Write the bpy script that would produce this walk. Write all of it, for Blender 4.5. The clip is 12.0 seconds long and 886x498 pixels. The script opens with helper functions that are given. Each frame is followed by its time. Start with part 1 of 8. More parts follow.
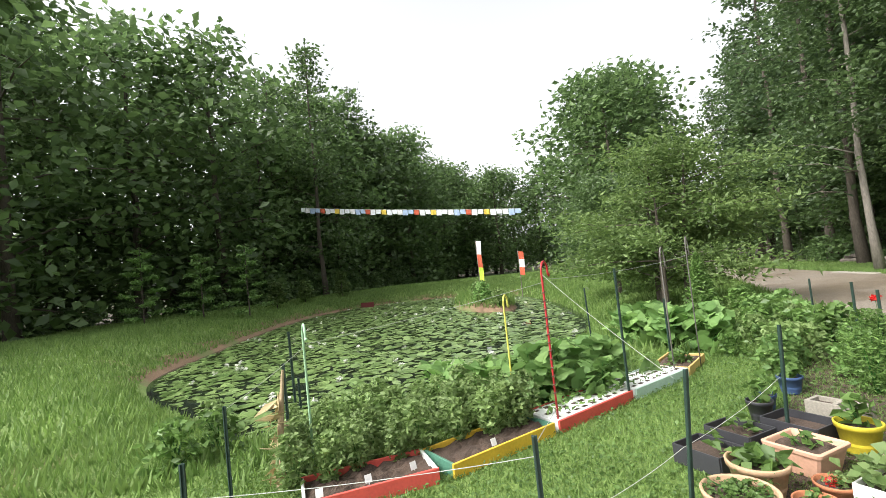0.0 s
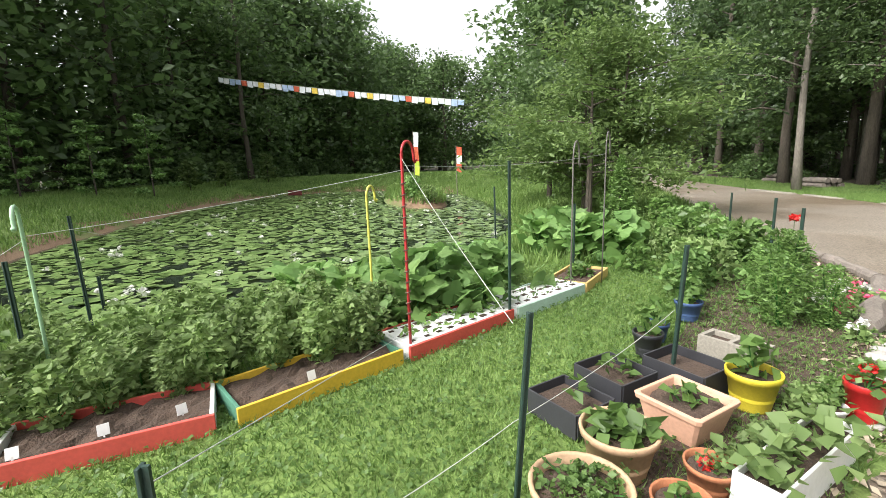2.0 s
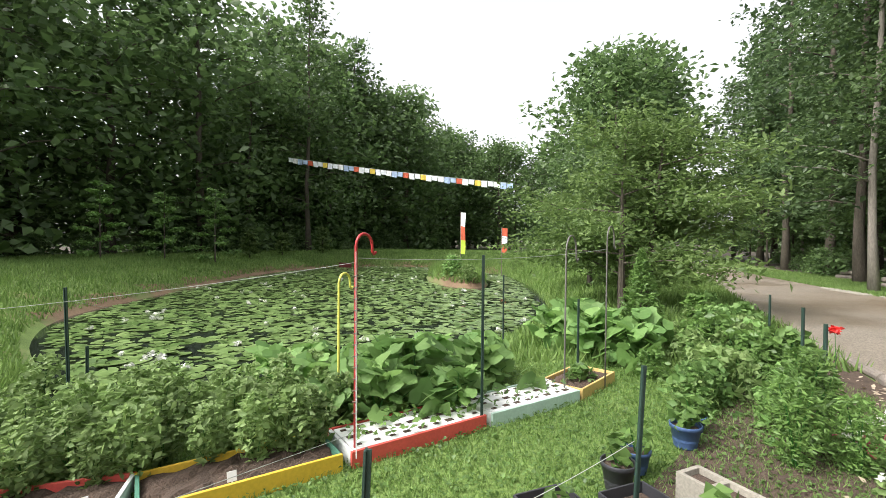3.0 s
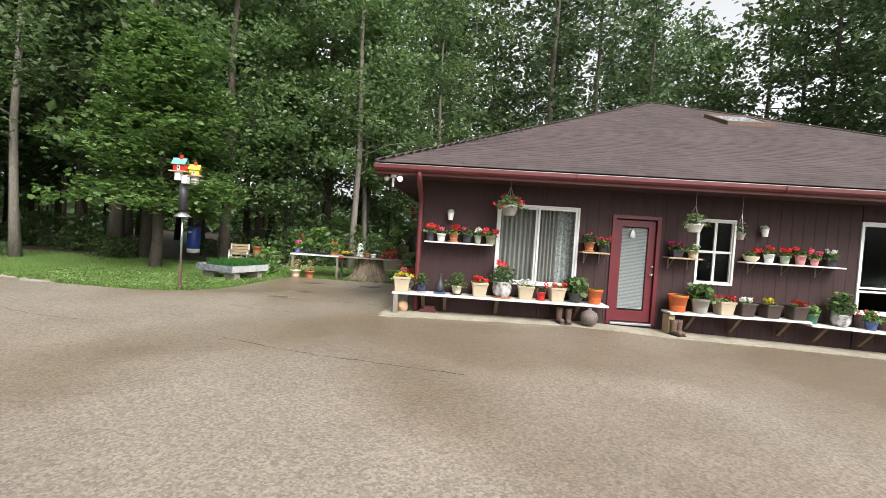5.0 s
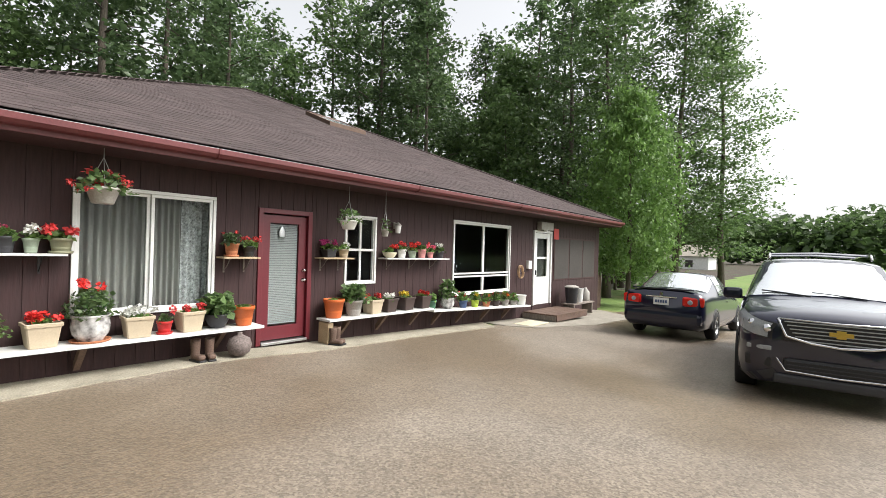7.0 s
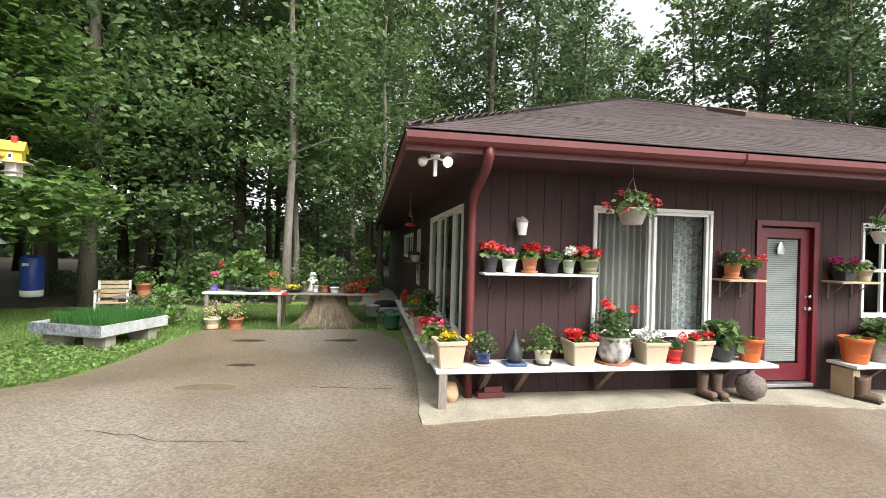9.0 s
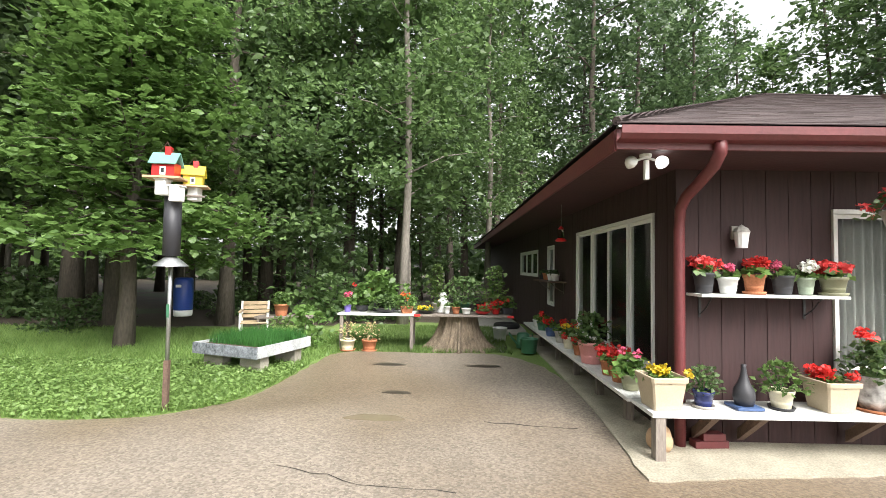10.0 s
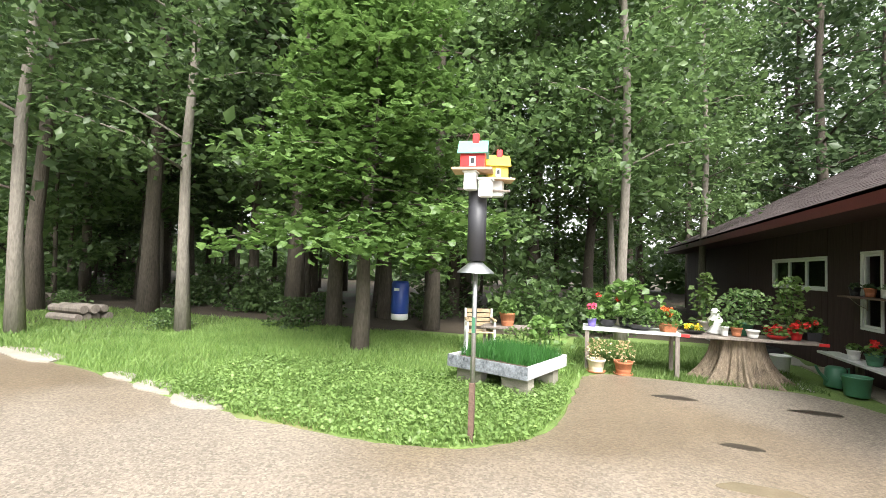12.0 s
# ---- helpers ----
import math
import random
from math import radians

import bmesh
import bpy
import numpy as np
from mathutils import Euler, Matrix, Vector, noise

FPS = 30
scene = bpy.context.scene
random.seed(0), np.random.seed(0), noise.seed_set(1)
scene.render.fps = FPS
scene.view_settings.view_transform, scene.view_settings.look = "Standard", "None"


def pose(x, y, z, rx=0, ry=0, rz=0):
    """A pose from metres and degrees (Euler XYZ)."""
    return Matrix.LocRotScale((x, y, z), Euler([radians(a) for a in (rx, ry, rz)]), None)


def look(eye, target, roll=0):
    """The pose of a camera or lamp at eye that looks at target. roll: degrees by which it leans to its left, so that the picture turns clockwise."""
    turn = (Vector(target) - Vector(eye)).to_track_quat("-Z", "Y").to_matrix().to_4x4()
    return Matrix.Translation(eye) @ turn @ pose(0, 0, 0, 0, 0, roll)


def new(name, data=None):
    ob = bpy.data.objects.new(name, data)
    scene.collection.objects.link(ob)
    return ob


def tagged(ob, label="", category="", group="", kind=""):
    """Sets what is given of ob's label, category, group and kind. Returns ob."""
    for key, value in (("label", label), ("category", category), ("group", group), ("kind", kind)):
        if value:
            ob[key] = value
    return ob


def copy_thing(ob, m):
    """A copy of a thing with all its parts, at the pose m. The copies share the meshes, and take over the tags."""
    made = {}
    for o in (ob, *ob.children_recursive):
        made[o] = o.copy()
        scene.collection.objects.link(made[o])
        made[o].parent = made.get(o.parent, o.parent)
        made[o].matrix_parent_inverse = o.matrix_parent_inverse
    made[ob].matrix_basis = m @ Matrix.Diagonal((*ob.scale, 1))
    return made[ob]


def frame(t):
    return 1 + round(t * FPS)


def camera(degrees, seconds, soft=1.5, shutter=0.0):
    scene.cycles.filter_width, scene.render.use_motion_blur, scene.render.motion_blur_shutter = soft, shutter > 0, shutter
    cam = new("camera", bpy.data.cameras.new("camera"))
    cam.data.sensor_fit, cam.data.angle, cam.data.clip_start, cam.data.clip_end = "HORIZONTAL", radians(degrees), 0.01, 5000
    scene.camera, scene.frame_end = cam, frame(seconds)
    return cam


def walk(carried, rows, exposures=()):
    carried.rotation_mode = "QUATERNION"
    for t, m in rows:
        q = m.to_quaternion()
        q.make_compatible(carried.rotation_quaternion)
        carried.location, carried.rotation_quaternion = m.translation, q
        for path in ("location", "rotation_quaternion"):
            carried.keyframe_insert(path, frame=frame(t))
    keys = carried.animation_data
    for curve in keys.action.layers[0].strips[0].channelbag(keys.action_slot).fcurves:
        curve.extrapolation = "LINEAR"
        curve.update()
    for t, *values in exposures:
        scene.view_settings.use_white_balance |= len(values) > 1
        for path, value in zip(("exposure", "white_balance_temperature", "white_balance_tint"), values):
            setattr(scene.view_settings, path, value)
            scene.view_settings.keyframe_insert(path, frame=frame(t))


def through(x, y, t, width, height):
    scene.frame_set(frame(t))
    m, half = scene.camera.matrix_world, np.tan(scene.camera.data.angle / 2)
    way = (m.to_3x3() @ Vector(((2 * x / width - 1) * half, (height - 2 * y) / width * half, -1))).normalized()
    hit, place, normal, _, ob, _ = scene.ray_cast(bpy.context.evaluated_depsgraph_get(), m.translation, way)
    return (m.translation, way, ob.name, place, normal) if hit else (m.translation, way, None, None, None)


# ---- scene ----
cam = camera(89.0, 12.0, soft=0.8)
PATH = [
    (0, pose(2.682, -11.892, 1.634, 92.76, 6.02, 94.33)),
    (0.5, pose(2.350, -11.803, 1.569, 93.38, 5.44, 94.00)),
    (1, pose(1.986, -11.639, 1.465, 86.71, 5.18, 91.97)),
    (1.5, pose(1.651, -11.388, 1.371, 77.55, 2.17, 84.45)),
    (2, pose(1.494, -11.117, 1.465, 79.10, 1.87, 87.74)),
    (2.5, pose(1.438, -10.778, 1.563, 85.57, 0.24, 96.78)),
    (2.7, pose(1.403, -10.629, 1.579, 87.64, 0.48, 97.80)),
    (4.3, pose(0.897, -9.325, 1.583, 89.94, -5.18, 38.74)),
    (4.5, pose(0.849, -9.114, 1.571, 88.38, -4.08, 22.76)),
    (5, pose(0.784, -8.500, 1.522, 87.95, -3.54, 2.50)),
    (5.5, pose(0.749, -7.886, 1.477, 89.32, -3.75, -15.34)),
    (6, pose(0.691, -7.340, 1.447, 90.83, -3.68, -33.58)),
    (6.5, pose(0.575, -6.831, 1.472, 90.83, -1.91, -49.51)),
    (6.7, pose(0.493, -6.639, 1.485, 90.10, -1.71, -51.48)),
    (8.3, pose(-0.452, -5.214, 1.603, 90.98, -1.77, -18.96)),
    (8.5, pose(-0.618, -5.067, 1.602, 90.86, -2.11, -17.15)),
    (9, pose(-1.115, -4.782, 1.587, 90.10, -1.61, -9.54)),
    (9.5, pose(-1.603, -4.459, 1.577, 90.02, -1.54, -6.05)),
    (10, pose(-2.076, -4.145, 1.560, 92.26, -0.90, 0.69)),
    (10.5, pose(-2.559, -3.947, 1.553, 92.14, 0.18, 7.67)),
    (11, pose(-3.056, -3.749, 1.564, 93.10, -0.44, 17.86)),
    (11.5, pose(-3.557, -3.562, 1.565, 93.06, -0.29, 19.25)),
    (12, pose(-4.062, -3.397, 1.562, 92.33, -1.90, 17.70)),
]
walk(cam, PATH, [(0.0, 1.35), (2.7, 1.35), (4.5, 1.1), (6.5, 1.05), (8.5, 1.25), (9.5, 1.45), (10.5, 1.8), (12.0, 1.95)])

# ---- world and sun: a bright overcast summer day ----
world = bpy.data.worlds.new("overcast_sky")
scene.world = world
world.use_nodes = True
wn = world.node_tree.nodes
wl = world.node_tree.links
sky = wn.new("ShaderNodeTexSky")
sky.sky_type = 'NISHITA'
sky.sun_disc = False
sky.sun_elevation = radians(48)
sky.sun_rotation = radians(152)
sky.dust_density = 4.0
grey = wn.new("ShaderNodeHueSaturation")
grey.inputs["Saturation"].default_value = 0.12
wl.new(sky.outputs[0], grey.inputs["Color"])
wl.new(grey.outputs[0], wn["Background"].inputs[0])
wn["Background"].inputs[1].default_value = 0.15
sun_data = bpy.data.lights.new("sun", 'SUN')
sun_data.energy = 1.5
sun_data.angle = radians(25)
sun_data.color = (1.0, 0.97, 0.92)
sun = new("sun", sun_data)
sun.matrix_world = look((0, 0, 30), (-13.0, 24.0, 0))


# ---- helpers of this place ----
def mesh_of(name, verts, faces):
    me = bpy.data.meshes.new(name)
    me.from_pydata([tuple(v) for v in verts], [], [tuple(f) for f in faces])
    me.update()
    return me


def finish(bm, name, smooth=False):
    me = bpy.data.meshes.new(name)
    bmesh.ops.recalc_face_normals(bm, faces=bm.faces)
    bm.to_mesh(me)
    bm.free()
    if smooth:
        for p in me.polygons:
            p.use_smooth = True
    return me


def part(name, shape, material, parent=None, label="", smooth=False):
    """One mesh object from a bmesh or a mesh, under a thing or a part."""
    me = finish(shape, name, smooth) if isinstance(shape, bmesh.types.BMesh) else shape
    if not me.materials:
        me.materials.append(material)
    ob = new(name, me)
    if parent is not None:
        ob.parent = parent
    if label:
        ob["label"] = label
    return ob


def thing(name, m, label, category, group="", kind=""):
    ob = new(name)
    ob.empty_display_size = 0.1
    ob.matrix_basis = m
    return tagged(ob, label, category, group, kind)


def box(bm, cx, cy, cz, sx, sy, sz, bevel=0.0, m=None):
    r = bmesh.ops.create_cube(bm, size=1.0, matrix=Matrix.Translation((cx, cy, cz)) @ Matrix.Diagonal((sx, sy, sz, 1)))
    if bevel:
        edges = list({e for v in r["verts"] for e in v.link_edges})
        r = bmesh.ops.bevel(bm, geom=edges, offset=bevel, segments=2, profile=0.6, affect='EDGES')
    if m is not None:
        bmesh.ops.transform(bm, matrix=m, verts=list({v for v in r["verts"]}))
    return bm


def boxm(*a, **k):
    return box(bmesh.new(), *a, **k)


def lathe(profile, seg=24, bm=None, at=(0, 0, 0), squash=1.0):
    bm = bm or bmesh.new()
    rings = []
    for r, z in profile:
        if r < 1e-5:
            rings.append([bm.verts.new((at[0], at[1], at[2] + z))])
        else:
            rings.append([bm.verts.new((at[0] + r * math.cos(2 * math.pi * i / seg), at[1] + squash * r * math.sin(2 * math.pi * i / seg), at[2] + z)) for i in range(seg)])
    for a, b in zip(rings, rings[1:]):
        for i in range(seg):
            j = (i + 1) % seg
            if len(a) == 1 and len(b) == 1:
                continue
            if len(a) == 1:
                bm.faces.new((a[0], b[j], b[i]))
            elif len(b) == 1:
                bm.faces.new((a[i], a[j], b[0]))
            else:
                bm.faces.new((a[i], a[j], b[j], b[i]))
    return bm


def tube(points, radius, seg=8, bm=None):
    """A round bar along points; radius one number or one a point."""
    bm = bm or bmesh.new()
    pts = [Vector([float(c) for c in p]) for p in points]
    rad = [float(r) for r in radius] if isinstance(radius, (list, tuple)) else [radius] * len(pts)
    rings = []
    up = Vector((0.3, 0.2, 1)).normalized()
    for i, p in enumerate(pts):
        d = (pts[min(i + 1, len(pts) - 1)] - pts[max(i - 1, 0)]).normalized()
        u = d.cross(up)
        if u.length < 0.05:
            u = d.cross(Vector((1, 0, 0)))
        u.normalize()
        w = d.cross(u)
        rings.append([bm.verts.new(p + rad[i] * (u * math.cos(2 * math.pi * k / seg) + w * math.sin(2 * math.pi * k / seg))) for k in range(seg)])
    for a, b in zip(rings, rings[1:]):
        for k in range(seg):
            bm.faces.new((a[k], a[(k + 1) % seg], b[(k + 1) % seg], b[k]))
    bm.faces.new(rings[0][::-1])
    bm.faces.new(rings[-1])
    return bm


def leaf_mesh(name, centres, size, rng, up=0.5, long=1.6, fold=0.18, point=True):
    """Many single leaves, each a folded blade with a point, as one mesh."""
    c = np.asarray(centres, float)
    n = len(c)
    d = rng.normal(size=(n, 3))
    d[:, 2] = d[:, 2] * 0.5 - 0.15
    d /= np.linalg.norm(d, axis=1)[:, None]
    nn = rng.normal(size=(n, 3)) * (1 - up)
    nn[:, 2] += up * 1.5
    s = np.cross(nn, d)
    s /= np.linalg.norm(s, axis=1)[:, None] + 1e-9
    w = np.cross(d, s)
    sz = (size * rng.uniform(0.6, 1.3, n))[:, None]
    tip = c + d * sz * long * 0.5
    tail = c - d * sz * long * 0.5
    l = c + s * sz * 0.5 + w * sz * fold - d * sz * 0.1
    r = c - s * sz * 0.5 + w * sz * fold - d * sz * 0.1
    v = np.stack([tail, r, tip, l], 1).reshape(-1, 3)
    me = bpy.data.meshes.new(name)
    me.vertices.add(4 * n)
    me.vertices.foreach_set("co", v.ravel())
    me.loops.add(6 * n)
    idx = np.arange(n)[:, None] * 4 + np.array([0, 1, 2, 0, 2, 3])[None]
    me.loops.foreach_set("vertex_index", idx.ravel().astype(np.int32))
    me.polygons.add(2 * n)
    me.polygons.foreach_set("loop_start", (np.arange(2 * n) * 3).astype(np.int32))
    me.update(calc_edges=True)
    me.validate()
    return me


def broad_leaves(name, centres, size, rng, tilt=0.5, droop=0.15):
    """Round lobed leaves, each a cupped fan."""
    verts, faces = [], []
    for c in centres:
        s = size * rng.uniform(0.6, 1.25)
        q = Euler((rng.normal() * tilt, rng.normal() * tilt, rng.uniform(0, 6.28))).to_matrix()
        i = len(verts)
        verts.append(tuple(Vector(c)))
        for k in range(10):
            a = 2 * math.pi * k / 10
            r = s * (0.5 if k % 2 else 0.58) * (0.55 if k == 0 else 1.0) * (1 + 0.12 * rng.normal())
            verts.append(tuple(Vector(c) + q @ Vector((r * math.cos(a), r * math.sin(a), 0.10 * s - droop * s * rng.uniform(0.2, 1.0)))))
        faces += [(i, i + 1 + k, i + 1 + (k + 1) % 10) for k in range(10)]
    return mesh_of(name, verts, faces)


# ---- materials ----
def material(name, base, rough=0.7, metal=0.0, vary=0.25, scale=4.0, fine=60.0, bump=0.15, bump_scale=None, spec=0.5, second=None, coords="Object", stretch=(1, 1, 1)):
    """A surface with stains at one scale, grain at another and a fine relief."""
    mt = bpy.data.materials.new(name)
    mt.use_nodes = True
    nt = mt.node_tree
    N, L = nt.nodes, nt.links
    b = N["Principled BSDF"]
    b.inputs["Roughness"].default_value = rough
    b.inputs["Metallic"].default_value = metal
    b.inputs["Specular IOR Level"].default_value = spec
    tc = N.new("ShaderNodeTexCoord")
    mp = N.new("ShaderNodeMapping")
    mp.inputs["Scale"].default_value = stretch
    L.new(tc.outputs[coords], mp.inputs["Vector"])
    big = N.new("ShaderNodeTexNoise")
    big.inputs["Scale"].default_value = scale
    big.inputs["Detail"].default_value = 5
    big.inputs["Roughness"].default_value = 0.6
    sm = N.new("ShaderNodeTexNoise")
    sm.inputs["Scale"].default_value = fine
    sm.inputs["Detail"].default_value = 3
    L.new(mp.outputs[0], big.inputs["Vector"])
    L.new(mp.outputs[0], sm.inputs["Vector"])
    add = N.new("ShaderNodeMath")
    add.operation = 'MULTIPLY_ADD'
    add.inputs[1].default_value = 0.5
    L.new(sm.outputs["Fac"], add.inputs[0])
    half = N.new("ShaderNodeMath")
    half.operation = 'MULTIPLY'
    half.inputs[1].default_value = 0.5
    L.new(big.outputs["Fac"], half.inputs[0])
    L.new(half.outputs[0], add.inputs[2])
    ramp = N.new("ShaderNodeValToRGB")
    ramp.color_ramp.elements[0].position = 0.32
    ramp.color_ramp.elements[1].position = 0.68
    a = tuple(max(0.0, x * (1 - vary)) for x in base)
    z = second or tuple(min(1.0, x * (1 + vary)) for x in base)
    ramp.color_ramp.elements[0].color = (*a, 1)
    ramp.color_ramp.elements[1].color = (*z, 1)
    L.new(add.outputs[0], ramp.inputs["Fac"])
    L.new(ramp.outputs["Color"], b.inputs["Base Color"])
    if bump:
        bp = N.new("ShaderNodeBump")
        bp.inputs["Strength"].default_value = bump
        bp.inputs["Distance"].default_value = 0.02
        L.new((sm if bump_scale is None else big).outputs["Fac"], bp.inputs["Height"])
        L.new(bp.outputs[0], b.inputs["Normal"])
    return mt


def leafy(name, dark, light, rough=0.55, through=0.35):
    """Leaves: every leaf its own green, some light passing through."""
    mt = bpy.data.materials.new(name)
    mt.use_nodes = True
    N, L = mt.node_tree.nodes, mt.node_tree.links
    b = N["Principled BSDF"]
    b.inputs["Roughness"].default_value = rough
    b.inputs["Specular IOR Level"].default_value = 0.5
    g = N.new("ShaderNodeNewGeometry")
    oi = N.new("ShaderNodeObjectInfo")
    tc = N.new("ShaderNodeTexCoord")
    no = N.new("ShaderNodeTexNoise")
    no.inputs["Scale"].default_value = 0.8
    L.new(tc.outputs["Object"], no.inputs["Vector"])
    mx = N.new("ShaderNodeMath")
    mx.operation = 'MULTIPLY_ADD'
    mx.inputs[1].default_value = 0.55
    L.new(g.outputs["Random Per Island"], mx.inputs[0])
    sc = N.new("ShaderNodeMath")
    sc.operation = 'MULTIPLY'
    sc.inputs[1].default_value = 0.5
    L.new(no.outputs["Fac"], sc.inputs[0])
    L.new(sc.outputs[0], mx.inputs[2])
    ramp = N.new("ShaderNodeValToRGB")
    ramp.color_ramp.elements[0].color = (*dark, 1)
    ramp.color_ramp.elements[1].color = (*light, 1)
    ramp.color_ramp.elements[0].position = 0.15
    ramp.color_ramp.elements[1].position = 0.85
    L.new(mx.outputs[0], ramp.inputs[0])
    hs = N.new("ShaderNodeHueSaturation")
    rr = N.new("ShaderNodeMapRange")
    rr.inputs["To Min"].default_value = 0.8
    rr.inputs["To Max"].default_value = 1.2
    L.new(oi.outputs["Random"], rr.inputs["Value"])
    L.new(rr.outputs[0], hs.inputs["Value"])
    L.new(ramp.outputs[0], hs.inputs["Color"])
    L.new(hs.outputs[0], b.inputs["Base Color"])
    tr = N.new("ShaderNodeBsdfTranslucent")
    L.new(hs.outputs[0], tr.inputs["Color"])
    ms = N.new("ShaderNodeMixShader")
    ms.inputs[0].default_value = through
    out = N["Material Output"]
    L.new(b.outputs[0], ms.inputs[1])
    L.new(tr.outputs[0], ms.inputs[2])
    L.new(ms.outputs[0], out.inputs["Surface"])
    return mt


def plain(name, base, rough=0.5, metal=0.0, vary=0.12, bump=0.05, fine=80.0, scale=6.0):
    return material(name, base, rough, metal, vary, scale, fine, bump)


def glass(name, tint=(0.9, 0.95, 0.95), rough=0.02):
    mt = bpy.data.materials.new(name)
    mt.use_nodes = True
    b = mt.node_tree.nodes["Principled BSDF"]
    b.inputs["Base Color"].default_value = (*tint, 1)
    b.inputs["Roughness"].default_value = rough
    b.inputs["Transmission Weight"].default_value = 1.0
    b.inputs["IOR"].default_value = 1.1
    return mt


M_SIDING = material("siding_stain", (0.034, 0.0135, 0.0135), 0.75, vary=0.35, scale=2.0, fine=30, bump=0.25, stretch=(1, 1, 0.12))
M_TRIM = material("red_trim_paint", (0.125, 0.026, 0.028), 0.5, vary=0.2, scale=3, fine=40, bump=0.1)
M_SOFFIT = material("soffit_paint", (0.05, 0.018, 0.018), 0.7, vary=0.25, scale=2, fine=25)
M_SHINGLE = material("asphalt_shingle", (0.044, 0.030, 0.030), 0.9, vary=0.35, scale=1.2, fine=180, bump=0.35)
M_WHITE = material("white_paint", (0.72, 0.72, 0.70), 0.45, vary=0.08, scale=4, fine=40, bump=0.06)
M_BOARD = material("weathered_white_board", (0.62, 0.62, 0.60), 0.6, vary=0.25, scale=6, fine=50, bump=0.2, stretch=(0.2, 1, 1))
M_GREYWOOD = material("grey_weathered_wood", (0.20, 0.17, 0.145), 0.85, vary=0.4, scale=5, fine=60, bump=0.4, stretch=(1, 1, 0.2))
M_BROWNWOOD = material("dark_brown_wood", (0.12, 0.075, 0.055), 0.8, vary=0.35, scale=5, fine=60, bump=0.3)
M_PALEWOOD = material("pale_bare_wood", (0.42, 0.32, 0.20), 0.75, vary=0.25, scale=5, fine=60, bump=0.25)
M_REDDOOR = material("red_door_paint", (0.115, 0.011, 0.018), 0.4, vary=0.12, scale=3, fine=40, bump=0.05)
M_CONCRETE = material("concrete", (0.29, 0.265, 0.22), 0.9, vary=0.28, scale=2.5, fine=60, bump=0.25)
M_GLASS = glass("window_glass")
M_CURTAIN = material("sheer_curtain", (0.165, 0.16, 0.145), 0.9, vary=0.2, scale=3, fine=70, bump=0.15, stretch=(6, 6, 0.4))
M_LACE = material("patterned_curtain", (0.22, 0.225, 0.22), 0.9, vary=0.75, scale=16, fine=40, bump=0.1, second=(0.5, 0.51, 0.5))
# interior dimness put into the colour: inner wall, inner door, screens, far windows
M_DARKROOM = material("painted_dimness", (0.05, 0.045, 0.04), 0.9, vary=0.3, scale=1.5)
M_METAL = material("galvanized_metal", (0.45, 0.46, 0.46), 0.4, 0.9, vary=0.2, scale=8, fine=60)
M_CHROME = plain("bright_metal", (0.75, 0.75, 0.76), 0.15, 1.0, vary=0.05, bump=0.0)
M_BLACK = plain("black_plastic", (0.02, 0.02, 0.022), 0.5, vary=0.3)
M_DARKGREEN = plain("dark_green_metal", (0.02, 0.045, 0.035), 0.55, vary=0.3)
M_BARK = material("bark", (0.085, 0.07, 0.055), 0.95, vary=0.45, scale=4, fine=35, bump=0.9, stretch=(1, 1, 0.25))
M_PALEBARK = material("pale_bark", (0.18, 0.16, 0.135), 0.95, vary=0.4, scale=4, fine=35, bump=0.7, stretch=(1, 1, 0.25))
M_LEAF = leafy("broad_leaves", (0.056, 0.10, 0.038), (0.165, 0.255, 0.09), 0.42, 0.5)
M_LEAF_DARK = leafy("deep_green_leaves", (0.045, 0.082, 0.036), (0.135, 0.205, 0.085), 0.42, 0.5)
M_LEAF_BRIGHT = leafy("bright_green_leaves", (0.075, 0.145, 0.034), (0.20, 0.33, 0.09), 0.45, 0.45)
M_FEATHER = leafy("feathery_foliage", (0.07, 0.12, 0.035), (0.18, 0.26, 0.08), 0.6, 0.5)
M_GRASSBLADE = leafy("grass_blades", (0.085, 0.16, 0.035), (0.23, 0.34, 0.095), 0.6, 0.4)
M_GRASSDEEP = leafy("deep_grass_blades", (0.02, 0.09, 0.015), (0.05, 0.18, 0.03), 0.6, 0.3)
M_SOIL = material("garden_soil", (0.075, 0.05, 0.036), 1.0, vary=0.5, scale=8, fine=70, bump=0.8)
M_TYRE = plain("tyre_rubber", (0.015, 0.015, 0.016), 0.85, vary=0.3)


# ---- the ground: lawns, the pond's basin and banks, the forest floor, one sheet to the horizon ----
POND = [(-3.6, -14.7), (-5.2, -16.8), (-7.2, -19.2), (-9.8, -21.0), (-13.8, -21.8), (-19.0, -22.6), (-25.0, -23.0), (-30.5, -21.6),
        (-33.5, -18.0), (-32.0, -13.0), (-27.0, -9.6), (-21.5, -8.6), (-16.5, -8.4), (-12.6, -8.7), (-8.6, -10.0), (-5.2, -12.2)]
WATER = -0.55


def smooth_loop(points, n=6):
    """A closed round line through the points (Catmull-Rom)."""
    out = []
    k = len(points)
    for i in range(k):
        p0, p1, p2, p3 = (np.array(points[(i + j) % k], float) for j in (-1, 0, 1, 2))
        for s in range(n):
            t = s / n
            out.append(0.5 * (2 * p1 + (p2 - p0) * t + (2 * p0 - 5 * p1 + 4 * p2 - p3) * t * t + (3 * p1 - p0 - 3 * p2 + p3) * t ** 3))
    return np.array(out)


SHORE = smooth_loop(POND)


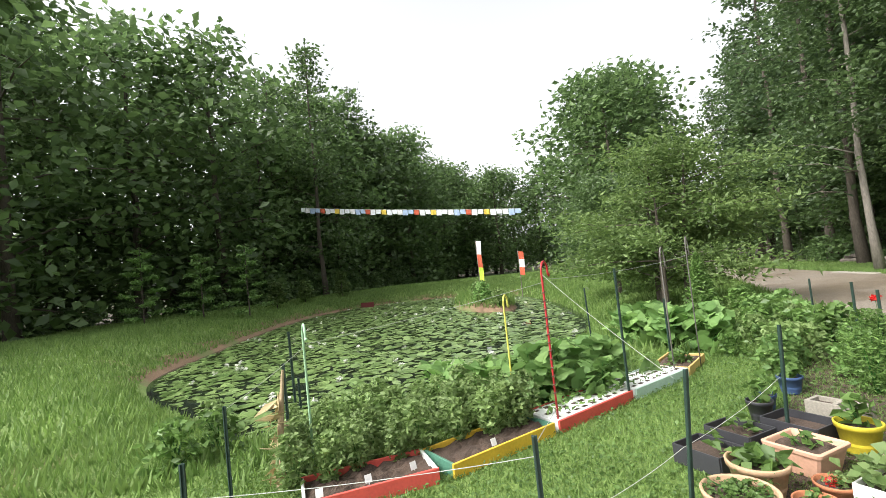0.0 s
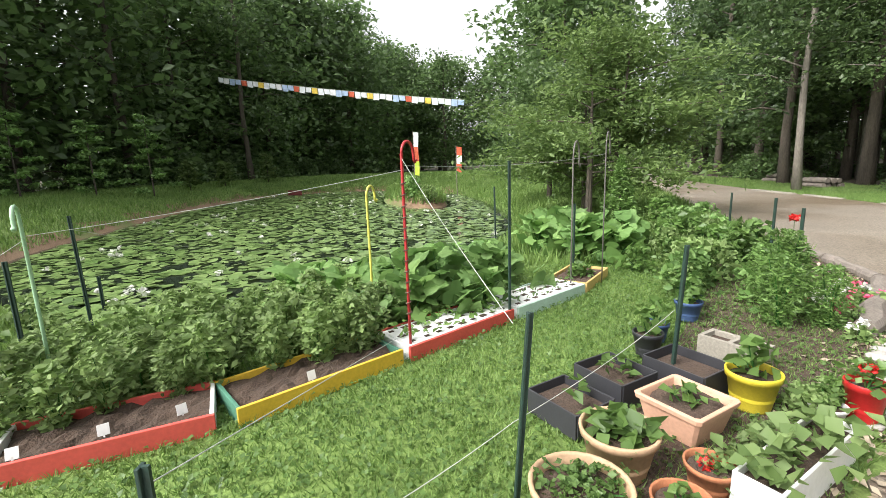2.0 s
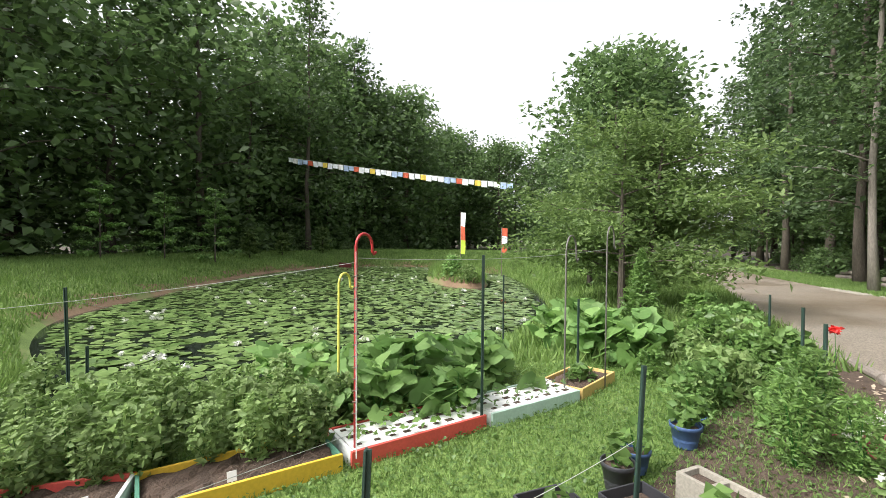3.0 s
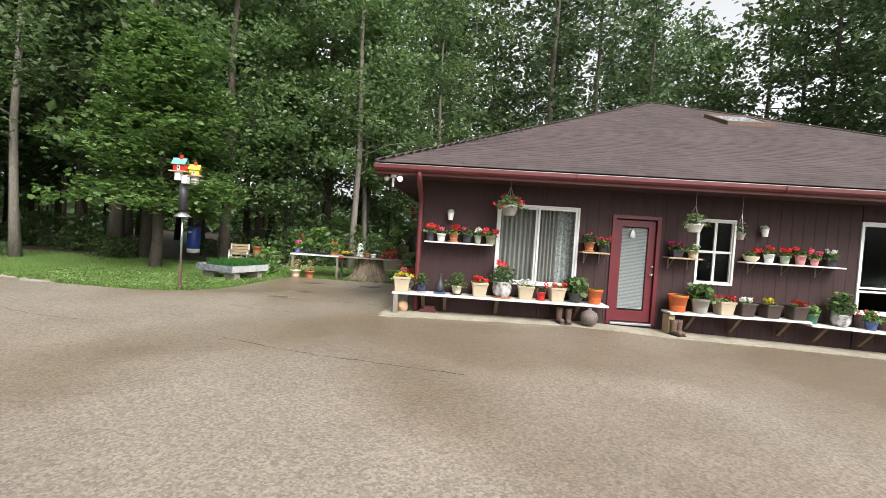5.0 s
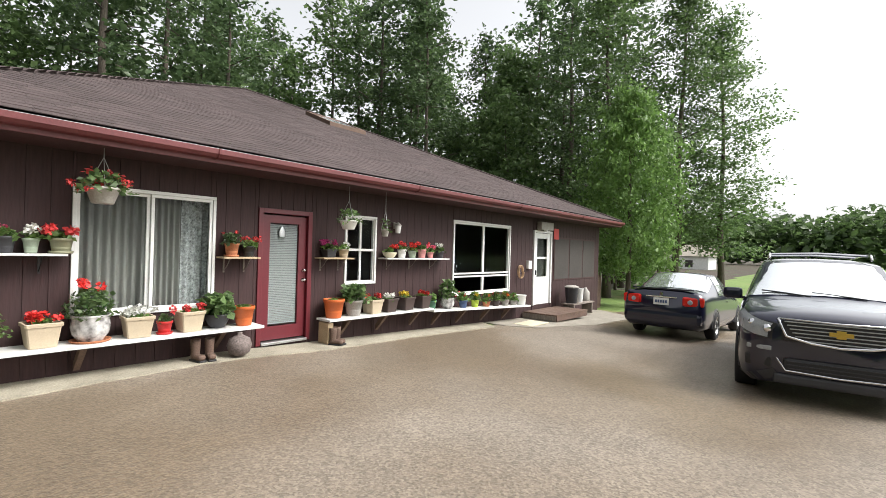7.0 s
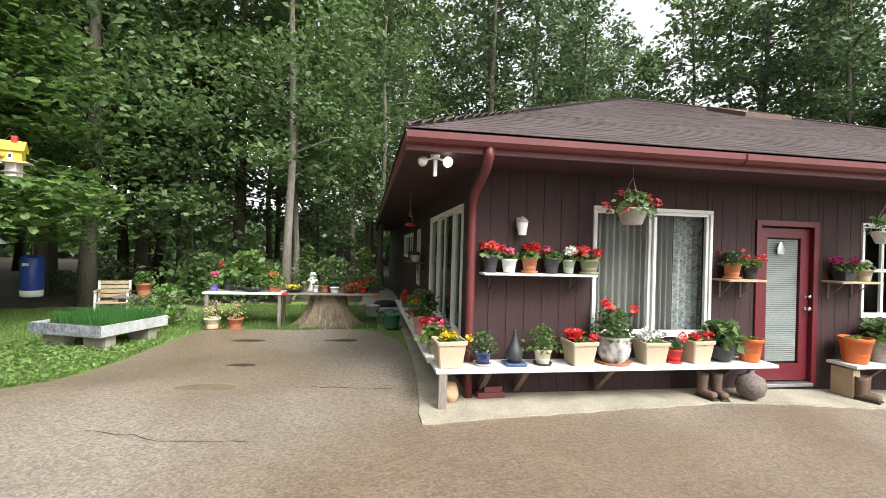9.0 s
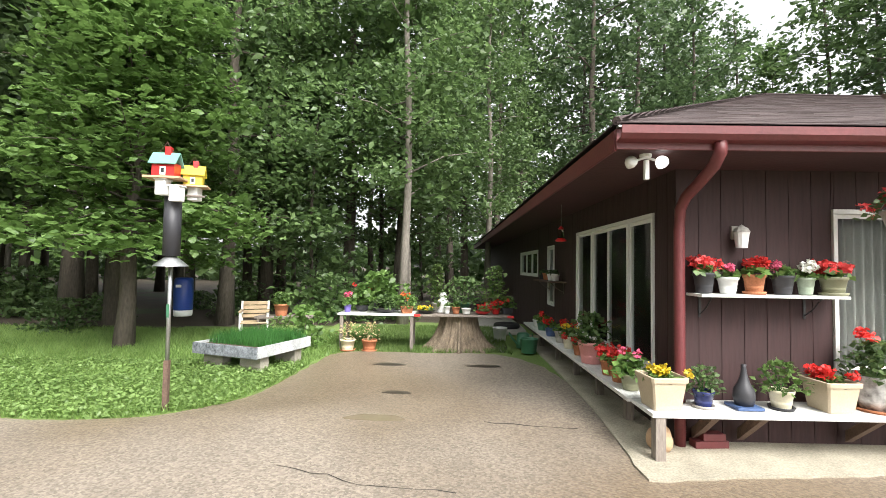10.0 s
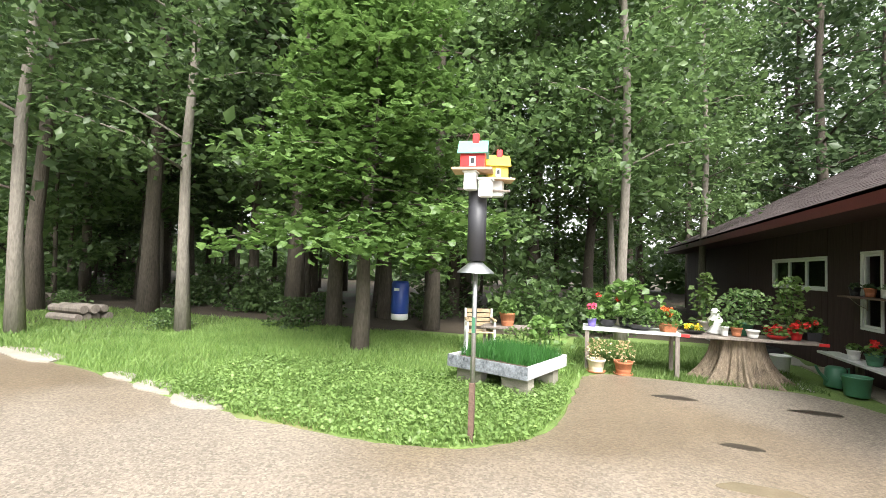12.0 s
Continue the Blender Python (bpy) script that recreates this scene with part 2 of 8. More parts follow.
def signed_distance(px, py, loop):
    """Distance to a closed line, negative inside."""
    x = np.asarray(px, float)
    y = np.asarray(py, float)
    best = np.full(x.shape, 1e9)
    inside = np.zeros(x.shape, bool)
    for (ax, ay), (bx, by) in zip(loop, np.roll(loop, -1, axis=0)):
        dx, dy = bx - ax, by - ay
        t = np.clip(((x - ax) * dx + (y - ay) * dy) / (dx * dx + dy * dy + 1e-12), 0, 1)
        best = np.minimum(best, np.hypot(x - ax - t * dx, y - ay - t * dy))
        cross = (ay > y) != (by > y)
        inside ^= cross & (x < (bx - ax) * (y - ay) / (by - ay + 1e-12) + ax)
    return np.where(inside, -best, best)


def step(a, b, v):
    t = np.clip((v - a) / (b - a), 0, 1)
    return t * t * (3 - 2 * t)


def island(x, y):
    return np.hypot((x + 22.6 + 0.25 * (y + 11.8)) / 4.2, (y + 11.8 - 0.25 * (x + 22.6)) / 1.5)


def ground_height(x, y):
    x = np.asarray(x, float)
    y = np.asarray(y, float)
    d = signed_distance(x, y, SHORE)
    z = -1.3 * (1 - step(-1.6, 1.9, d))
    far = step(-5.0, -13.0, x) * np.maximum(step(-14.0, -19.0, y), step(-31.0, -35.0, x)) * step(-1.0, -7.0, y)
    z = z + 0.45 * far * step(0.5, 5.0, d) * (1 - step(9.0, 30.0, d))
    z = np.where(island(x, y) < 1.35, np.maximum(z, -1.3 + 1.25 * (1 - step(0.75, 1.35, island(x, y)))), z)
    wob = 0.05 * np.sin(x * 0.9 + 1.3 * np.sin(y * 0.7)) * np.sin(y * 1.1)
    z = z + fall(x)
    return z + wob * step(1.0, 3.0, d) * step(-6.0, -10.0, x) * step(-16.0, -20.0, y)


def fall(x):
    """The yard drops gently towards its east side."""
    return -0.035 * np.clip(np.asarray(x, float) - 3.0, 0.0, 17.0)


def height_at(x, y):
    return float(ground_height(np.array([x]), np.array([y]))[0])


gx = np.concatenate([[-2500, -900, -400, -200, -130], np.arange(-90, -50, 4), np.arange(-50, 24.1, 0.5), np.arange(28, 80, 5), [120, 200, 400, 900, 2500]])
gy = np.concatenate([[-2500, -900, -400, -200, -120], np.arange(-80, -40, 4), np.arange(-40, 30.1, 0.5), np.arange(34, 80, 5), [120, 200, 400, 900, 2500]])
XX, YY = np.meshgrid(gx, gy, indexing="ij")
ZZ = ground_height(XX, YY)
nx, ny = XX.shape
gv = np.stack([XX, YY, ZZ], -1).reshape(-1, 3)
ii, jj = np.meshgrid(np.arange(nx - 1), np.arange(ny - 1), indexing="ij")
a0 = (ii * ny + jj).ravel()
gf = np.stack([a0, a0 + ny, a0 + ny + 1, a0 + 1], 1)
ground_me = mesh_of("ground", gv, gf)


def wood_edge(x):
    """How far north the lawn reaches before the woods begin."""
    return np.interp(x, [-90, -60, -35, -24, -16, -12.5, -9, -6, -3, 19, 32, 60], [27, 19, 9.5, 6.2, 3.4, 4.0, 6.6, 7.4, 8.5, 8.5, 0.0, 2.0])


def in_woods(x, y):
    north = y > wood_edge(x)
    sw = np.interp(x, [-92, -81, -59, -39, -28, -11, 13], [-9, -14, -20, -25, -30, -35, -57])
    return north | ((y < sw) & (x < -3)) | (x < -95)


def grass_material(name, greens, earth, patch):
    mt = material(name, greens[0], 0.95, vary=0.3, scale=0.9, fine=40, bump=0.6, second=greens[1])
    N, L = mt.node_tree.nodes, mt.node_tree.links
    b = N["Principled BSDF"]
    src = b.inputs["Base Color"].links[0].from_socket
    no = N.new("ShaderNodeTexNoise")
    no.inputs["Scale"].default_value = 0.35
    no.inputs["Detail"].default_value = 6
    tc = N.new("ShaderNodeTexCoord")
    L.new(tc.outputs["Object"], no.inputs["Vector"])
    rp = N.new("ShaderNodeValToRGB")
    rp.color_ramp.elements[0].position = patch
    rp.color_ramp.elements[1].position = patch + 0.12
    L.new(no.outputs["Fac"], rp.inputs[0])
    mx = N.new("ShaderNodeMixRGB")
    mx.inputs[2].default_value = (*earth, 1)
    L.new(rp.outputs[0], mx.inputs[0])
    L.new(src, mx.inputs[1])
    L.new(mx.outputs[0], b.inputs["Base Color"])
    return mt


M_LAWN = grass_material("lawn", ((0.10, 0.17, 0.035), (0.19, 0.28, 0.07)), (0.21, 0.20, 0.08), 0.58)
M_LITTER = grass_material("forest_floor", ((0.04, 0.03, 0.02), (0.075, 0.055, 0.035)), (0.04, 0.07, 0.02), 0.55)
M_SHORE = grass_material("clay_shore", ((0.17, 0.105, 0.062), (0.28, 0.185, 0.115)), (0.12, 0.17, 0.05), 0.5)
for m_ in (M_LAWN, M_LITTER, M_SHORE):
    ground_me.materials.append(m_)
cxy = gv[gf].mean(1)
dd = signed_distance(cxy[:, 0], cxy[:, 1], SHORE)
idx = np.where(in_woods(cxy[:, 0], cxy[:, 1]), 1, 0)
west = (cxy[:, 0] < -8.5) & (cxy[:, 1] < -11.0) | (cxy[:, 0] < -26)
idx = np.where((dd < 0.9) & west, 2, idx)
idx = np.where((dd < -0.3) & ~west, 2, idx)
idx = np.where((island(cxy[:, 0], cxy[:, 1]) < 1.05) & (island(cxy[:, 0], cxy[:, 1]) > 0.0), np.where(island(cxy[:, 0], cxy[:, 1]) > 0.8, 2, 0), idx)
ground_me.polygons.foreach_set("material_index", idx.astype(np.int32))
ground_me.polygons.foreach_set("use_smooth", np.ones(len(gf), bool))
ground = tagged(new("ground", ground_me), "green lawn sloping to a pond, leaf litter under the woods", "ground", kind="structure")

# water
M_WATER = bpy.data.materials.new("pond_water")
M_WATER.use_nodes = True
wb = M_WATER.node_tree.nodes["Principled BSDF"]
wb.inputs["Base Color"].default_value = (0.018, 0.024, 0.018, 1)
wb.inputs["Roughness"].default_value = 0.06
wno = M_WATER.node_tree.nodes.new("ShaderNodeTexNoise")
wno.inputs["Scale"].default_value = 3.0
wbp = M_WATER.node_tree.nodes.new("ShaderNodeBump")
wbp.inputs["Strength"].default_value = 0.08
M_WATER.node_tree.links.new(wno.outputs["Fac"], wbp.inputs["Height"])
M_WATER.node_tree.links.new(wbp.outputs[0], wb.inputs["Normal"])
bm = bmesh.new()
cen = SHORE.mean(0)
grown = cen + (SHORE - cen) * 1.12
bm.faces.new([bm.verts.new((x, y, WATER)) for x, y in grown])
bmesh.ops.triangulate(bm, faces=bm.faces[:])
tagged(part("water", bm, M_WATER), "dark still pond water between lily pads", "water", kind="structure")

# ---- the drive ----
DRIVE = [(3.4, -22.0), (2.5, -16.5), (1.55, -13.0), (0.85, -11.0), (0.35, -9.95), (-0.4, -8.85), (-1.05, -8.1), (-1.85, -7.2), (-2.85, -6.28), (-4.1, -5.80),
         (-6.4, -5.1), (-9.0, -4.3), (-18.0, -1.0), (-30, 3.0), (-44, 9.0), (-45, 11.6), (-30, 5.2), (-22, 3.0), (-15, 1.6), (-12.2, 1.3), (-9.8, 0.9), (-7.95, 0.42),
         (-6.45, 0.25), (-5.36, 0.25), (-4.5, 0.75), (-4.22, 1.8), (-4.16, 3.3), (-3.95, 4.1), (-2.6, 3.95), (-1.0, 4.1), (-0.4, 2.5),
         (-0.3, 0.2), (-0.3, -0.3), (0.6, -0.3), (3.2, -0.3), (6.0, -0.3), (8.9, -0.4), (11.5, -0.5), (15.0, -0.7), (18, -0.9), (22, -1.6), (22.5, -6.6),
         (16, -7.9), (9.0, -8.05), (6.6, -8.5), (6.1, -10.0), (6.0, -12.0), (6.2, -22.0)]
M_ASPHALT = material("worn_chip_seal", (0.215, 0.182, 0.146), 0.62, vary=0.22, scale=0.7, fine=42, bump=0.5)
N_, L_ = M_ASPHALT.node_tree.nodes, M_ASPHALT.node_tree.links
b_ = N_["Principled BSDF"]
src_ = b_.inputs["Base Color"].links[0].from_socket
tc_ = N_.new("ShaderNodeTexCoord")
vo_ = N_.new("ShaderNodeTexVoronoi")
vo_.inputs["Scale"].default_value = 55.0
L_.new(tc_.outputs["Object"], vo_.inputs["Vector"])
st_ = N_.new("ShaderNodeMixRGB")
st_.blend_type = 'OVERLAY'
st_.inputs[0].default_value = 0.32
L_.new(src_, st_.inputs[1])
sp_ = N_.new("ShaderNodeSeparateColor")
L_.new(vo_.outputs["Color"], sp_.inputs[0])
L_.new(sp_.outputs[0], st_.inputs[2])
wet_ = N_.new("ShaderNodeTexNoise")
wet_.inputs["Scale"].default_value = 0.22
wet_.inputs["Detail"].default_value = 4
L_.new(tc_.outputs["Object"], wet_.inputs["Vector"])
wr_ = N_.new("ShaderNodeValToRGB")
wr_.color_ramp.elements[0].position = 0.44
wr_.color_ramp.elements[1].position = 0.60
L_.new(wet_.outputs["Fac"], wr_.inputs[0])
dk_ = N_.new("ShaderNodeMixRGB")
dk_.blend_type = 'MULTIPLY'
dk_.inputs[2].default_value = (0.80, 0.73, 0.64, 1)
L_.new(wr_.outputs[0], dk_.inputs[0])
L_.new(st_.outputs[0], dk_.inputs[1])
L_.new(dk_.outputs[0], b_.inputs["Base Color"])
rr_ = N_.new("ShaderNodeMapRange")
rr_.inputs["To Min"].default_value = 0.72
rr_.inputs["To Max"].default_value = 0.36
L_.new(wr_.outputs[0], rr_.inputs[0])
L_.new(rr_.outputs[0], b_.inputs["Roughness"])


def sheet(loop, z, depth, bm=None):
    """A flat slab with the outline given, its top at z."""
    bm = bm or bmesh.new()
    top = [bm.verts.new((x, y, z)) for x, y in loop]
    low = [bm.verts.new((x, y, z - depth)) for x, y in loop]
    f = bm.faces.new(top)
    k = len(top)
    for i in range(k):
        bm.faces.new((top[i], low[i], low[(i + 1) % k], top[(i + 1) % k]))
    bmesh.ops.triangulate(bm, faces=[f])
    return bm


def laid(bm):
    """The slab cut into strips that follow the fall of the yard."""
    for x in np.arange(3.0, 20.1, 1.0):
        bmesh.ops.bisect_plane(bm, geom=bm.verts[:] + bm.edges[:] + bm.faces[:], plane_co=(x, 0, 0), plane_no=(1, 0, 0))
    for v in bm.verts:
        v.co.z += float(fall(v.co.x))
    return bm


def ragged(loop, n, amount, seed):
    """The outline as a round line with small uneven nibbles."""
    rng = np.random.default_rng(seed)
    pts = smooth_loop(loop, n)
    return pts + rng.normal(size=pts.shape) * amount


def cut_corners(loop, times):
    """The outline with its corners rounded off."""
    p = np.array(loop, float)
    for _ in range(times):
        q = np.roll(p, -1, axis=0)
        p = np.stack([p * 0.75 + q * 0.25, p * 0.25 + q * 0.75], 1).reshape(-1, 2)
    return p


rng_d = np.random.default_rng(3)
edge_d = cut_corners(DRIVE, 3)
edge_d = edge_d + rng_d.normal(size=edge_d.shape) * 0.02
tagged(part("road", laid(sheet(edge_d, 0.014, 0.12)), M_ASPHALT), "worn brown-grey chip-seal drive, damp in patches", "drive", kind="structure")

# ---- trees ----
def crown_points(rng, limbs, leaves, spread):
    per = max(1, leaves // len(limbs))
    out = []
    for a, b in limbs:
        t = rng.uniform(0.25, 1.05, per) ** 0.8
        p = a + (b - a) * t[:, None]
        out.append(p + rng.normal(size=(per, 3)) * np.array([spread, spread, spread * 0.55]))
    return np.concatenate(out)


def make_tree(seed, height, trunk_r, first, reach, leaves, leaf, bark, foliage, limbs=34, spread=0.45, droop=0.1, lean=0.3, label="", top=0.35):
    """A forest tree: a tapered trunk, its limbs and a crown of single leaves."""
    rng = np.random.default_rng(seed)
    root = thing("tree", pose(0, 0, 0), label, "tree", "trees of the woods")
    bend = rng.uniform(-lean, lean, 2)
    zs = np.linspace(-0.3, height, 9)
    trunk = [(bend[0] * (z / height) ** 2 + 0.06 * math.sin(z * 0.9 + seed), bend[1] * (z / height) ** 2 + 0.06 * math.cos(z * 0.7), z) for z in zs]
    rads = [trunk_r * (1.5 if i == 0 else 1.05 - 0.9 * max(z, 0) / height) for i, z in enumerate(zs)]
    bm = tube(trunk, rads, 9)
    ends = []
    for k in range(limbs):
        f = (k + rng.uniform(0, 1)) / limbs
        z = first + (height * 0.97 - first) * f
        a = np.array([np.interp(z, zs, [p[0] for p in trunk]), np.interp(z, zs, [p[1] for p in trunk]), z])
        ang = k * 2.4 + rng.uniform(-0.5, 0.5)
        shape = (1 - f) ** 0.6 * (1 - top) + top * math.sin(math.pi * min(1, f * 0.9 + 0.1))
        r = reach * max(0.18, shape) * rng.uniform(0.6, 1.15)
        b = a + np.array([math.cos(ang) * r, math.sin(ang) * r, r * rng.uniform(0.05, 0.55) - droop * r])
        ends.append((a, b))
        mid = (a + b) / 2 + np.array([0, 0, 0.08 * r])
        if k % 2 == 0:
            tube([a, mid, b], [max(0.012, trunk_r * 0.28 * (1 - f * 0.6)), trunk_r * 0.16, 0.008], 5, bm)
    part("trunk", bm, bark, root, smooth=True)
    pts = crown_points(rng, ends, leaves, spread)
    part("crown", leaf_mesh("crown", pts, leaf, rng, 0.45), foliage, root)
    return root


wood_kinds = [
    make_tree(11, 17, 0.15, 2.2, 3.4, 3700, 0.185, M_BARK, M_LEAF, label="tall dark-barked forest tree with a dense green crown"),
    make_tree(12, 19, 0.18, 3.0, 3.6, 3700, 0.19, M_BARK, M_LEAF_DARK, label="tall forest tree with deep green foliage and dark bark"),
    make_tree(13, 15, 0.10, 3.0, 2.6, 3400, 0.20, M_PALEBARK, M_LEAF, label="slender pale-barked forest tree with a green crown"),
    make_tree(14, 18, 0.20, 4.0, 3.9, 3500, 0.19, M_BARK, M_LEAF_DARK, label="thick straight-trunked forest tree with a high crown"),
    make_tree(15, 11, 0.07, 0.8, 2.4, 3800, 0.17, M_BARK, M_LEAF, label="young forest tree leafy almost to the ground", spread=0.4),
    make_tree(16, 15, 0.22, 1.0, 4.9, 3700, 0.30, M_BARK, M_LEAF, limbs=44, label="broad round-crowned forest tree with deep green foliage", spread=0.85, top=0.8),
    make_tree(17, 16, 0.17, 2.4, 3.3, 12500, 0.115, M_BARK, M_LEAF, limbs=46, label="tall forest tree with layered small green leaves", spread=0.42),
    make_tree(18, 17, 0.12, 3.4, 2.7, 11000, 0.11, M_PALEBARK, M_LEAF, limbs=40, label="slender pale-barked forest tree with small leaves", spread=0.42),
    make_tree(19, 14, 0.2, 0.8, 4.6, 3700, 0.28, M_BARK, M_LEAF, limbs=40, label="broad round-crowned forest tree with fresh green foliage", spread=0.8, top=0.8),
]
rng_w = np.random.default_rng(5)
spots = []


def try_spot(x, y, gap):
    if all((x - a) ** 2 + (y - b) ** 2 > gap * gap for a, b in spots):
        spots.append((x, y))
        return True
    return False


def plant(kind, x, y, scale=1.0):
    m = pose(x, y, height_at(x, y) - 0.05, 0, 0, rng_w.uniform(0, 360)) @ Matrix.Scale(scale, 4)
    src = wood_kinds[kind]
    ob = copy_thing(src, Matrix.Identity(4))
    ob.matrix_basis = m
    return ob


# trees that stand out at the lawn's edge
for kind, x, y, s in ((7, -12.3, 4.1, 1.0), (7, -14.8, 2.5, 1.05), (3, -6.0, 13.6, 1.15), (7, -3.25, 8.1, 1.0), (6, -7.7, 7.3, 1.0), (7, -0.6, 12.5, 0.95), (6, -9.8, 9.0, 1.0), (6, -11.4, 12.0, 1.1), (6, -4.0, 13.4, 1.05), (6, -15.0, 13.0, 1.1),
                      (1, -18.5, 5.0, 1.05), (3, -15.8, 6.2, 1.1), (1, -22.5, 6.8, 1.1), (1, -27.5, 7.8, 1.1), (4, -20.4, 6.6, 1.0), (6, 25.6, -0.2, 1.05), (6, 22.5, 2.2, 1.05), (6, 28.0, -1.8, 0.95), (4, 24.0, 1.6, 1.0)):
    spots.append((x, y))
    plant(kind, x, y, s)
count = 0
for tries in range(4000):
    x, y = rng_w.uniform(-46, 34), rng_w.uniform(0, 36)
    e = float(wood_edge(x))
    house_keep = -3 < x < 19 and y < 21
    if y < e + 0.6 or y > e + (28 if -3 < x < 19 else 17) or house_keep or (x > 18 and y < 2.0) or (-7.5 < x < -3.5 and 7 < y < 8.6):
        continue
    deep = y - max(e, 18 if -3 < x < 19 else -9)
    back = x > -1.5 and y > 17
    if try_spot(x, y, 3.0 if back else 2.3 if deep < 9 else 3.2):
        plant(int(rng_w.choice([0, 1, 2, 3, 4], p=[0.26, 0.18, 0.16, 0.14, 0.26])), x, y, rng_w.uniform(0.9, 1.2) * (1.1 if back else 1.0))
        count += 1
    if count >= 116:
        break
count = 0
for tries in range(3000):
    x, y = rng_w.uniform(-95, -4), rng_w.uniform(-66, 8)
    sw = float(np.interp(x, [-92, -81, -59, -39, -28, -11, 13], [-9, -14, -20, -25, -30, -35, -57]))
    if y > sw or y < sw - 16 or x < -92:
        continue
    if try_spot(x, y, 4.4):
        plant(int(rng_w.choice([0, 1, 5, 8], p=[0.14, 0.08, 0.30, 0.48])), x, y, rng_w.uniform(1.1, 1.5))
        count += 1
    if count >= 74:
        break
for x, y in ((-74.5, -21.5), (-73.8, -16.2), (-77.8, -12.6), (-74.9, -7.7), (-78.8, -4.6), (-77.8, -0.2), (-81.7, 3.0), (-78.6, 7.3), (-84.0, -8.4), (-74.4, 11.0), (-67.7, 9.0)):
    plant(int(rng_w.choice([5, 8])), x, y, rng_w.uniform(1.15, 1.4))
# a stand of fresh green trees where the drive leaves the yard, and tall ones behind the pond
for kind, x, y, k in ((8, -40.0, 3.6, 1.35), (8, -36.0, 0.4, 1.2), (8, -45.0, 5.4, 1.45), (5, -42.5, 0.2, 1.3), (8, -50.0, 8.0, 1.4), (0, -47.0, 1.8, 1.25),
                      (5, -50.0, -28.0, 1.6), (8, -58.0, -23.5, 1.5), (8, -43.0, -32.0, 1.7), (5, -64.0, -20.5, 1.35), (8, -53.5, -25.0, 1.5)):
    plant(kind, x, y, k)
# the first of each kind takes its own place in the woods
for ob, (x, y) in zip(wood_kinds, ((-37, 14), (-33, 16), (24, 9), (26.5, 13), (21.5, 7.5), (-48, -32), (-8.3, 12.6), (-20, 10), (-55, -28))):
    ob.matrix_basis = pose(x, y, height_at(x, y) - 0.05)

# far woods that close the view
rng_f = np.random.default_rng(8)


def woods_band(loop, n, low, high, leaf, depth):
    loop = np.array(loop, float)
    seg = np.hypot(*(loop[1:] - loop[:-1]).T)
    s = rng_f.uniform(0, seg.sum(), n)
    cs = np.concatenate([[0], np.cumsum(seg)])
    x = np.interp(s, cs, loop[:, 0])
    y = np.interp(s, cs, loop[:, 1])
    topline = high * (0.82 + 0.18 * np.sin(s * 0.21) * np.sin(s * 0.083 + 1)) * (0.9 + 0.1 * np.sin(s * 0.9))
    z = low + (topline - low) * rng_f.uniform(0, 1, n) ** 0.8
    return np.stack([x + rng_f.normal(size=n) * depth, y + rng_f.normal(size=n) * depth, z], 1)


band1 = woods_band([(-100, 36), (-60, 44), (-30, 38), (0, 40), (26, 38), (44, 28)], 9000, 0, 5, 0.6, 1.8)
band2 = woods_band([(-11, -59), (-34, -51), (-55, -41), (-91, -36), (-113, -17), (-113, 8)], 14000, 0, 13, 0.6, 2.0)
tagged(part("far_woods", leaf_mesh("far_woods", np.concatenate([band1, band2]), 0.75, rng_f, 0.4), M_LEAF), "dense deep green woods behind the edge trees", "woods", kind="stuff")
band3 = woods_band([(150, -120), (190, -40), (195, 20), (150, 70)], 15000, 0, 21, 1.5, 6)
tagged(part("distant_woods", leaf_mesh("distant_woods", band3, 1.7, rng_f, 0.4), M_LEAF), "low distant line of green trees", "woods", kind="stuff")


# ---- the house: dark maroon boards, a broad shingled hip roof ----
HX, HY = 16.1, 18.0
WALL_H = 2.62
T = 0.14
# openings of the front wall: x0, x1, z0, z1
FRONT = {"window_1": (1.41, 2.94, 0.64, 2.14), "door_1": (3.54, 4.43, 0.03, 2.06), "window_2": (5.08, 5.78, 0.87, 2.08), "window_3": (7.98, 10.30, 0.50, 2.19), "door_2": (11.50, 12.55, 0.04, 2.15)}
SIDE = {"window_4": (0.42, 3.15, 0.52, 2.14), "window_5": (4.70, 5.25, 0.82, 2.02), "window_6": (6.3, 8.75, 1.36, 1.99)}


def spans(lo, hi, cuts):
    out, a = [], lo
    for c0, c1 in sorted(cuts):
        if c0 > a:
            out.append((a, c0))
        a = max(a, c1)
    if hi > a:
        out.append((a, hi))
    return out


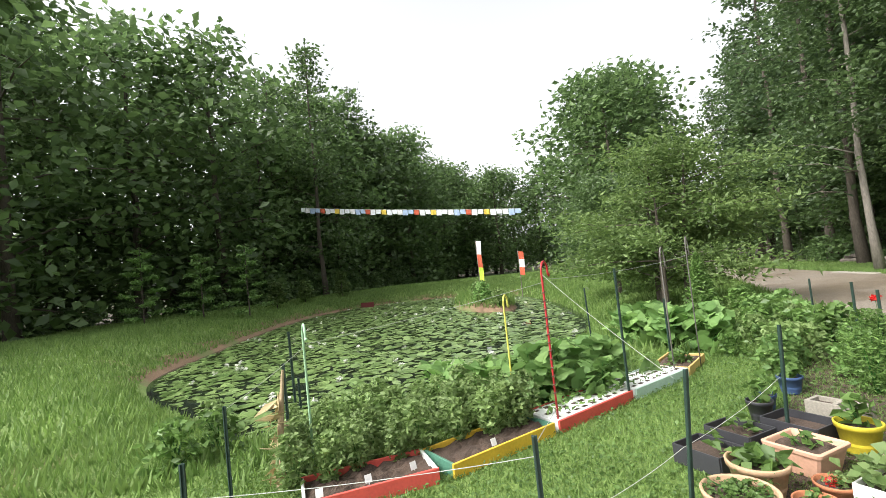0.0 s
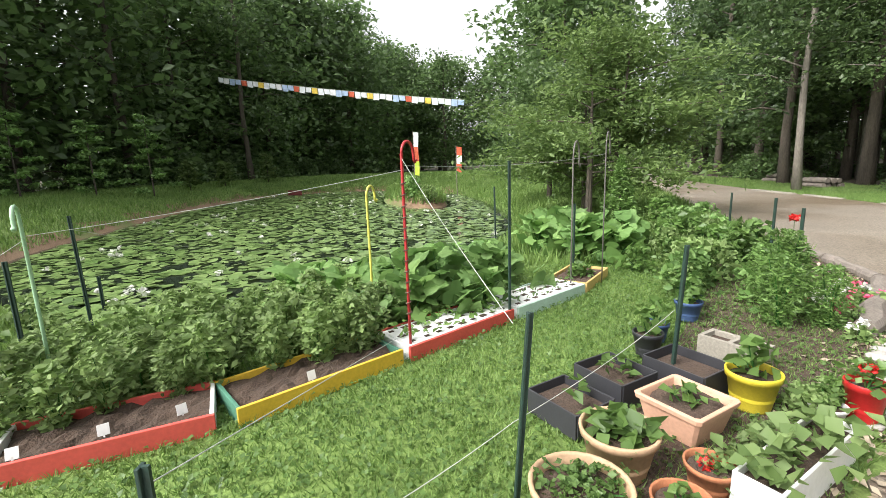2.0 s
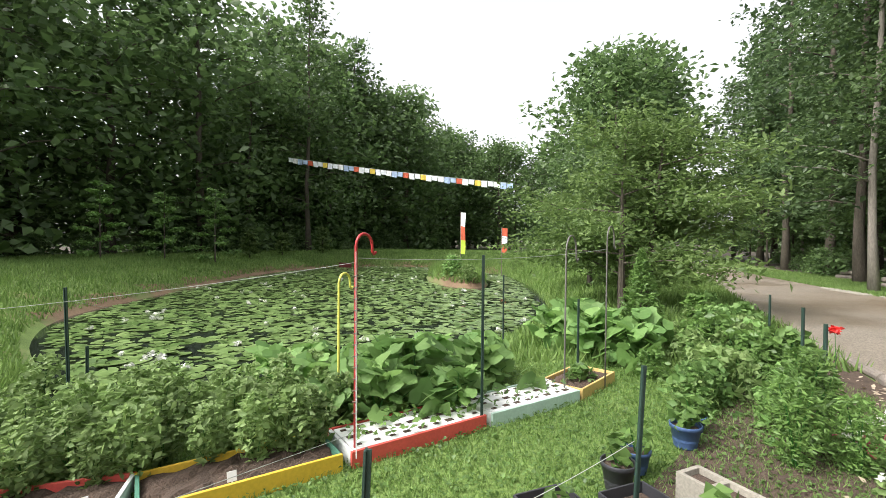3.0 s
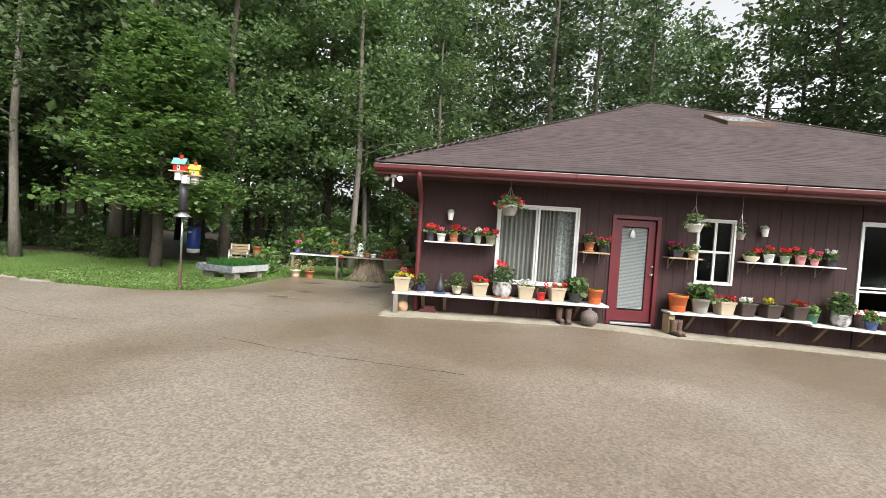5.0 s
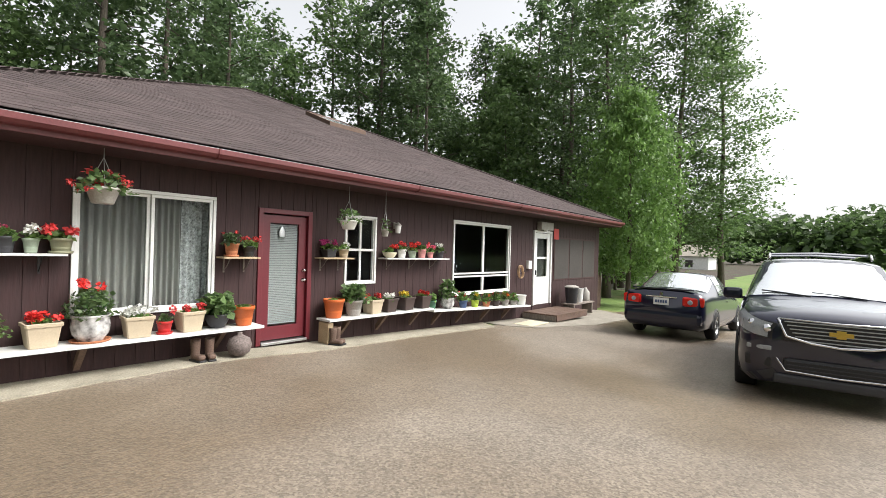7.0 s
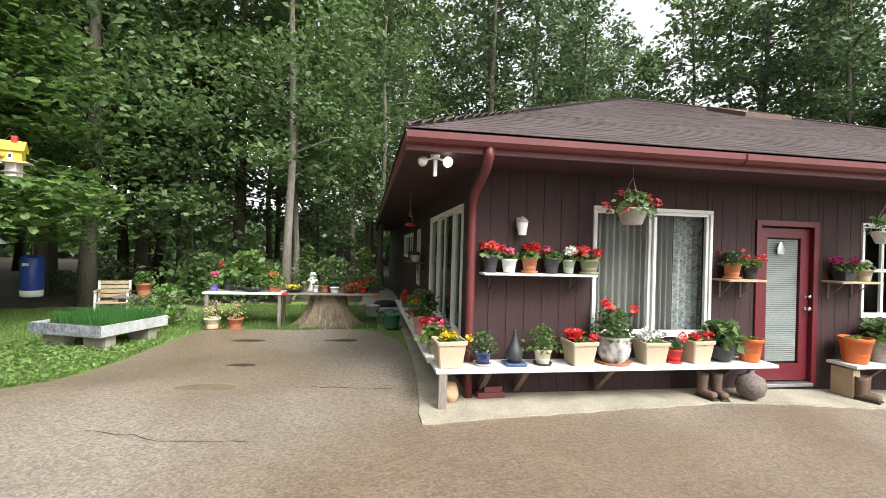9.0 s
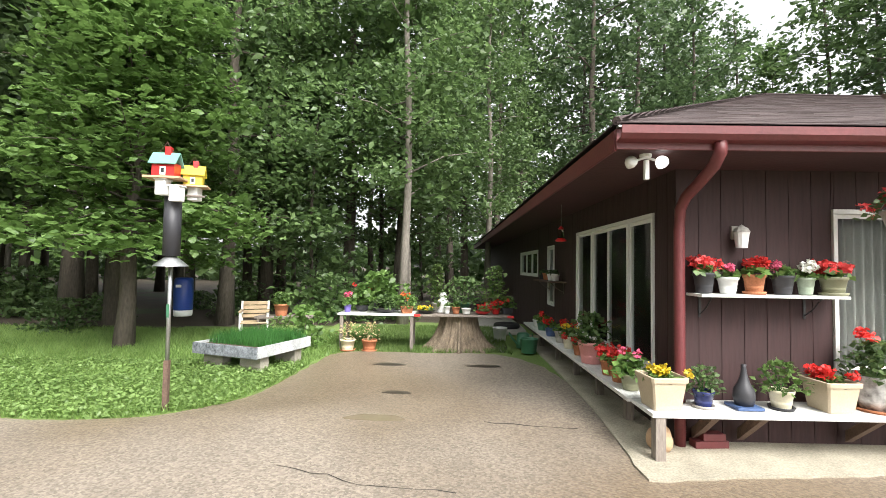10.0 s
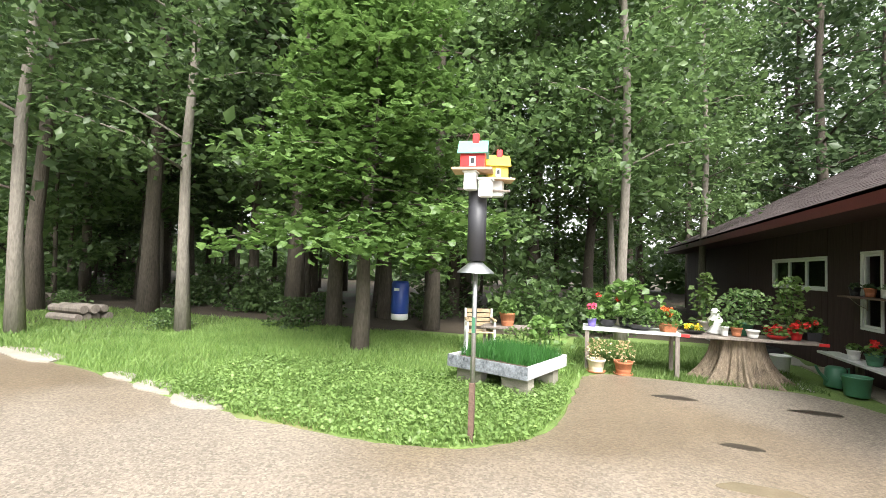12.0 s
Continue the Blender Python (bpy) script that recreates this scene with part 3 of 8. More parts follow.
def wall_with_openings(name, length, openings, place, label):
    """A wall along +x from the origin, its outer face at y = 0, with planks proud of it."""
    bm = bmesh.new()
    xs = sorted({0.0, length, *[v for o in openings.values() for v in o[:2]]})
    for x0, x1 in zip(xs, xs[1:]):
        mid = (x0 + x1) / 2
        cuts = [(o[2], o[3]) for o in openings.values() if o[0] < mid < o[1]]
        for z0, z1 in spans(-0.6, WALL_H, cuts):
            box(bm, mid, T / 2 + 0.016, (z0 + z1) / 2, x1 - x0, T, z1 - z0)
    wall = part(name, bm, M_SIDING)
    wall.matrix_basis = place
    tagged(wall, label, "wall", kind="structure")
    rng = random.Random(len(name))
    width = 0.205
    edges = sorted({round(i * width, 4) for i in range(int(length / width) + 1)} | {length} | {v for o in openings.values() for v in o[:2]})
    for x0, x1 in zip(edges, edges[1:]):
        if x1 - x0 < 0.02:
            continue
        mid = (x0 + x1) / 2
        cuts = [(o[2], o[3]) for o in openings.values() if o[0] - 0.001 < mid < o[1] + 0.001]
        for z0, z1 in spans(-0.5, WALL_H, cuts):
            ob = part("plank", boxm(0, 0, 0, x1 - x0 - 0.005, 0.016, z1 - z0), M_SIDING, wall)
            ob.location = (mid, 0.008 - rng.uniform(0, 0.002), (z0 + z1) / 2)
    return wall


wall_front = wall_with_openings("wall_front", HX, FRONT, pose(0, 0, 0), "dark maroon vertical board wall under deep eaves")
SL = HY - 0.16
wall_side = wall_with_openings("wall_side", SL, {k: (HY - o[1], HY - o[0], o[2], o[3]) for k, o in SIDE.items()}, pose(0, HY, 0, 0, 0, -90), "dark maroon vertical board side wall")
tagged(part("wall_back", boxm(HX / 2, HY + 0.07, WALL_H / 2, HX, T, WALL_H), M_SIDING), "dark maroon board back wall", "wall", kind="structure")
tagged(part("wall_east", boxm(HX - 0.07, HY / 2 + 0.08, WALL_H / 2, T, HY - 0.17, WALL_H), M_SIDING), "dark maroon board end wall", "wall", kind="structure")
tagged(part("floor", boxm(HX / 2, HY / 2, 0.02, HX - 0.4, HY - 0.4, 0.06), M_BROWNWOOD), "dark wooden house floor", "floor", kind="structure")
tagged(part("ceiling", boxm(HX / 2, HY / 2, WALL_H - 0.03, HX - 0.3, HY - 0.3, 0.04), M_WHITE), "plain white room ceiling", "ceiling", kind="structure")
tagged(part("wall_inner", boxm(HX / 2, 3.6, 1.3, HX - 0.32, 0.1, 2.5), M_DARKROOM), "inner room wall with dimness put into its colour", "wall", kind="structure")

# roof: a hip of four slopes over deep eaves
E0, E1, EY0, EY1, EZ = -0.80, 16.35, -0.70, 18.8, 2.69
AX, AY, AZ = 8.15, 10.5, 7.35
bm = bmesh.new()
cs = [bm.verts.new(p) for p in ((E0, EY0, EZ), (E1, EY0, EZ), (E1, EY1, EZ), (E0, EY1, EZ))]
ap = bm.verts.new((AX, AY, AZ))
for i in range(4):
    bm.faces.new((cs[i], cs[(i + 1) % 4], ap))
roof = tagged(part("roof", bm, M_SHINGLE), "broad brown shingled hip roof with deep eaves", "roof", kind="structure")
SKY = (8.5, 9.9, 5.5, 6.9)  # skylight: x0, x1, y0, y1


def shingles(corner_a, corner_b, seed):
    """Courses of single tabs on one slope, from the eave up to the peak."""
    rng = np.random.default_rng(seed)
    a, b, p = Vector(corner_a), Vector(corner_b), Vector((AX, AY, AZ))
    along = (b - a).normalized()
    foot = a + along * (p - a).dot(along)
    up = p - foot
    length = up.length
    up.normalize()
    n = along.cross(up).normalized()
    if n.z < 0:
        n = -n
    verts, faces = [], []
    course = 0.155
    k = 0
    while k * course < length - 0.2:
        h = k * course
        f = h / length
        s0 = (foot - a).length * f
        s1 = (b - a).length - ((b - foot).length * f)
        s = s0 + rng.uniform(-0.3, 0)
        while s < s1:
            w = rng.uniform(0.28, 0.36)
            x0, x1 = max(s, s0), min(s + w - 0.006, s1)
            s += w
            if x1 - x0 < 0.04:
                continue
            lift = 0.006 + rng.uniform(0, 0.005)
            drop = rng.uniform(0, 0.012)
            q = [a + along * x0 + up * (h - drop) + n * lift, a + along * x1 + up * (h - drop) + n * lift,
                 a + along * x1 + up * (h + course * 1.15) + n * 0.004, a + along * x0 + up * (h + course * 1.15) + n * 0.004,
                 a + along * x0 + up * (h - drop) + n * 0.001, a + along * x1 + up * (h - drop) + n * 0.001]
            i = len(verts)
            verts += q
            faces += [(i, i + 1, i + 2, i + 3), (i + 4, i + 5, i + 1, i)]
        k += 1
    return mesh_of("shingles", verts, faces)


def shingle_material():
    mt = material("shingle_tabs", (0.068, 0.049, 0.048), 0.9, vary=0.3, scale=0.8, fine=150, bump=0.3)
    N, L = mt.node_tree.nodes, mt.node_tree.links
    b = N["Principled BSDF"]
    src = b.inputs["Base Color"].links[0].from_socket
    g = N.new("ShaderNodeNewGeometry")
    r = N.new("ShaderNodeMapRange")
    r.inputs["To Min"].default_value = 0.78
    r.inputs["To Max"].default_value = 1.2
    L.new(g.outputs["Random Per Island"], r.inputs[0])
    h = N.new("ShaderNodeHueSaturation")
    L.new(r.outputs[0], h.inputs["Value"])
    L.new(src, h.inputs["Color"])
    L.new(h.outputs[0], b.inputs["Base Color"])
    return mt


M_TABS = shingle_material()
for a_, b_c, sd in (((E0, EY0, EZ), (E1, EY0, EZ), 1), ((E0, EY1, EZ), (E0, EY0, EZ), 2)):
    tagged(part("shingles", shingles(a_, b_c, sd), M_TABS, roof), kind="stuff")
# hip caps
for c in ((E0, EY0, EZ), (E1, EY0, EZ)):
    d = Vector((AX, AY, AZ)) - Vector(c)
    part("hip_cap", tube([Vector(c) + d * t + Vector((0, 0, 0.015)) for t in (0.0, 0.25, 0.5, 0.75, 1.0)], 0.035, 6), M_TABS, roof)
# soffit, fascia and gutter
for x0, x1, y0, y1 in ((E0 + 0.03, E1 - 0.03, EY0 + 0.03, -0.001), (E0 + 0.03, -0.001, 0.0, EY1 - 0.03), (HX + 0.001, E1 - 0.03, 0.0, EY1 - 0.03)):
    tagged(part("soffit", boxm((x0 + x1) / 2, (y0 + y1) / 2, 2.50, x1 - x0, y1 - y0, 0.02), M_SOFFIT), "dark maroon boarded underside of the eaves", "soffit", kind="structure")


def rail_profile(length, name):
    bm = bmesh.new()
    box(bm, 0, 0.012, 2.565, length, 0.024, 0.16, 0.004)
    return bm


for nm, L0, place in (("fascia_front", E1 - E0, pose((E0 + E1) / 2, EY0, 0)), ("fascia_side", EY1 - EY0 - 0.05, pose(E0, (EY0 + EY1) / 2 + 0.025, 0, 0, 0, -90)), ("fascia_east", EY1 - EY0 - 0.05, pose(E1, (EY0 + EY1) / 2 + 0.025, 0, 0, 0, 90))):
    ob = part("trim", rail_profile(L0, nm), M_TRIM)
    ob.matrix_basis = place
    tagged(ob, "red painted fascia board along the eave", "fascia", kind="structure")
gutter = thing("gutter", pose(0, 0, 0), "dark red metal gutter in lengths along the front eave", "gutter")
prof = [(0.0, 0.0), (-0.075, 0.01), (-0.11, 0.045), (-0.112, 0.105), (-0.10, 0.105), (-0.098, 0.05), (-0.07, 0.02), (0.0, 0.012)]
cuts_ = np.linspace(E0, E1, 6)
for c0, c1 in zip(cuts_, cuts_[1:]):
    bm = bmesh.new()
    rows_ = [[bm.verts.new((x, EY0 - 0.002 + p[0], 2.535 + p[1])) for p in prof] for x in (c0 + 0.002, c1 - 0.002)]
    for i in range(len(prof) - 1):
        bm.faces.new((rows_[0][i], rows_[1][i], rows_[1][i + 1], rows_[0][i + 1]))
    for r0 in rows_:
        bm.faces.new(r0)
    part("gutter_length", bm, M_TRIM, gutter)
for c0 in cuts_[1:-1]:
    part("joint_strap", tube([(c0, EY0 - 0.004 + p[0], 2.533 + p[1]) for p in ((0.0, -0.003), (-0.077, 0.006), (-0.115, 0.045), (-0.117, 0.108))], 0.009, 6), M_TRIM, gutter)
bm = bmesh.new()
box(bm, 0, 0, 0, E1 - E0, 0.05, 0.012)
ob = part("trim", bm, M_METAL)
ob.matrix_basis = pose((E0 + E1) / 2, EY0 - 0.02, 2.652)
tagged(ob, "pale metal drip edge above the gutter", "drip edge", kind="structure")
# downspout: a curved leader from gutter to wall corner and down
bm = bmesh.new()
path = [(-0.02, -0.73, 2.56), (-0.02, -0.72, 2.46), (-0.02, -0.64, 2.38), (-0.02, -0.42, 2.28), (-0.02, -0.22, 2.20), (-0.02, -0.12, 2.10), (-0.02, -0.10, 1.9), (-0.02, -0.10, 0.6), (-0.02, -0.10, 0.03)]
spout = tagged(part("downspout", tube(path, [0.047] * 9, 10), M_TRIM, smooth=True), "red painted downspout at the house corner", "downspout")

# skylight
sky_root = thing("skylight", pose(0, 0, 0), "flat glazed skylight set in the roof", "skylight")


def roof_z(x, y):
    return EZ + (y - EY0) / (AY - EY0) * (AZ - EZ)


def slope_box(x0, x1, y0, y1, h, bm=None):
    bm = bm or bmesh.new()
    lo = [bm.verts.new((x, y, roof_z(x, y) - 0.02)) for x, y in ((x0, y0), (x1, y0), (x1, y1), (x0, y1))]
    hi = [bm.verts.new((x, y, roof_z(x, y) + h)) for x, y in ((x0, y0), (x1, y0), (x1, y1), (x0, y1))]
    bm.faces.new(hi)
    for i in range(4):
        bm.faces.new((lo[i], lo[(i + 1) % 4], hi[(i + 1) % 4], hi[i]))
    return bm


SX0, SX1, SY0, SY1 = SKY
bm = bmesh.new()
for r_ in ((SX0, SX1, SY0, SY0 + 0.09), (SX0, SX1, SY1 - 0.09, SY1), (SX0, SX0 + 0.09, SY0 + 0.09, SY1 - 0.09), (SX1 - 0.09, SX1, SY0 + 0.09, SY1 - 0.09)):
    slope_box(*r_, 0.13, bm)
part("frame", bm, M_BROWNWOOD, sky_root)
M_SKYPANE = plain("skylight_pane", (0.35, 0.38, 0.40), 0.06, vary=0.1, bump=0)
part("pane", slope_box(SX0 + 0.09, SX1 - 0.09, SY0 + 0.09, SY1 - 0.09, 0.10), M_SKYPANE, sky_root)


# ---- windows and doors ----
def window(name, o, place, panes, label, sash=0.038, frame_w=0.042):
    """panes: rectangles as shares of the opening (x0, x1, z0, z1)."""
    x0, x1, z0, z1 = o
    w, h = x1 - x0, z1 - z0
    root = thing(name, place @ pose(x0, 0, z0), label, "window", kind="structure")
    bm = bmesh.new()
    for cx, cz, sx, sz in ((w / 2, frame_w / 2, w, frame_w), (w / 2, h - frame_w / 2, w, frame_w), (frame_w / 2, h / 2, frame_w, h - 2 * frame_w), (w - frame_w / 2, h / 2, frame_w, h - 2 * frame_w)):
        box(bm, cx, 0.03, cz, sx - 0.004, 0.11, sz - 0.002, 0.004)
    part("window_frame", bm, M_WHITE, root)
    iw, ih = w - 2 * frame_w, h - 2 * frame_w
    for p in panes:
        a0, a1 = frame_w + iw * p[0], frame_w + iw * p[1]
        c0, c1 = frame_w + ih * p[2], frame_w + ih * p[3]
        dy = p[4] if len(p) > 4 else 0.02
        bm = bmesh.new()
        for cx, cz, sx, sz in (((a0 + a1) / 2, c0 + sash / 2, a1 - a0, sash), ((a0 + a1) / 2, c1 - sash / 2, a1 - a0, sash), (a0 + sash / 2, (c0 + c1) / 2, sash, c1 - c0 - 2 * sash), (a1 - sash / 2, (c0 + c1) / 2, sash, c1 - c0 - 2 * sash)):
            box(bm, cx, dy, cz, sx - 0.002, 0.035, sz - 0.002, 0.003)
        s = part("sash", bm, M_WHITE, root)
        g = part("pane", boxm((a0 + a1) / 2, dy, (c0 + c1) / 2, a1 - a0 - 2 * sash, 0.006, c1 - c0 - 2 * sash), M_GLASS, s)
        g.visible_shadow = False
    return root


ID = pose(0, 0, 0)
window("window_1", FRONT["window_1"], ID, [(0, 0.5, 0, 1, 0.05), (0.5, 1, 0, 1, 0.01)], "large white-framed sliding window with curtains drawn")
window("window_2", FRONT["window_2"], ID, [(0, 0.5, 0, 0.5), (0.5, 1, 0, 0.5), (0, 0.5, 0.5, 1), (0.5, 1, 0.5, 1)], "small white-framed window with a cross of bars", 0.022)
window("window_3", FRONT["window_3"], ID, [(0, 0.5, 0.27, 1), (0.5, 1, 0.27, 1), (0, 0.5, 0, 0.25), (0.5, 1, 0, 0.25)], "wide white-framed window of four dark panes")
SP = pose(0, HY, 0, 0, 0, -90)
side_o = {k: (HY - o[1], HY - o[0], o[2], o[3]) for k, o in SIDE.items()}
window("window_4", side_o["window_4"], SP, [(0, 0.25, 0, 1), (0.25, 0.5, 0, 1, 0.05), (0.5, 0.75, 0, 1), (0.75, 1, 0, 1, 0.05)], "run of tall white-framed sliding panes")
window("window_5", side_o["window_5"], SP, [(0, 1, 0, 1)], "narrow white-framed side window")
window("window_6", side_o["window_6"], SP, [(0, 0.33, 0, 1), (0.34, 0.66, 0, 1), (0.67, 1, 0, 1)], "high white-framed window of three panes")


def curtain(x0, x1, z0, z1, y, folds, depth, mat, label, seed):
    rng = random.Random(seed)
    n = folds * 8
    verts, faces = [], []
    for i in range(n + 1):
        u = i / n
        x = x0 + (x1 - x0) * u
        d = depth * math.sin(u * folds * 2 * math.pi) + rng.uniform(-0.004, 0.004)
        verts += [(x, y + d * 0.6, z1), (x + rng.uniform(-0.004, 0.004), y + d, z0)]
    for i in range(n):
        faces.append((2 * i, 2 * i + 1, 2 * i + 3, 2 * i + 2))
    me = mesh_of("curtain", verts, faces)
    for p in me.polygons:
        p.use_smooth = True
    ob = part("curtain", me, mat)
    return tagged(ob, label, "curtain")


curtain(1.36, 2.16, 0.64, 2.08, 0.22, 9, 0.03, M_CURTAIN, "pale grey sheer curtain hung in soft folds", 1)
curtain(2.16, 2.58, 0.64, 2.08, 0.22, 6, 0.03, M_CURTAIN, "pale grey sheer curtain hung in soft folds", 2)
curtain(2.58, 3.02, 0.64, 2.08, 0.20, 5, 0.025, M_LACE, "black and white patterned curtain panel", 3)

# red entry door with a long blind behind glass
door = thing("door_1", pose(3.54, 0, 0.03), "closed dark red entry door with a long blinded glass", "door", kind="structure")
W, H = 0.89, 2.03
bm = bmesh.new()
for cx, cz, sx, sz in ((0.035, H / 2, 0.07, H), (W - 0.035, H / 2, 0.07, H), (W / 2, H - 0.035, W - 0.14, 0.07)):
    box(bm, cx, 0.04, cz, sx, 0.13, sz - 0.002, 0.004)
part("door_frame", bm, M_REDDOOR, door)
part("threshold", boxm(W / 2, 0.02, 0.02, W - 0.14, 0.16, 0.04, 0.006), M_METAL, door)
bm = bmesh.new()
for cx, cz, sx, sz in ((0.14, 1.0, 0.13, 1.88), (W - 0.14, 1.0, 0.13, 1.88), (W / 2, 0.16, W - 0.40, 0.2), (W / 2, 1.88, W - 0.40, 0.12)):
    box(bm, cx, 0.055, cz, sx, 0.045, sz, 0.003)
leaf_d = part("door_leaf", bm, M_REDDOOR, door)
part("glass_pane", boxm(W / 2, 0.05, 1.04, W - 0.42, 0.006, 1.54), M_GLASS, leaf_d).visible_shadow = False
M_BLIND = plain("blind_slats", (0.22, 0.225, 0.22), 0.5, vary=0.06)
bm = bmesh.new()
for i in range(58):
    box(bm, W / 2, 0.066, 0.30 + i * 0.0262, W - 0.43, 0.003, 0.021, m=None)
part("blind", bm, M_BLIND, leaf_d, "pale horizontal slat blind behind the glass")
for z, r in ((0.95, 0.026), (1.10, 0.022)):
    bm = bmesh.new()
    lathe([(0.0, 0.0), (r * 1.25, 0.0), (r * 1.25, 0.012), (r * 0.5, 0.018), (r * 0.5, 0.035), (r, 0.045), (r * 0.9, 0.06), (0.0, 0.066)], 14, bm)
    k = part("door_knob", bm, M_CHROME, leaf_d, "round bright metal knob" if z < 1 else "bright metal deadbolt", True)
    k.matrix_basis = pose(W - 0.115, 0.032, z, 90)
bm = bmesh.new()
lathe([(0.0, 0.0), (0.05, 0.0), (0.055, 0.06), (0.03, 0.12), (0.012, 0.15), (0.0, 0.155)], 12, bm, squash=0.25)
k = part("door_ornament", bm, M_METAL, leaf_d, "small grey lantern-shaped ornament")
k.location = (0.40, 0.035, 1.62)

# white storm door with two dark lights
sd = thing("door_2", pose(11.50, 0, 0.04), "closed white storm door with two dark panes", "door", kind="structure")
W2, H2 = 1.05, 2.11
bm = bmesh.new()
for cx, cz, sx, sz in ((0.03, H2 / 2, 0.06, H2), (W2 - 0.03, H2 / 2, 0.06, H2), (W2 / 2, H2 - 0.03, W2 - 0.12, 0.06)):
    box(bm, cx, 0.03, cz, sx, 0.12, sz - 0.002, 0.004)
part("door_frame", bm, M_WHITE, sd)
bm = bmesh.new()
for cx, cz, sx, sz in ((0.15, 1.02, 0.17, 2.03), (W2 - 0.15, 1.02, 0.17, 2.03), (W2 / 2, 0.40, W2 - 0.47, 0.78), (W2 / 2, 1.33, W2 - 0.47, 0.06), (W2 / 2, 1.96, W2 - 0.47, 0.15)):
    box(bm, cx, 0.03, cz, sx, 0.04, sz, 0.003)
lf = part("door_leaf", bm, M_WHITE, sd)
part("glass_pane", boxm(W2 / 2, 0.03, 1.045, W2 - 0.47, 0.006, 0.51), M_GLASS, lf)
part("glass_pane", boxm(W2 / 2, 0.03, 1.62, W2 - 0.47, 0.006, 0.52), M_GLASS, lf)
# dark board behind the panes, the dim interior in its colour
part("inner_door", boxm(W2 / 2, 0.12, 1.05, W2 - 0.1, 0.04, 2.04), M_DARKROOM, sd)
part("door_handle", boxm(0.11, -0.02, 0.92, 0.03, 0.05, 0.14, 0.008), M_BLACK, lf)

# screened panels beyond the storm door
for x in (13.2, 14.2, 15.2):
    pn = thing("screen_panel", pose(x, -0.016, 0), "dark brown screen panel on the porch wall", "panel", "porch screens")
    part("frame", boxm(0, 0.004, 1.35, 1.0, 0.012, 1.30, 0.003), M_SOFFIT, pn)
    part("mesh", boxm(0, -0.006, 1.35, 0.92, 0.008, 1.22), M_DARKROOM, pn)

# concrete apron along the walls
M_APRON = material("pale_apron_concrete", (0.31, 0.28, 0.215), 0.85, vary=0.4, scale=2.2, fine=60, bump=0.35, second=(0.45, 0.41, 0.32))
APRON = [(-0.40, 6.3), (-0.42, 3.0), (-0.46, 0.9), (-0.56, -0.35), (-0.60, -0.78), (0.1, -0.70), (1.4, -0.58), (2.6, -0.50), (3.4, -0.55), (4.4, -0.68), (6.2, -0.58), (8.8, -0.60), (9.2, 0.02), (4.0, 0.012), (0.016, 0.012), (0.012, 3.0), (0.012, 6.3)]
rng_a = np.random.default_rng(2)
loop = []
for (ax, ay), (bx, by) in zip(APRON, APRON[1:] + APRON[:1]):
    k = max(1, int(math.hypot(bx - ax, by - ay) / 0.12))
    outer = ay < -0.3 or ax < -0.5
    for i in range(k):
        t = i / k
        j = 0.02 if outer else 0
        loop.append((ax + (bx - ax) * t + rng_a.uniform(-j, j), ay + (by - ay) * t + rng_a.uniform(-j, j)))
tagged(part("pavement", laid(sheet(loop, 0.03, 0.1)), M_APRON), "ragged pale concrete apron along the house wall", "apron", kind="structure")


# ---- pots and plants ----
def colour(name, rgb, rough=0.5, vary=0.12, bump=0.06):
    return plain(name, rgb, rough, vary=vary, bump=bump)


C = {
    "terracotta": material("terracotta", (0.42, 0.16, 0.075), 0.85, vary=0.25, scale=7, fine=60, bump=0.15),
    "orange": colour("orange_plastic", (0.55, 0.12, 0.025)),
    "peach": material("peach_plastic", (0.62, 0.36, 0.25), 0.55, vary=0.12, scale=6, fine=50, bump=0.06),
    "tan": material("tan_clay", (0.50, 0.33, 0.20), 0.7, vary=0.18, scale=6, fine=50, bump=0.1),
    "beige": material("beige_plastic", (0.46, 0.38, 0.27), 0.6, vary=0.1, scale=5, fine=60, bump=0.06),
    "black": M_BLACK,
    "charcoal": colour("charcoal_plastic", (0.035, 0.035, 0.04)),
    "brown": colour("dark_brown_plastic", (0.06, 0.04, 0.035)),
    "white": M_WHITE,
    "cream": colour("cream_glaze", (0.68, 0.62, 0.46), 0.3),
    "sage": colour("sage_glaze", (0.30, 0.36, 0.27), 0.4),
    "olive": colour("olive_glaze", (0.24, 0.24, 0.15), 0.45),
    "blue": colour("dark_blue_glaze", (0.025, 0.035, 0.13), 0.25),
    "navy": colour("blue_plastic", (0.05, 0.09, 0.20), 0.5),
    "red": colour("red_plastic", (0.50, 0.022, 0.022), 0.4),
    "yellow": colour("yellow_plastic", (0.60, 0.48, 0.04), 0.5),
    "lime": colour("lime_plastic", (0.42, 0.55, 0.05), 0.45),
    "pink": colour("pink_plastic", (0.65, 0.28, 0.27), 0.5),
    "grey": material("grey_stoneware", (0.34, 0.32, 0.29), 0.7, vary=0.2, scale=6, fine=50),
    "green": colour("green_plastic", (0.05, 0.16, 0.09), 0.45),
    "purple": colour("violet_plastic", (0.16, 0.12, 0.42), 0.5),
    "glaze": material("marbled_glaze", (0.05, 0.035, 0.04), 0.2, vary=0.5, scale=9, fine=14, bump=0.02, second=(0.75, 0.74, 0.72)),
}
PETAL = {k: leafy("petals_" + k, tuple(x * 0.8 for x in v), tuple(min(1, x * 1.15) for x in v), 0.5, 0.2) for k, v in {
    "red": (0.66, 0.035, 0.03), "coral": (0.72, 0.07, 0.07), "pink": (0.72, 0.13, 0.24), "white": (0.75, 0.75, 0.70), "yellow": (0.75, 0.55, 0.03), "orange": (0.75, 0.17, 0.04), "magenta": (0.6, 0.06, 0.25)}.items()}
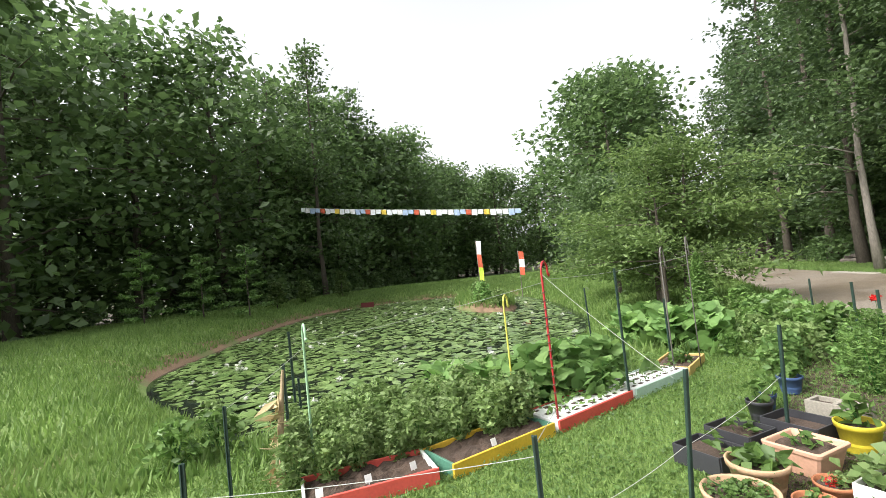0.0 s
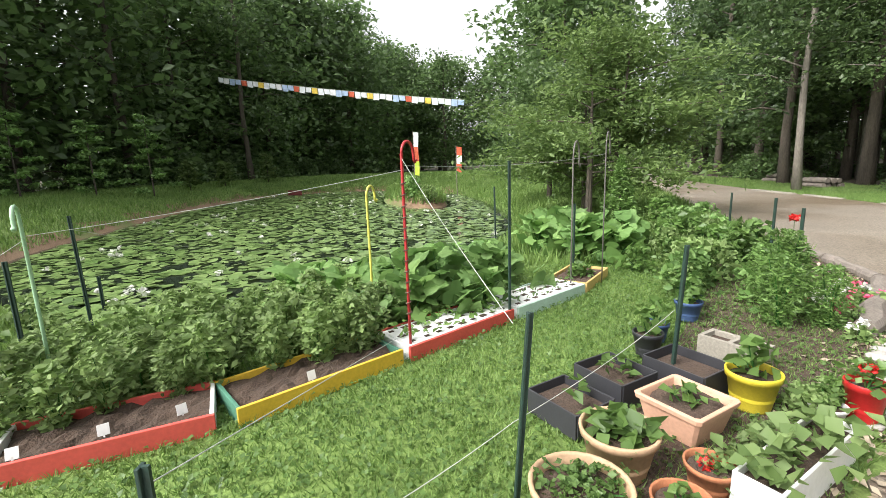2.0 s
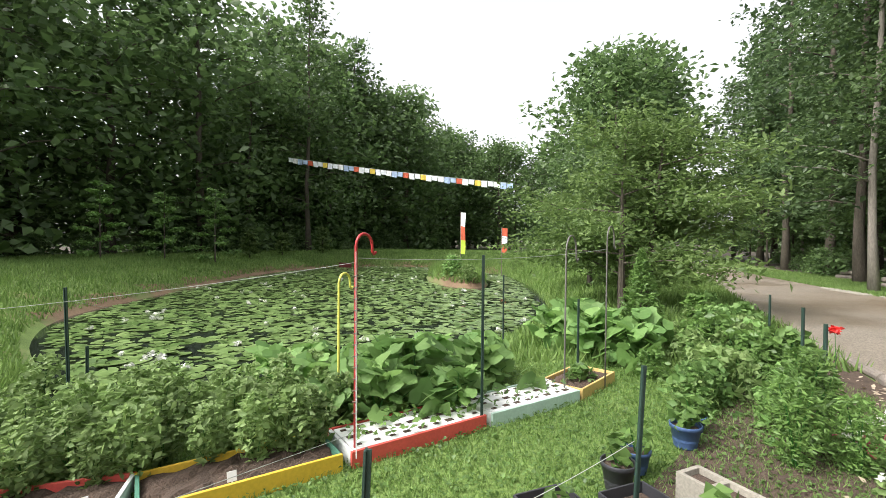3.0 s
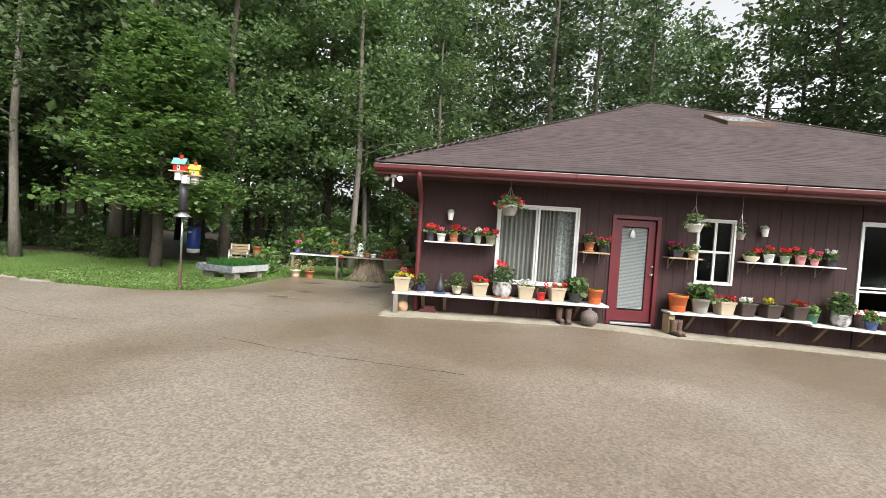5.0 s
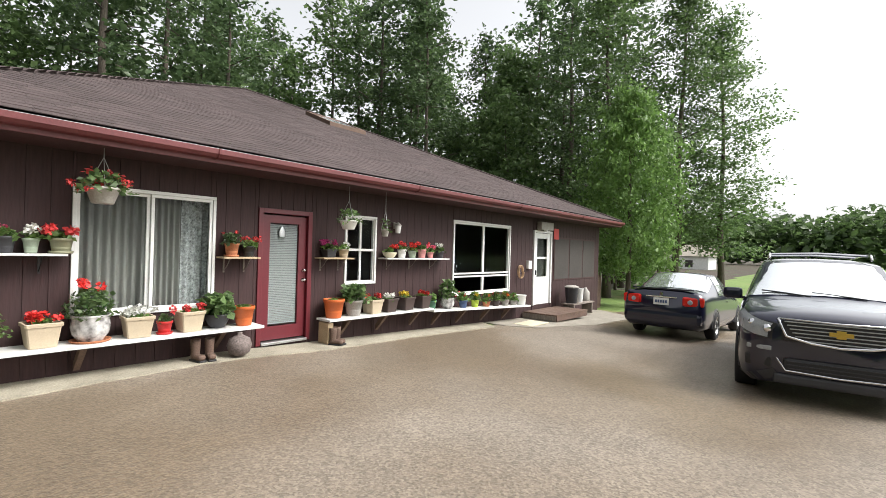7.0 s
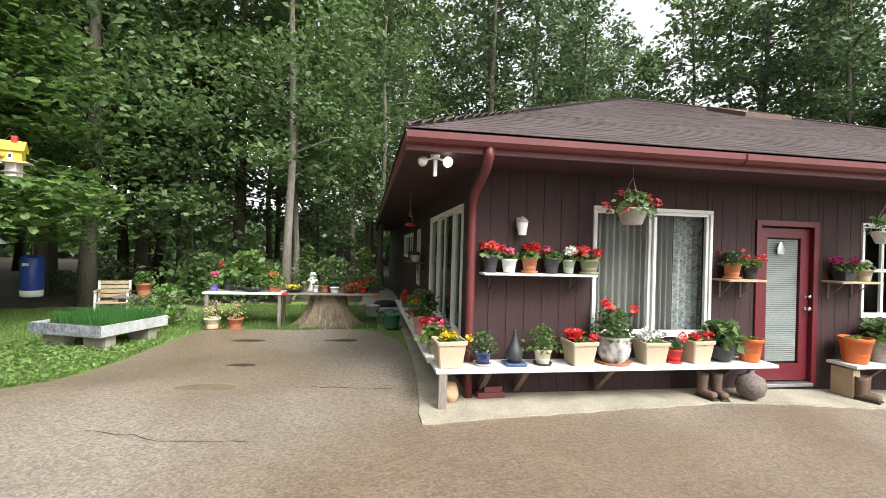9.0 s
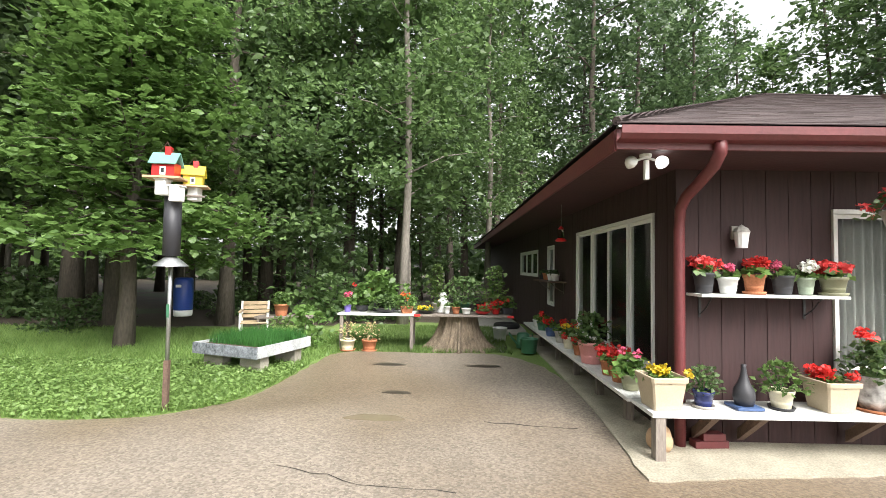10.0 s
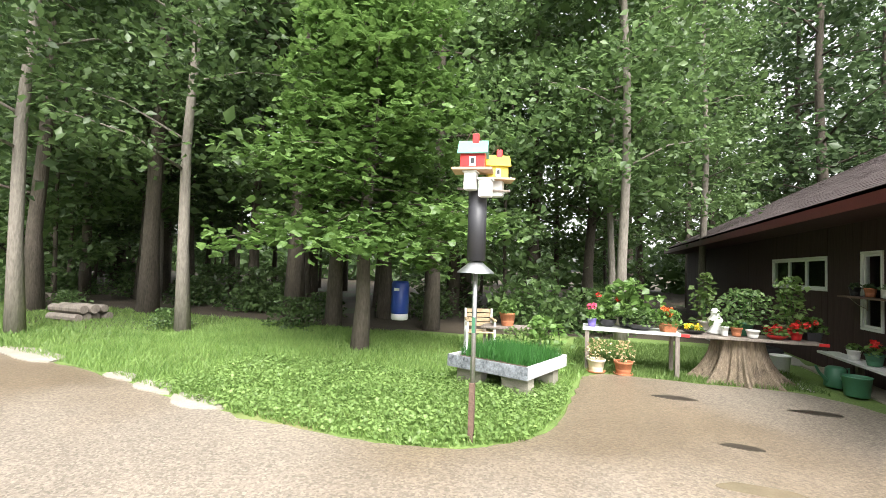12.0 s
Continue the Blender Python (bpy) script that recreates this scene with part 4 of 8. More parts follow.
M_DRY = leafy("dry_straw_leaves", (0.30, 0.23, 0.11), (0.55, 0.45, 0.25), 0.7, 0.2)
pot_meshes = {}


def pot_mesh(shape, r, h):
    key = (shape, round(r, 3), round(h, 3))
    if key in pot_meshes:
        return pot_meshes[key].copy()
    t = 0.014
    if shape == "round":
        bm = lathe([(0.0, 0.0), (r * 0.70, 0.0), (r * 0.72, 0.01), (r * 0.93, h * 0.82), (r * 1.0, h * 0.83), (r * 1.03, h * 0.985), (r * 1.01, h), (r * 0.95, h), (r * 0.93, h * 0.97), (r * 0.88, h * 0.80), (r * 0.8, h * 0.3)], 26)
    elif shape == "bowl":
        bm = lathe([(0.0, 0.0), (r * 0.5, 0.0), (r * 0.62, 0.01), (r * 0.92, h * 0.55), (r * 1.0, h * 0.9), (r * 1.03, h), (r * 0.97, h), (r * 0.92, h * 0.88), (r * 0.8, h * 0.5)], 26)
    elif shape == "belly":
        bm = lathe([(0.0, 0.0), (r * 0.62, 0.0), (r * 0.66, 0.02), (r * 0.92, h * 0.3), (r * 1.0, h * 0.58), (r * 0.93, h * 0.84), (r * 0.99, h * 0.93), (r * 1.0, h), (r * 0.90, h), (r * 0.86, h * 0.9), (r * 0.9, h * 0.6)], 26)
    else:
        bm = bmesh.new()
        sx = 1.0
        levels = [(0.74, 0.0), (0.93, 0.84), (1.0, 0.85), (1.02, 0.98), (1.0, 1.0), (0.90, 1.0), (0.88, 0.96), (0.84, 0.75)]
        rings = []
        for w, z in levels:
            c = r * w
            k = c * 0.90
            rings.append([bm.verts.new((x, y, z * h)) for x, y in ((-k, -c), (k, -c), (c, -k), (c, k), (k, c), (-k, c), (-c, k), (-c, -k))])
        bm.faces.new(rings[0][::-1])
        for a, b in zip(rings, rings[1:]):
            for i in range(8):
                bm.faces.new((a[i], a[(i + 1) % 8], b[(i + 1) % 8], b[i]))
    me = finish(bm, "pot")
    if shape != "square":
        for p in me.polygons:
            p.use_smooth = True
    pot_meshes[key] = me
    return me.copy()


def dome(rng, n, r, h, z0, hollow=0.0):
    """Points of a leafy dome."""
    a = rng.uniform(0, 2 * math.pi, n)
    q = rng.uniform(hollow, 1, n) ** 0.5
    e = rng.uniform(0, 1, n)
    rad = r * q * np.sqrt(np.maximum(0.05, 1 - (e * 0.9) ** 2))
    lump = 1 + 0.25 * np.sin(a * 3 + rng.uniform(0, 6)) + 0.15 * np.sin(a * 7)
    return np.stack([rad * lump * np.cos(a), rad * lump * np.sin(a), z0 + e * h], 1)


serial = [100]


def potted(place, shape, r, h, mat, label, plant=(0.16, 0.18, 110, 0.05), flowers=None, tall=None, saucer=None, leaf=None, group="potted plants", category="potted plant"):
    """A pot with soil, foliage and blossoms. plant: radius, height, leaves, leaf size; flowers: colour, heads, spread, height."""
    serial[0] += 1
    rng = np.random.default_rng(serial[0])
    root = thing("potted_plant", place, label, category, group)
    part("pot", pot_mesh(shape, r, h), C[mat], root)
    seg = 8 if shape == "square" else 18
    f = 0.86 if shape != "square" else 1.16
    bm = lathe([(0.0, h * 0.86), (r * f * 0.6, h * 0.87), (r * f * 0.98 if shape != "square" else r * 0.98, h * 0.82)], seg)
    part("soil", bm, M_SOIL, root)
    if saucer:
        part("saucer", lathe([(0.0, 0.0), (r * 0.95, 0.0), (r * 1.05, 0.025), (r * 1.0, 0.026), (r * 0.92, 0.008), (0.0, 0.006)], 20), C[saucer], root, smooth=True).location = (0, 0, -0.004)
    if plant:
        pr, ph, n, sz = plant
        pts = dome(rng, n, pr, ph, h * 0.85)
        part("foliage", leaf_mesh("foliage", pts, sz, rng, 0.5, 1.3), leaf or M_LEAF_BRIGHT, root)
        bm = bmesh.new()
        for k in range(5):
            p = pts[int(rng.integers(0, n))]
            tube([(rng.uniform(-0.2, 0.2) * r, rng.uniform(-0.2, 0.2) * r, h * 0.8), (p[0] * 0.5, p[1] * 0.5, (h * 0.8 + p[2]) / 2), p], 0.004, 5, bm)
        part("stem", bm, M_GRASSDEEP, root)
    if flowers:
        cl, heads, spread, fh = flowers[:4]
        fr = 1.2 * (flowers[4] if len(flowers) > 4 else 0.035)
        pts = []
        for k in range(heads):
            c = np.array([rng.normal() * spread * 0.6, rng.normal() * spread * 0.6, h + fh * rng.uniform(0.7, 1.1)])
            d = rng.normal(size=(26, 3))
            d /= np.linalg.norm(d, axis=1)[:, None]
            pts.append(c + d * fr * rng.uniform(0.6, 1.0, (26, 1)))
        part("blossoms", leaf_mesh("blossoms", np.concatenate(pts), fr * 0.75, rng, 0.3, 1.1), PETAL[cl], root)
    return root


# ---- lily pads on the pond ----
rng_p = np.random.default_rng(21)


def scatter_in(loop, n, rng, inner=0.2):
    lo, hi = loop.min(0), loop.max(0)
    p = rng.uniform(lo, hi, (n, 2))
    d = signed_distance(p[:, 0], p[:, 1], loop)
    return p[d < -inner]


spots_p = scatter_in(SHORE, 18500, rng_p, -0.12)
spots_p = spots_p[island(spots_p[:, 0], spots_p[:, 1]) > 1.12]
patchy = np.sin(spots_p[:, 0] * 0.9 + np.sin(spots_p[:, 1] * 1.3)) * np.sin(spots_p[:, 1] * 1.1 + 0.5)
keep = (rng_p.uniform(0, 1, len(spots_p)) < 0.85 + 0.25 * patchy) & (rng_p.uniform(0, 1, len(spots_p)) < np.clip(1.0 - 0.45 * step(-10.0, -6.5, spots_p[:, 1]), 0, 1))
spots_p = spots_p[keep]


def pads(points, rng):
    verts, faces = [], []
    for x, y in points:
        r = rng.uniform(0.06, 0.145)
        a0 = rng.uniform(0, 6.28)
        tx, ty = rng.normal(0, 0.10, 2)
        lift = rng.uniform(0.004, 0.03)
        i = len(verts)
        verts.append((x, y, WATER + lift))
        for k in range(9):
            a = a0 + 0.2 + (6.283 - 0.4) * k / 8
            dx, dy = r * math.cos(a), r * math.sin(a)
            verts.append((x + dx, y + dy, WATER + max(0.003, lift + tx * dx + ty * dy)))
        faces += [(i, i + 1 + k, i + 2 + k) for k in range(8)]
    return mesh_of("lily_pads", verts, faces)


M_PAD = leafy("lily_pads", (0.08, 0.15, 0.035), (0.24, 0.34, 0.12), 0.3, 0.15)
tagged(part("lily_pads", pads(spots_p, rng_p), M_PAD), "dense floating green lily pads on the pond", "lily pads", kind="stuff")
fl = spots_p[rng_p.choice(len(spots_p), 95, replace=False)]
fp = np.repeat(np.column_stack([fl, np.full(len(fl), WATER + 0.07)]), 9, axis=0) + rng_p.normal(size=(len(fl) * 9, 3)) * np.array([0.035, 0.035, 0.025])
tagged(part("water_lilies", leaf_mesh("water_lilies", fp, 0.06, rng_p, 0.3), PETAL["white"]), "scattered white water lily blossoms", "water lilies", kind="stuff")


# ---- grass ----
def blades(name, pts, h, rng, mat, label, lean=0.35, width=0.012):
    n = len(pts)
    a = rng.uniform(0, 2 * math.pi, n)
    hh = h * rng.uniform(0.5, 1.3, n)
    dx, dy = np.cos(a) * width, np.sin(a) * width
    la = rng.uniform(0, 2 * math.pi, n)
    lx, ly = np.cos(la) * hh * lean * rng.uniform(0.3, 1.4, n), np.sin(la) * hh * lean * rng.uniform(0.3, 1.4, n)
    z = pts[:, 2]
    v = np.stack([np.stack([pts[:, 0] - dx, pts[:, 1] - dy, z - 0.01], 1), np.stack([pts[:, 0] + dx, pts[:, 1] + dy, z - 0.01], 1),
                  np.stack([pts[:, 0] + lx, pts[:, 1] + ly, z + hh], 1)], 1).reshape(-1, 3)
    f = np.arange(3 * n).reshape(-1, 3)
    me = bpy.data.meshes.new(name)
    me.vertices.add(3 * n)
    me.vertices.foreach_set("co", v.ravel())
    me.loops.add(3 * n)
    me.loops.foreach_set("vertex_index", f.ravel().astype(np.int32))
    me.polygons.add(n)
    me.polygons.foreach_set("loop_start", (np.arange(n) * 3).astype(np.int32))
    me.update(calc_edges=True)
    return tagged(part(name, me, mat), label, "grass", kind="stuff")


DRIVE_LOOP = np.array(DRIVE, float)


def lawn_points(x0, x1, y0, y1, n, rng, off=0.06, shore=0.25):
    p = np.column_stack([rng.uniform(x0, x1, n), rng.uniform(y0, y1, n)])
    d = signed_distance(p[:, 0], p[:, 1], DRIVE_LOOP)
    s = signed_distance(p[:, 0], p[:, 1], SHORE)
    p = p[(d > off) & (s > shore)]
    return np.column_stack([p, ground_height(p[:, 0], p[:, 1])])


rng_g = np.random.default_rng(31)
blades("lawn_grass", lawn_points(-5.2, 2.4, -17.5, -6.4, 190000, rng_g), 0.05, rng_g, M_GRASSBLADE, "short green lawn grass with clover", 0.8, 0.006)
blades("lawn_grass", lawn_points(-12.5, -3.9, -0.2, 6.4, 80000, rng_g), 0.08, rng_g, M_GRASSBLADE, "short green lawn grass and ground ivy", 0.7, 0.009)
blades("bank_grass", lawn_points(-34, -1.0, -34, -14.0, 120000, rng_g, shore=0.5), 0.16, rng_g, M_GRASSBLADE, "longer grass on the pond bank", 0.5, 0.022)
blades("bank_grass", lawn_points(-34, -4.5, -11.5, -0.6, 70000, rng_g), 0.20, rng_g, M_GRASSBLADE, "longer grass beside the pond and the drive", 0.5, 0.022)
p_ = rng_g.uniform((-27.0, -14.6), (-18.2, -9.0), (8000, 2))
p_ = p_[island(p_[:, 0], p_[:, 1]) < 0.95]
blades("island_grass", np.column_stack([p_, ground_height(p_[:, 0], p_[:, 1])]), 0.35, rng_g, M_GRASSBLADE, "tall grass on the pond's small island", 0.4, 0.025)
blades("bank_grass", lawn_points(-56, -30, -38, 2, 80000, rng_g, shore=0.5), 0.18, rng_g, M_GRASSBLADE, "longer grass on the far bank", 0.5, 0.03)
blades("bank_grass", lawn_points(-38, -30, -24, -9, 16000, rng_g), 0.18, rng_g, M_GRASSBLADE, "longer grass on the far bank", 0.5, 0.025)
blades("lawn_grass", lawn_points(-26, -12.5, -1.0, 6.5, 50000, rng_g), 0.09, rng_g, M_GRASSBLADE, "short green lawn grass before the woods", 0.7, 0.013)
blades("lawn_grass", lawn_points(6.0, 17.0, -13.0, -7.5, 60000, rng_g), 0.08, rng_g, M_GRASSBLADE, "short green lawn grass past the parked cars", 0.7, 0.012)
blades("lawn_grass", lawn_points(-4.3, -0.9, 4.0, 7.6, 24000, rng_g), 0.07, rng_g, M_GRASSBLADE, "thin grass round the plank table", 0.7, 0.009)
# broad weeds at the lawn's edge by the drive
cp = lawn_points(-9.0, -4.0, 0.0, 2.8, 16000, rng_g)
cp[:, 2] += rng_g.uniform(0.02, 0.09, len(cp))
M_IVY = leafy("ground_ivy_leaves", (0.12, 0.21, 0.05), (0.30, 0.44, 0.14), 0.5, 0.4)
tagged(part("ground_ivy", leaf_mesh("ground_ivy", cp, 0.04, rng_g, 0.75, 1.1), M_IVY), "low bright green ground ivy along the drive", "ground cover", kind="stuff")
cp = lawn_points(-4.5, 1.6, -14.5, -7.0, 26000, rng_g)
cp[:, 2] += rng_g.uniform(0.01, 0.05, len(cp))
tagged(part("clover", leaf_mesh("clover", cp, 0.03, rng_g, 0.8, 1.1), M_LEAF_BRIGHT), "clover leaves scattered through the lawn", "ground cover", kind="stuff")

# ---- raised beds along the pond ----
M_BEDRED = material("coral_red_paint", (0.62, 0.09, 0.07), 0.6, vary=0.15, scale=4, fine=40, bump=0.12)
M_BEDYELLOW = material("yellow_paint", (0.66, 0.42, 0.04), 0.6, vary=0.15, scale=4, fine=40, bump=0.12)
M_BEDTEAL = material("faded_teal_paint", (0.42, 0.55, 0.47), 0.65, vary=0.15, scale=4, fine=40, bump=0.12)
M_BEDOCHRE = material("ochre_paint", (0.55, 0.38, 0.14), 0.65, vary=0.15, scale=4, fine=40, bump=0.12)
M_ENDGREEN = material("green_end_paint", (0.07, 0.19, 0.13), 0.6, vary=0.15, scale=4, fine=40)
BEDS = [((-0.45, -13.28), (-0.86, -12.35), M_BEDRED, M_WHITE, "coral red painted raised bed of dark soil"), ((-0.90, -12.24), (-1.64, -11.33), M_BEDYELLOW, M_ENDGREEN, "yellow painted raised bed of dark soil"),
        ((-1.67, -11.28), (-2.44, -10.35), M_BEDRED, M_WHITE, "coral red raised bed with a white pierced cover"), ((-2.47, -10.30), (-3.17, -9.43), M_BEDTEAL, M_WHITE, "faded teal raised bed with a white pierced cover"),
        ((-3.20, -9.40), (-3.86, -8.90), M_BEDOCHRE, M_BEDOCHRE, "small ochre wooden raised bed")]
for k, (a, b, front_m, end_m, lb) in enumerate(BEDS):
    a, b = Vector((*a, 0)), Vector((*b, 0))
    L0 = (b - a).length
    ang = math.degrees(math.atan2(b.y - a.y, b.x - a.x))
    root = thing("raised_bed", pose(a.x, a.y, 0, 0, 0, ang), lb, "raised bed", "raised beds by the pond")
    D0, Hb = 0.46, 0.13
    part("front_board", boxm(L0 / 2, 0.012, Hb / 2 - 0.01, L0, 0.024, Hb, 0.004), front_m, root)
    part("back_board", boxm(L0 / 2, D0, Hb / 2 - 0.01, L0, 0.024, Hb, 0.004), front_m, root)
    for x in (0.014, L0 - 0.014):
        part("end_board", boxm(x, D0 / 2 + 0.006, Hb / 2 - 0.012, 0.024, D0 - 0.04, Hb, 0.004), end_m, root)
    rng = np.random.default_rng(40 + k)
    bm = bmesh.new()
    bmesh.ops.create_grid(bm, x_segments=18, y_segments=8, size=0.5)
    for v in bm.verts:
        v.co = (v.co.x * (L0 - 0.06) + L0 / 2, v.co.y * (D0 - 0.04) + D0 / 2 + 0.005, 0.085 + 0.012 * rng.normal())
    part("soil", bm, M_SOIL, root)
    if k in (2, 3):
        part("cover", boxm(L0 / 2, D0 / 2, 0.112, L0 - 0.07, D0 - 0.06, 0.012, 0.003), M_WHITE, root, "white board pierced for seedlings")
        bm = bmesh.new()
        pts = []
        for i in range(int(L0 / 0.13)):
            for j in range(3):
                x, y = 0.10 + i * 0.13, 0.09 + j * 0.14
                w = rng.uniform(0.025, 0.045)
                box(bm, x + rng.uniform(-0.01, 0.01), y, 0.119, w * 1.6, w, 0.008)
                pts += [(x + rng.normal() * 0.02, y + rng.normal() * 0.02, 0.14 + rng.uniform(0, 0.06)) for q in range(4)]
        part("planting_holes", bm, M_SOIL, root)
        tagged(part("seedlings", leaf_mesh("seedlings", np.array(pts), 0.045 if k == 2 else 0.03, rng, 0.5), M_LEAF_BRIGHT if k == 2 else M_LEAF, root), kind="stuff")
    if k == 4:
        tagged(part("seedlings", leaf_mesh("seedlings", dome(rng, 140, 0.25, 0.12, 0.10) * np.array([0.9, 0.6, 1]) + np.array([L0 / 2, D0 / 2, 0]), 0.05, rng, 0.5), M_LEAF_BRIGHT, root), kind="stuff")
    if k in (0, 1):
        for q in range(3 if k == 0 else 1):
            tg = thing("plant_tag", pose(a.x, a.y, 0, 0, 0, ang) @ pose(L0 * (0.12 + 0.36 * q + 0.3 * (k)), 0.07 + 0.03 * q, 0.085, -20, 0, 10 * q), "small white plant label stuck in the soil", "plant label", "bed labels")
            part("card", boxm(0, 0, 0.045, 0.055, 0.004, 0.06, 0.001), M_WHITE, tg)
            part("stake", boxm(0, 0, 0.005, 0.008, 0.004, 0.05), M_WHITE, tg)


# ---- garden plants ----
def bush_kind(name, label, category, seed, r, h, n, leaf, mat, group, stems=6, z0=0.04, up=0.45, long=1.5, upright=False):
    rng = np.random.default_rng(seed)
    root = thing(name, pose(0, 0, 0), label, category, group)
    pts = dome(rng, n, r, h, z0)
    if upright:
        pts[:, :2] *= (0.45 + 0.75 * np.sin(np.clip((pts[:, 2:3] - z0) / h, 0, 1) * 2.4))
    bm = bmesh.new()
    for k in range(stems):
        p = pts[int(rng.integers(0, n))]
        tube([(rng.normal() * 0.03, rng.normal() * 0.03, -0.03), (p[0] * 0.5, p[1] * 0.5, p[2] * 0.6), p], [0.009, 0.007, 0.003], 5, bm)
    part("stem", bm, M_GRASSDEEP, root)
    part("foliage", broad_leaves("foliage", pts, leaf, rng) if name == "squash_plant" else leaf_mesh("foliage", pts, leaf, rng, up, long), mat, root)
    return root


M_TOMATO = leafy("tomato_leaves", (0.12, 0.20, 0.055), (0.31, 0.42, 0.16), 0.6, 0.5)
M_SQUASH = leafy("squash_leaves", (0.11, 0.22, 0.06), (0.26, 0.42, 0.125), 0.6, 0.45)
tomato = [bush_kind("tomato_plant", "staked tomato plant with dense small leaves", "tomato plant", 60 + i, 0.33, 0.92, 430, 0.072, M_TOMATO, "tomato plants by the pond", 8, 0.03, 0.4, 1.9, True) for i in range(3)]
squash = [bush_kind("squash_plant", "sprawling squash plant with broad leaves", "squash plant", 70 + i, 0.42, 0.42, 60, 0.19, M_SQUASH, "squash plants", 8, 0.08, 0.8, 1.05) for i in range(2)]
herb = [bush_kind("garden_plant", "leafy green garden plant in the border", "garden plant", 80 + i, 0.30, 0.5, 260, 0.07, (M_LEAF_BRIGHT, M_TOMATO, M_SQUASH)[i], "border plants", 8, 0.03, 0.45, 1.5) for i in range(3)]
fern = bush_kind("feathery_plant", "feathery light green plant in the border", "garden plant", 90, 0.26, 0.75, 1500, 0.022, M_LEAF_BRIGHT, "border plants", 8, 0.03, 0.2, 3.0, True)
rose = [bush_kind("low_flower_plant", "low plant with a few pale blossoms", "garden plant", 93 + i, 0.16, 0.16, 70, 0.05, M_TOMATO, "border flowers", 4, 0.02) for i in range(2)]
for i, ob in enumerate(rose):
    rng = np.random.default_rng(97 + i)
    c = np.array([[0.05, 0.02, 0.2], [-0.08, 0.05, 0.17]])
    pts = np.repeat(c, 16, axis=0) + rng.normal(size=(32, 3)) * 0.018
    part("blossoms", leaf_mesh("blossoms", pts, 0.035, rng, 0.4), PETAL["pink" if i else "white"], ob)
rng_v = np.random.default_rng(33)
used = set()


def put(kinds, x, y, s=1.0, z=None):
    ob = kinds[int(rng_v.integers(0, len(kinds)))] if isinstance(kinds, list) else kinds
    m = pose(x, y, (height_at(x, y) if z is None else z), 0, 0, rng_v.uniform(0, 360)) @ Matrix.Scale(s * rng_v.uniform(0.88, 1.12), 4)
    if ob.name not in used:
        used.add(ob.name)
        ob.matrix_basis = m
        return ob
    c = copy_thing(ob, Matrix.Identity(4))
    c.matrix_basis = m
    return c


# tomatoes in and behind the first two beds
for row, off in enumerate((0.32, 0.62, 0.98, 1.38)):
    for i in range(9):
        t = (i + 0.5 * (row % 2)) / 8.5
        bx, by = -0.52 - 1.15 * t, -13.3 + 2.0 * t
        put(tomato, bx - off * 0.87 + rng_v.normal() * 0.06, by - off * 0.49 + rng_v.normal() * 0.06, 0.50 if row else 0.44, None if row else 0.07)
# squash and cucumbers behind the covered beds, then the bright patch past the last bed
for x, y, s in ((-2.45, -11.28, 1.0), (-2.84, -10.99, 1.1), (-2.69, -10.62, 0.9), (-3.17, -11.35, 1.15), (-3.63, -10.97, 1.1), (-3.32, -10.43, 1.0), (-4.00, -10.48, 1.0), (-3.70, -11.75, 1.0), (-2.69, -11.91, 1.1), (-3.10, -12.47, 1.0), (-3.81, -12.35, 1.0), (-2.25, -11.62, 0.8)):
    put(squash, x, y, s)
for x, y, s in ((-4.94, -8.88, 1.2), (-5.46, -8.71, 1.3), (-5.23, -8.28, 1.3), (-5.66, -9.33, 1.2), (-6.11, -8.96, 1.2), (-4.71, -8.45, 1.0), (-6.38, -8.45, 1.1), (0.37, -10.94, 0.55), (0.56, -10.72, 0.5)):
    put(squash, x, y, s)
# the border along the drive
for i in range(46):
    t = rng_v.uniform(0, 1)
    bx, by = -2.3 - 6.4 * t, -8.3 + 3.0 * t ** 0.9
    put(herb, bx + rng_v.normal() * 0.32 - 0.3, by + rng_v.normal() * 0.28 - 0.12, rng_v.uniform(0.6, 1.1))
for x, y, s in ((-2.03, -8.19, 1.1), (-2.38, -7.89, 1.2), (-1.94, -7.84, 0.9), (-2.76, -7.64, 1.0), (-4.59, -6.62, 0.8)):
    put(fern, x, y, s * 0.75)
for i in range(14):
    t = rng_v.uniform(0, 1)
    put(rose, -1.45 - 1.4 * t + rng_v.normal() * 0.12, -8.35 + 1.7 * t + rng_v.normal() * 0.15, 0.9)
for i in range(10):
    t = rng_v.uniform(0, 1)
    put(herb, 0.0 - 1.0 * t + rng_v.normal() * 0.1, -10.2 + 1.7 * t + rng_v.normal() * 0.1, 0.35)
# weedy clumps by the left lawn
for x, y in ((-1.53, -14.98), (-1.95, -14.79), (-4.37, -16.37)):
    put(herb, x, y, 0.9)

# arborvitae
rng = np.random.default_rng(101)
arb = thing("arborvitae", pose(-5.61, -8.03, 0), "small pointed light green arborvitae", "shrub")
part("trunk", tube([(0, 0, -0.05), (0.01, 0, 0.6), (0, 0.01, 1.35)], [0.03, 0.02, 0.006], 6), M_BARK, arb)
n = 3200
e = rng.uniform(0, 1, n)
a = rng.uniform(0, 6.283, n)
rad = 0.40 * (1 - e) ** 0.8 * np.sqrt(rng.uniform(0.2, 1, n)) * (1 + 0.25 * np.sin(a * 5 + e * 9))
part("crown", leaf_mesh("crown", np.stack([rad * np.cos(a), rad * np.sin(a), 0.05 + e * 1.42], 1), 0.03, rng, 0.1, 3.0), M_LEAF_BRIGHT, arb)

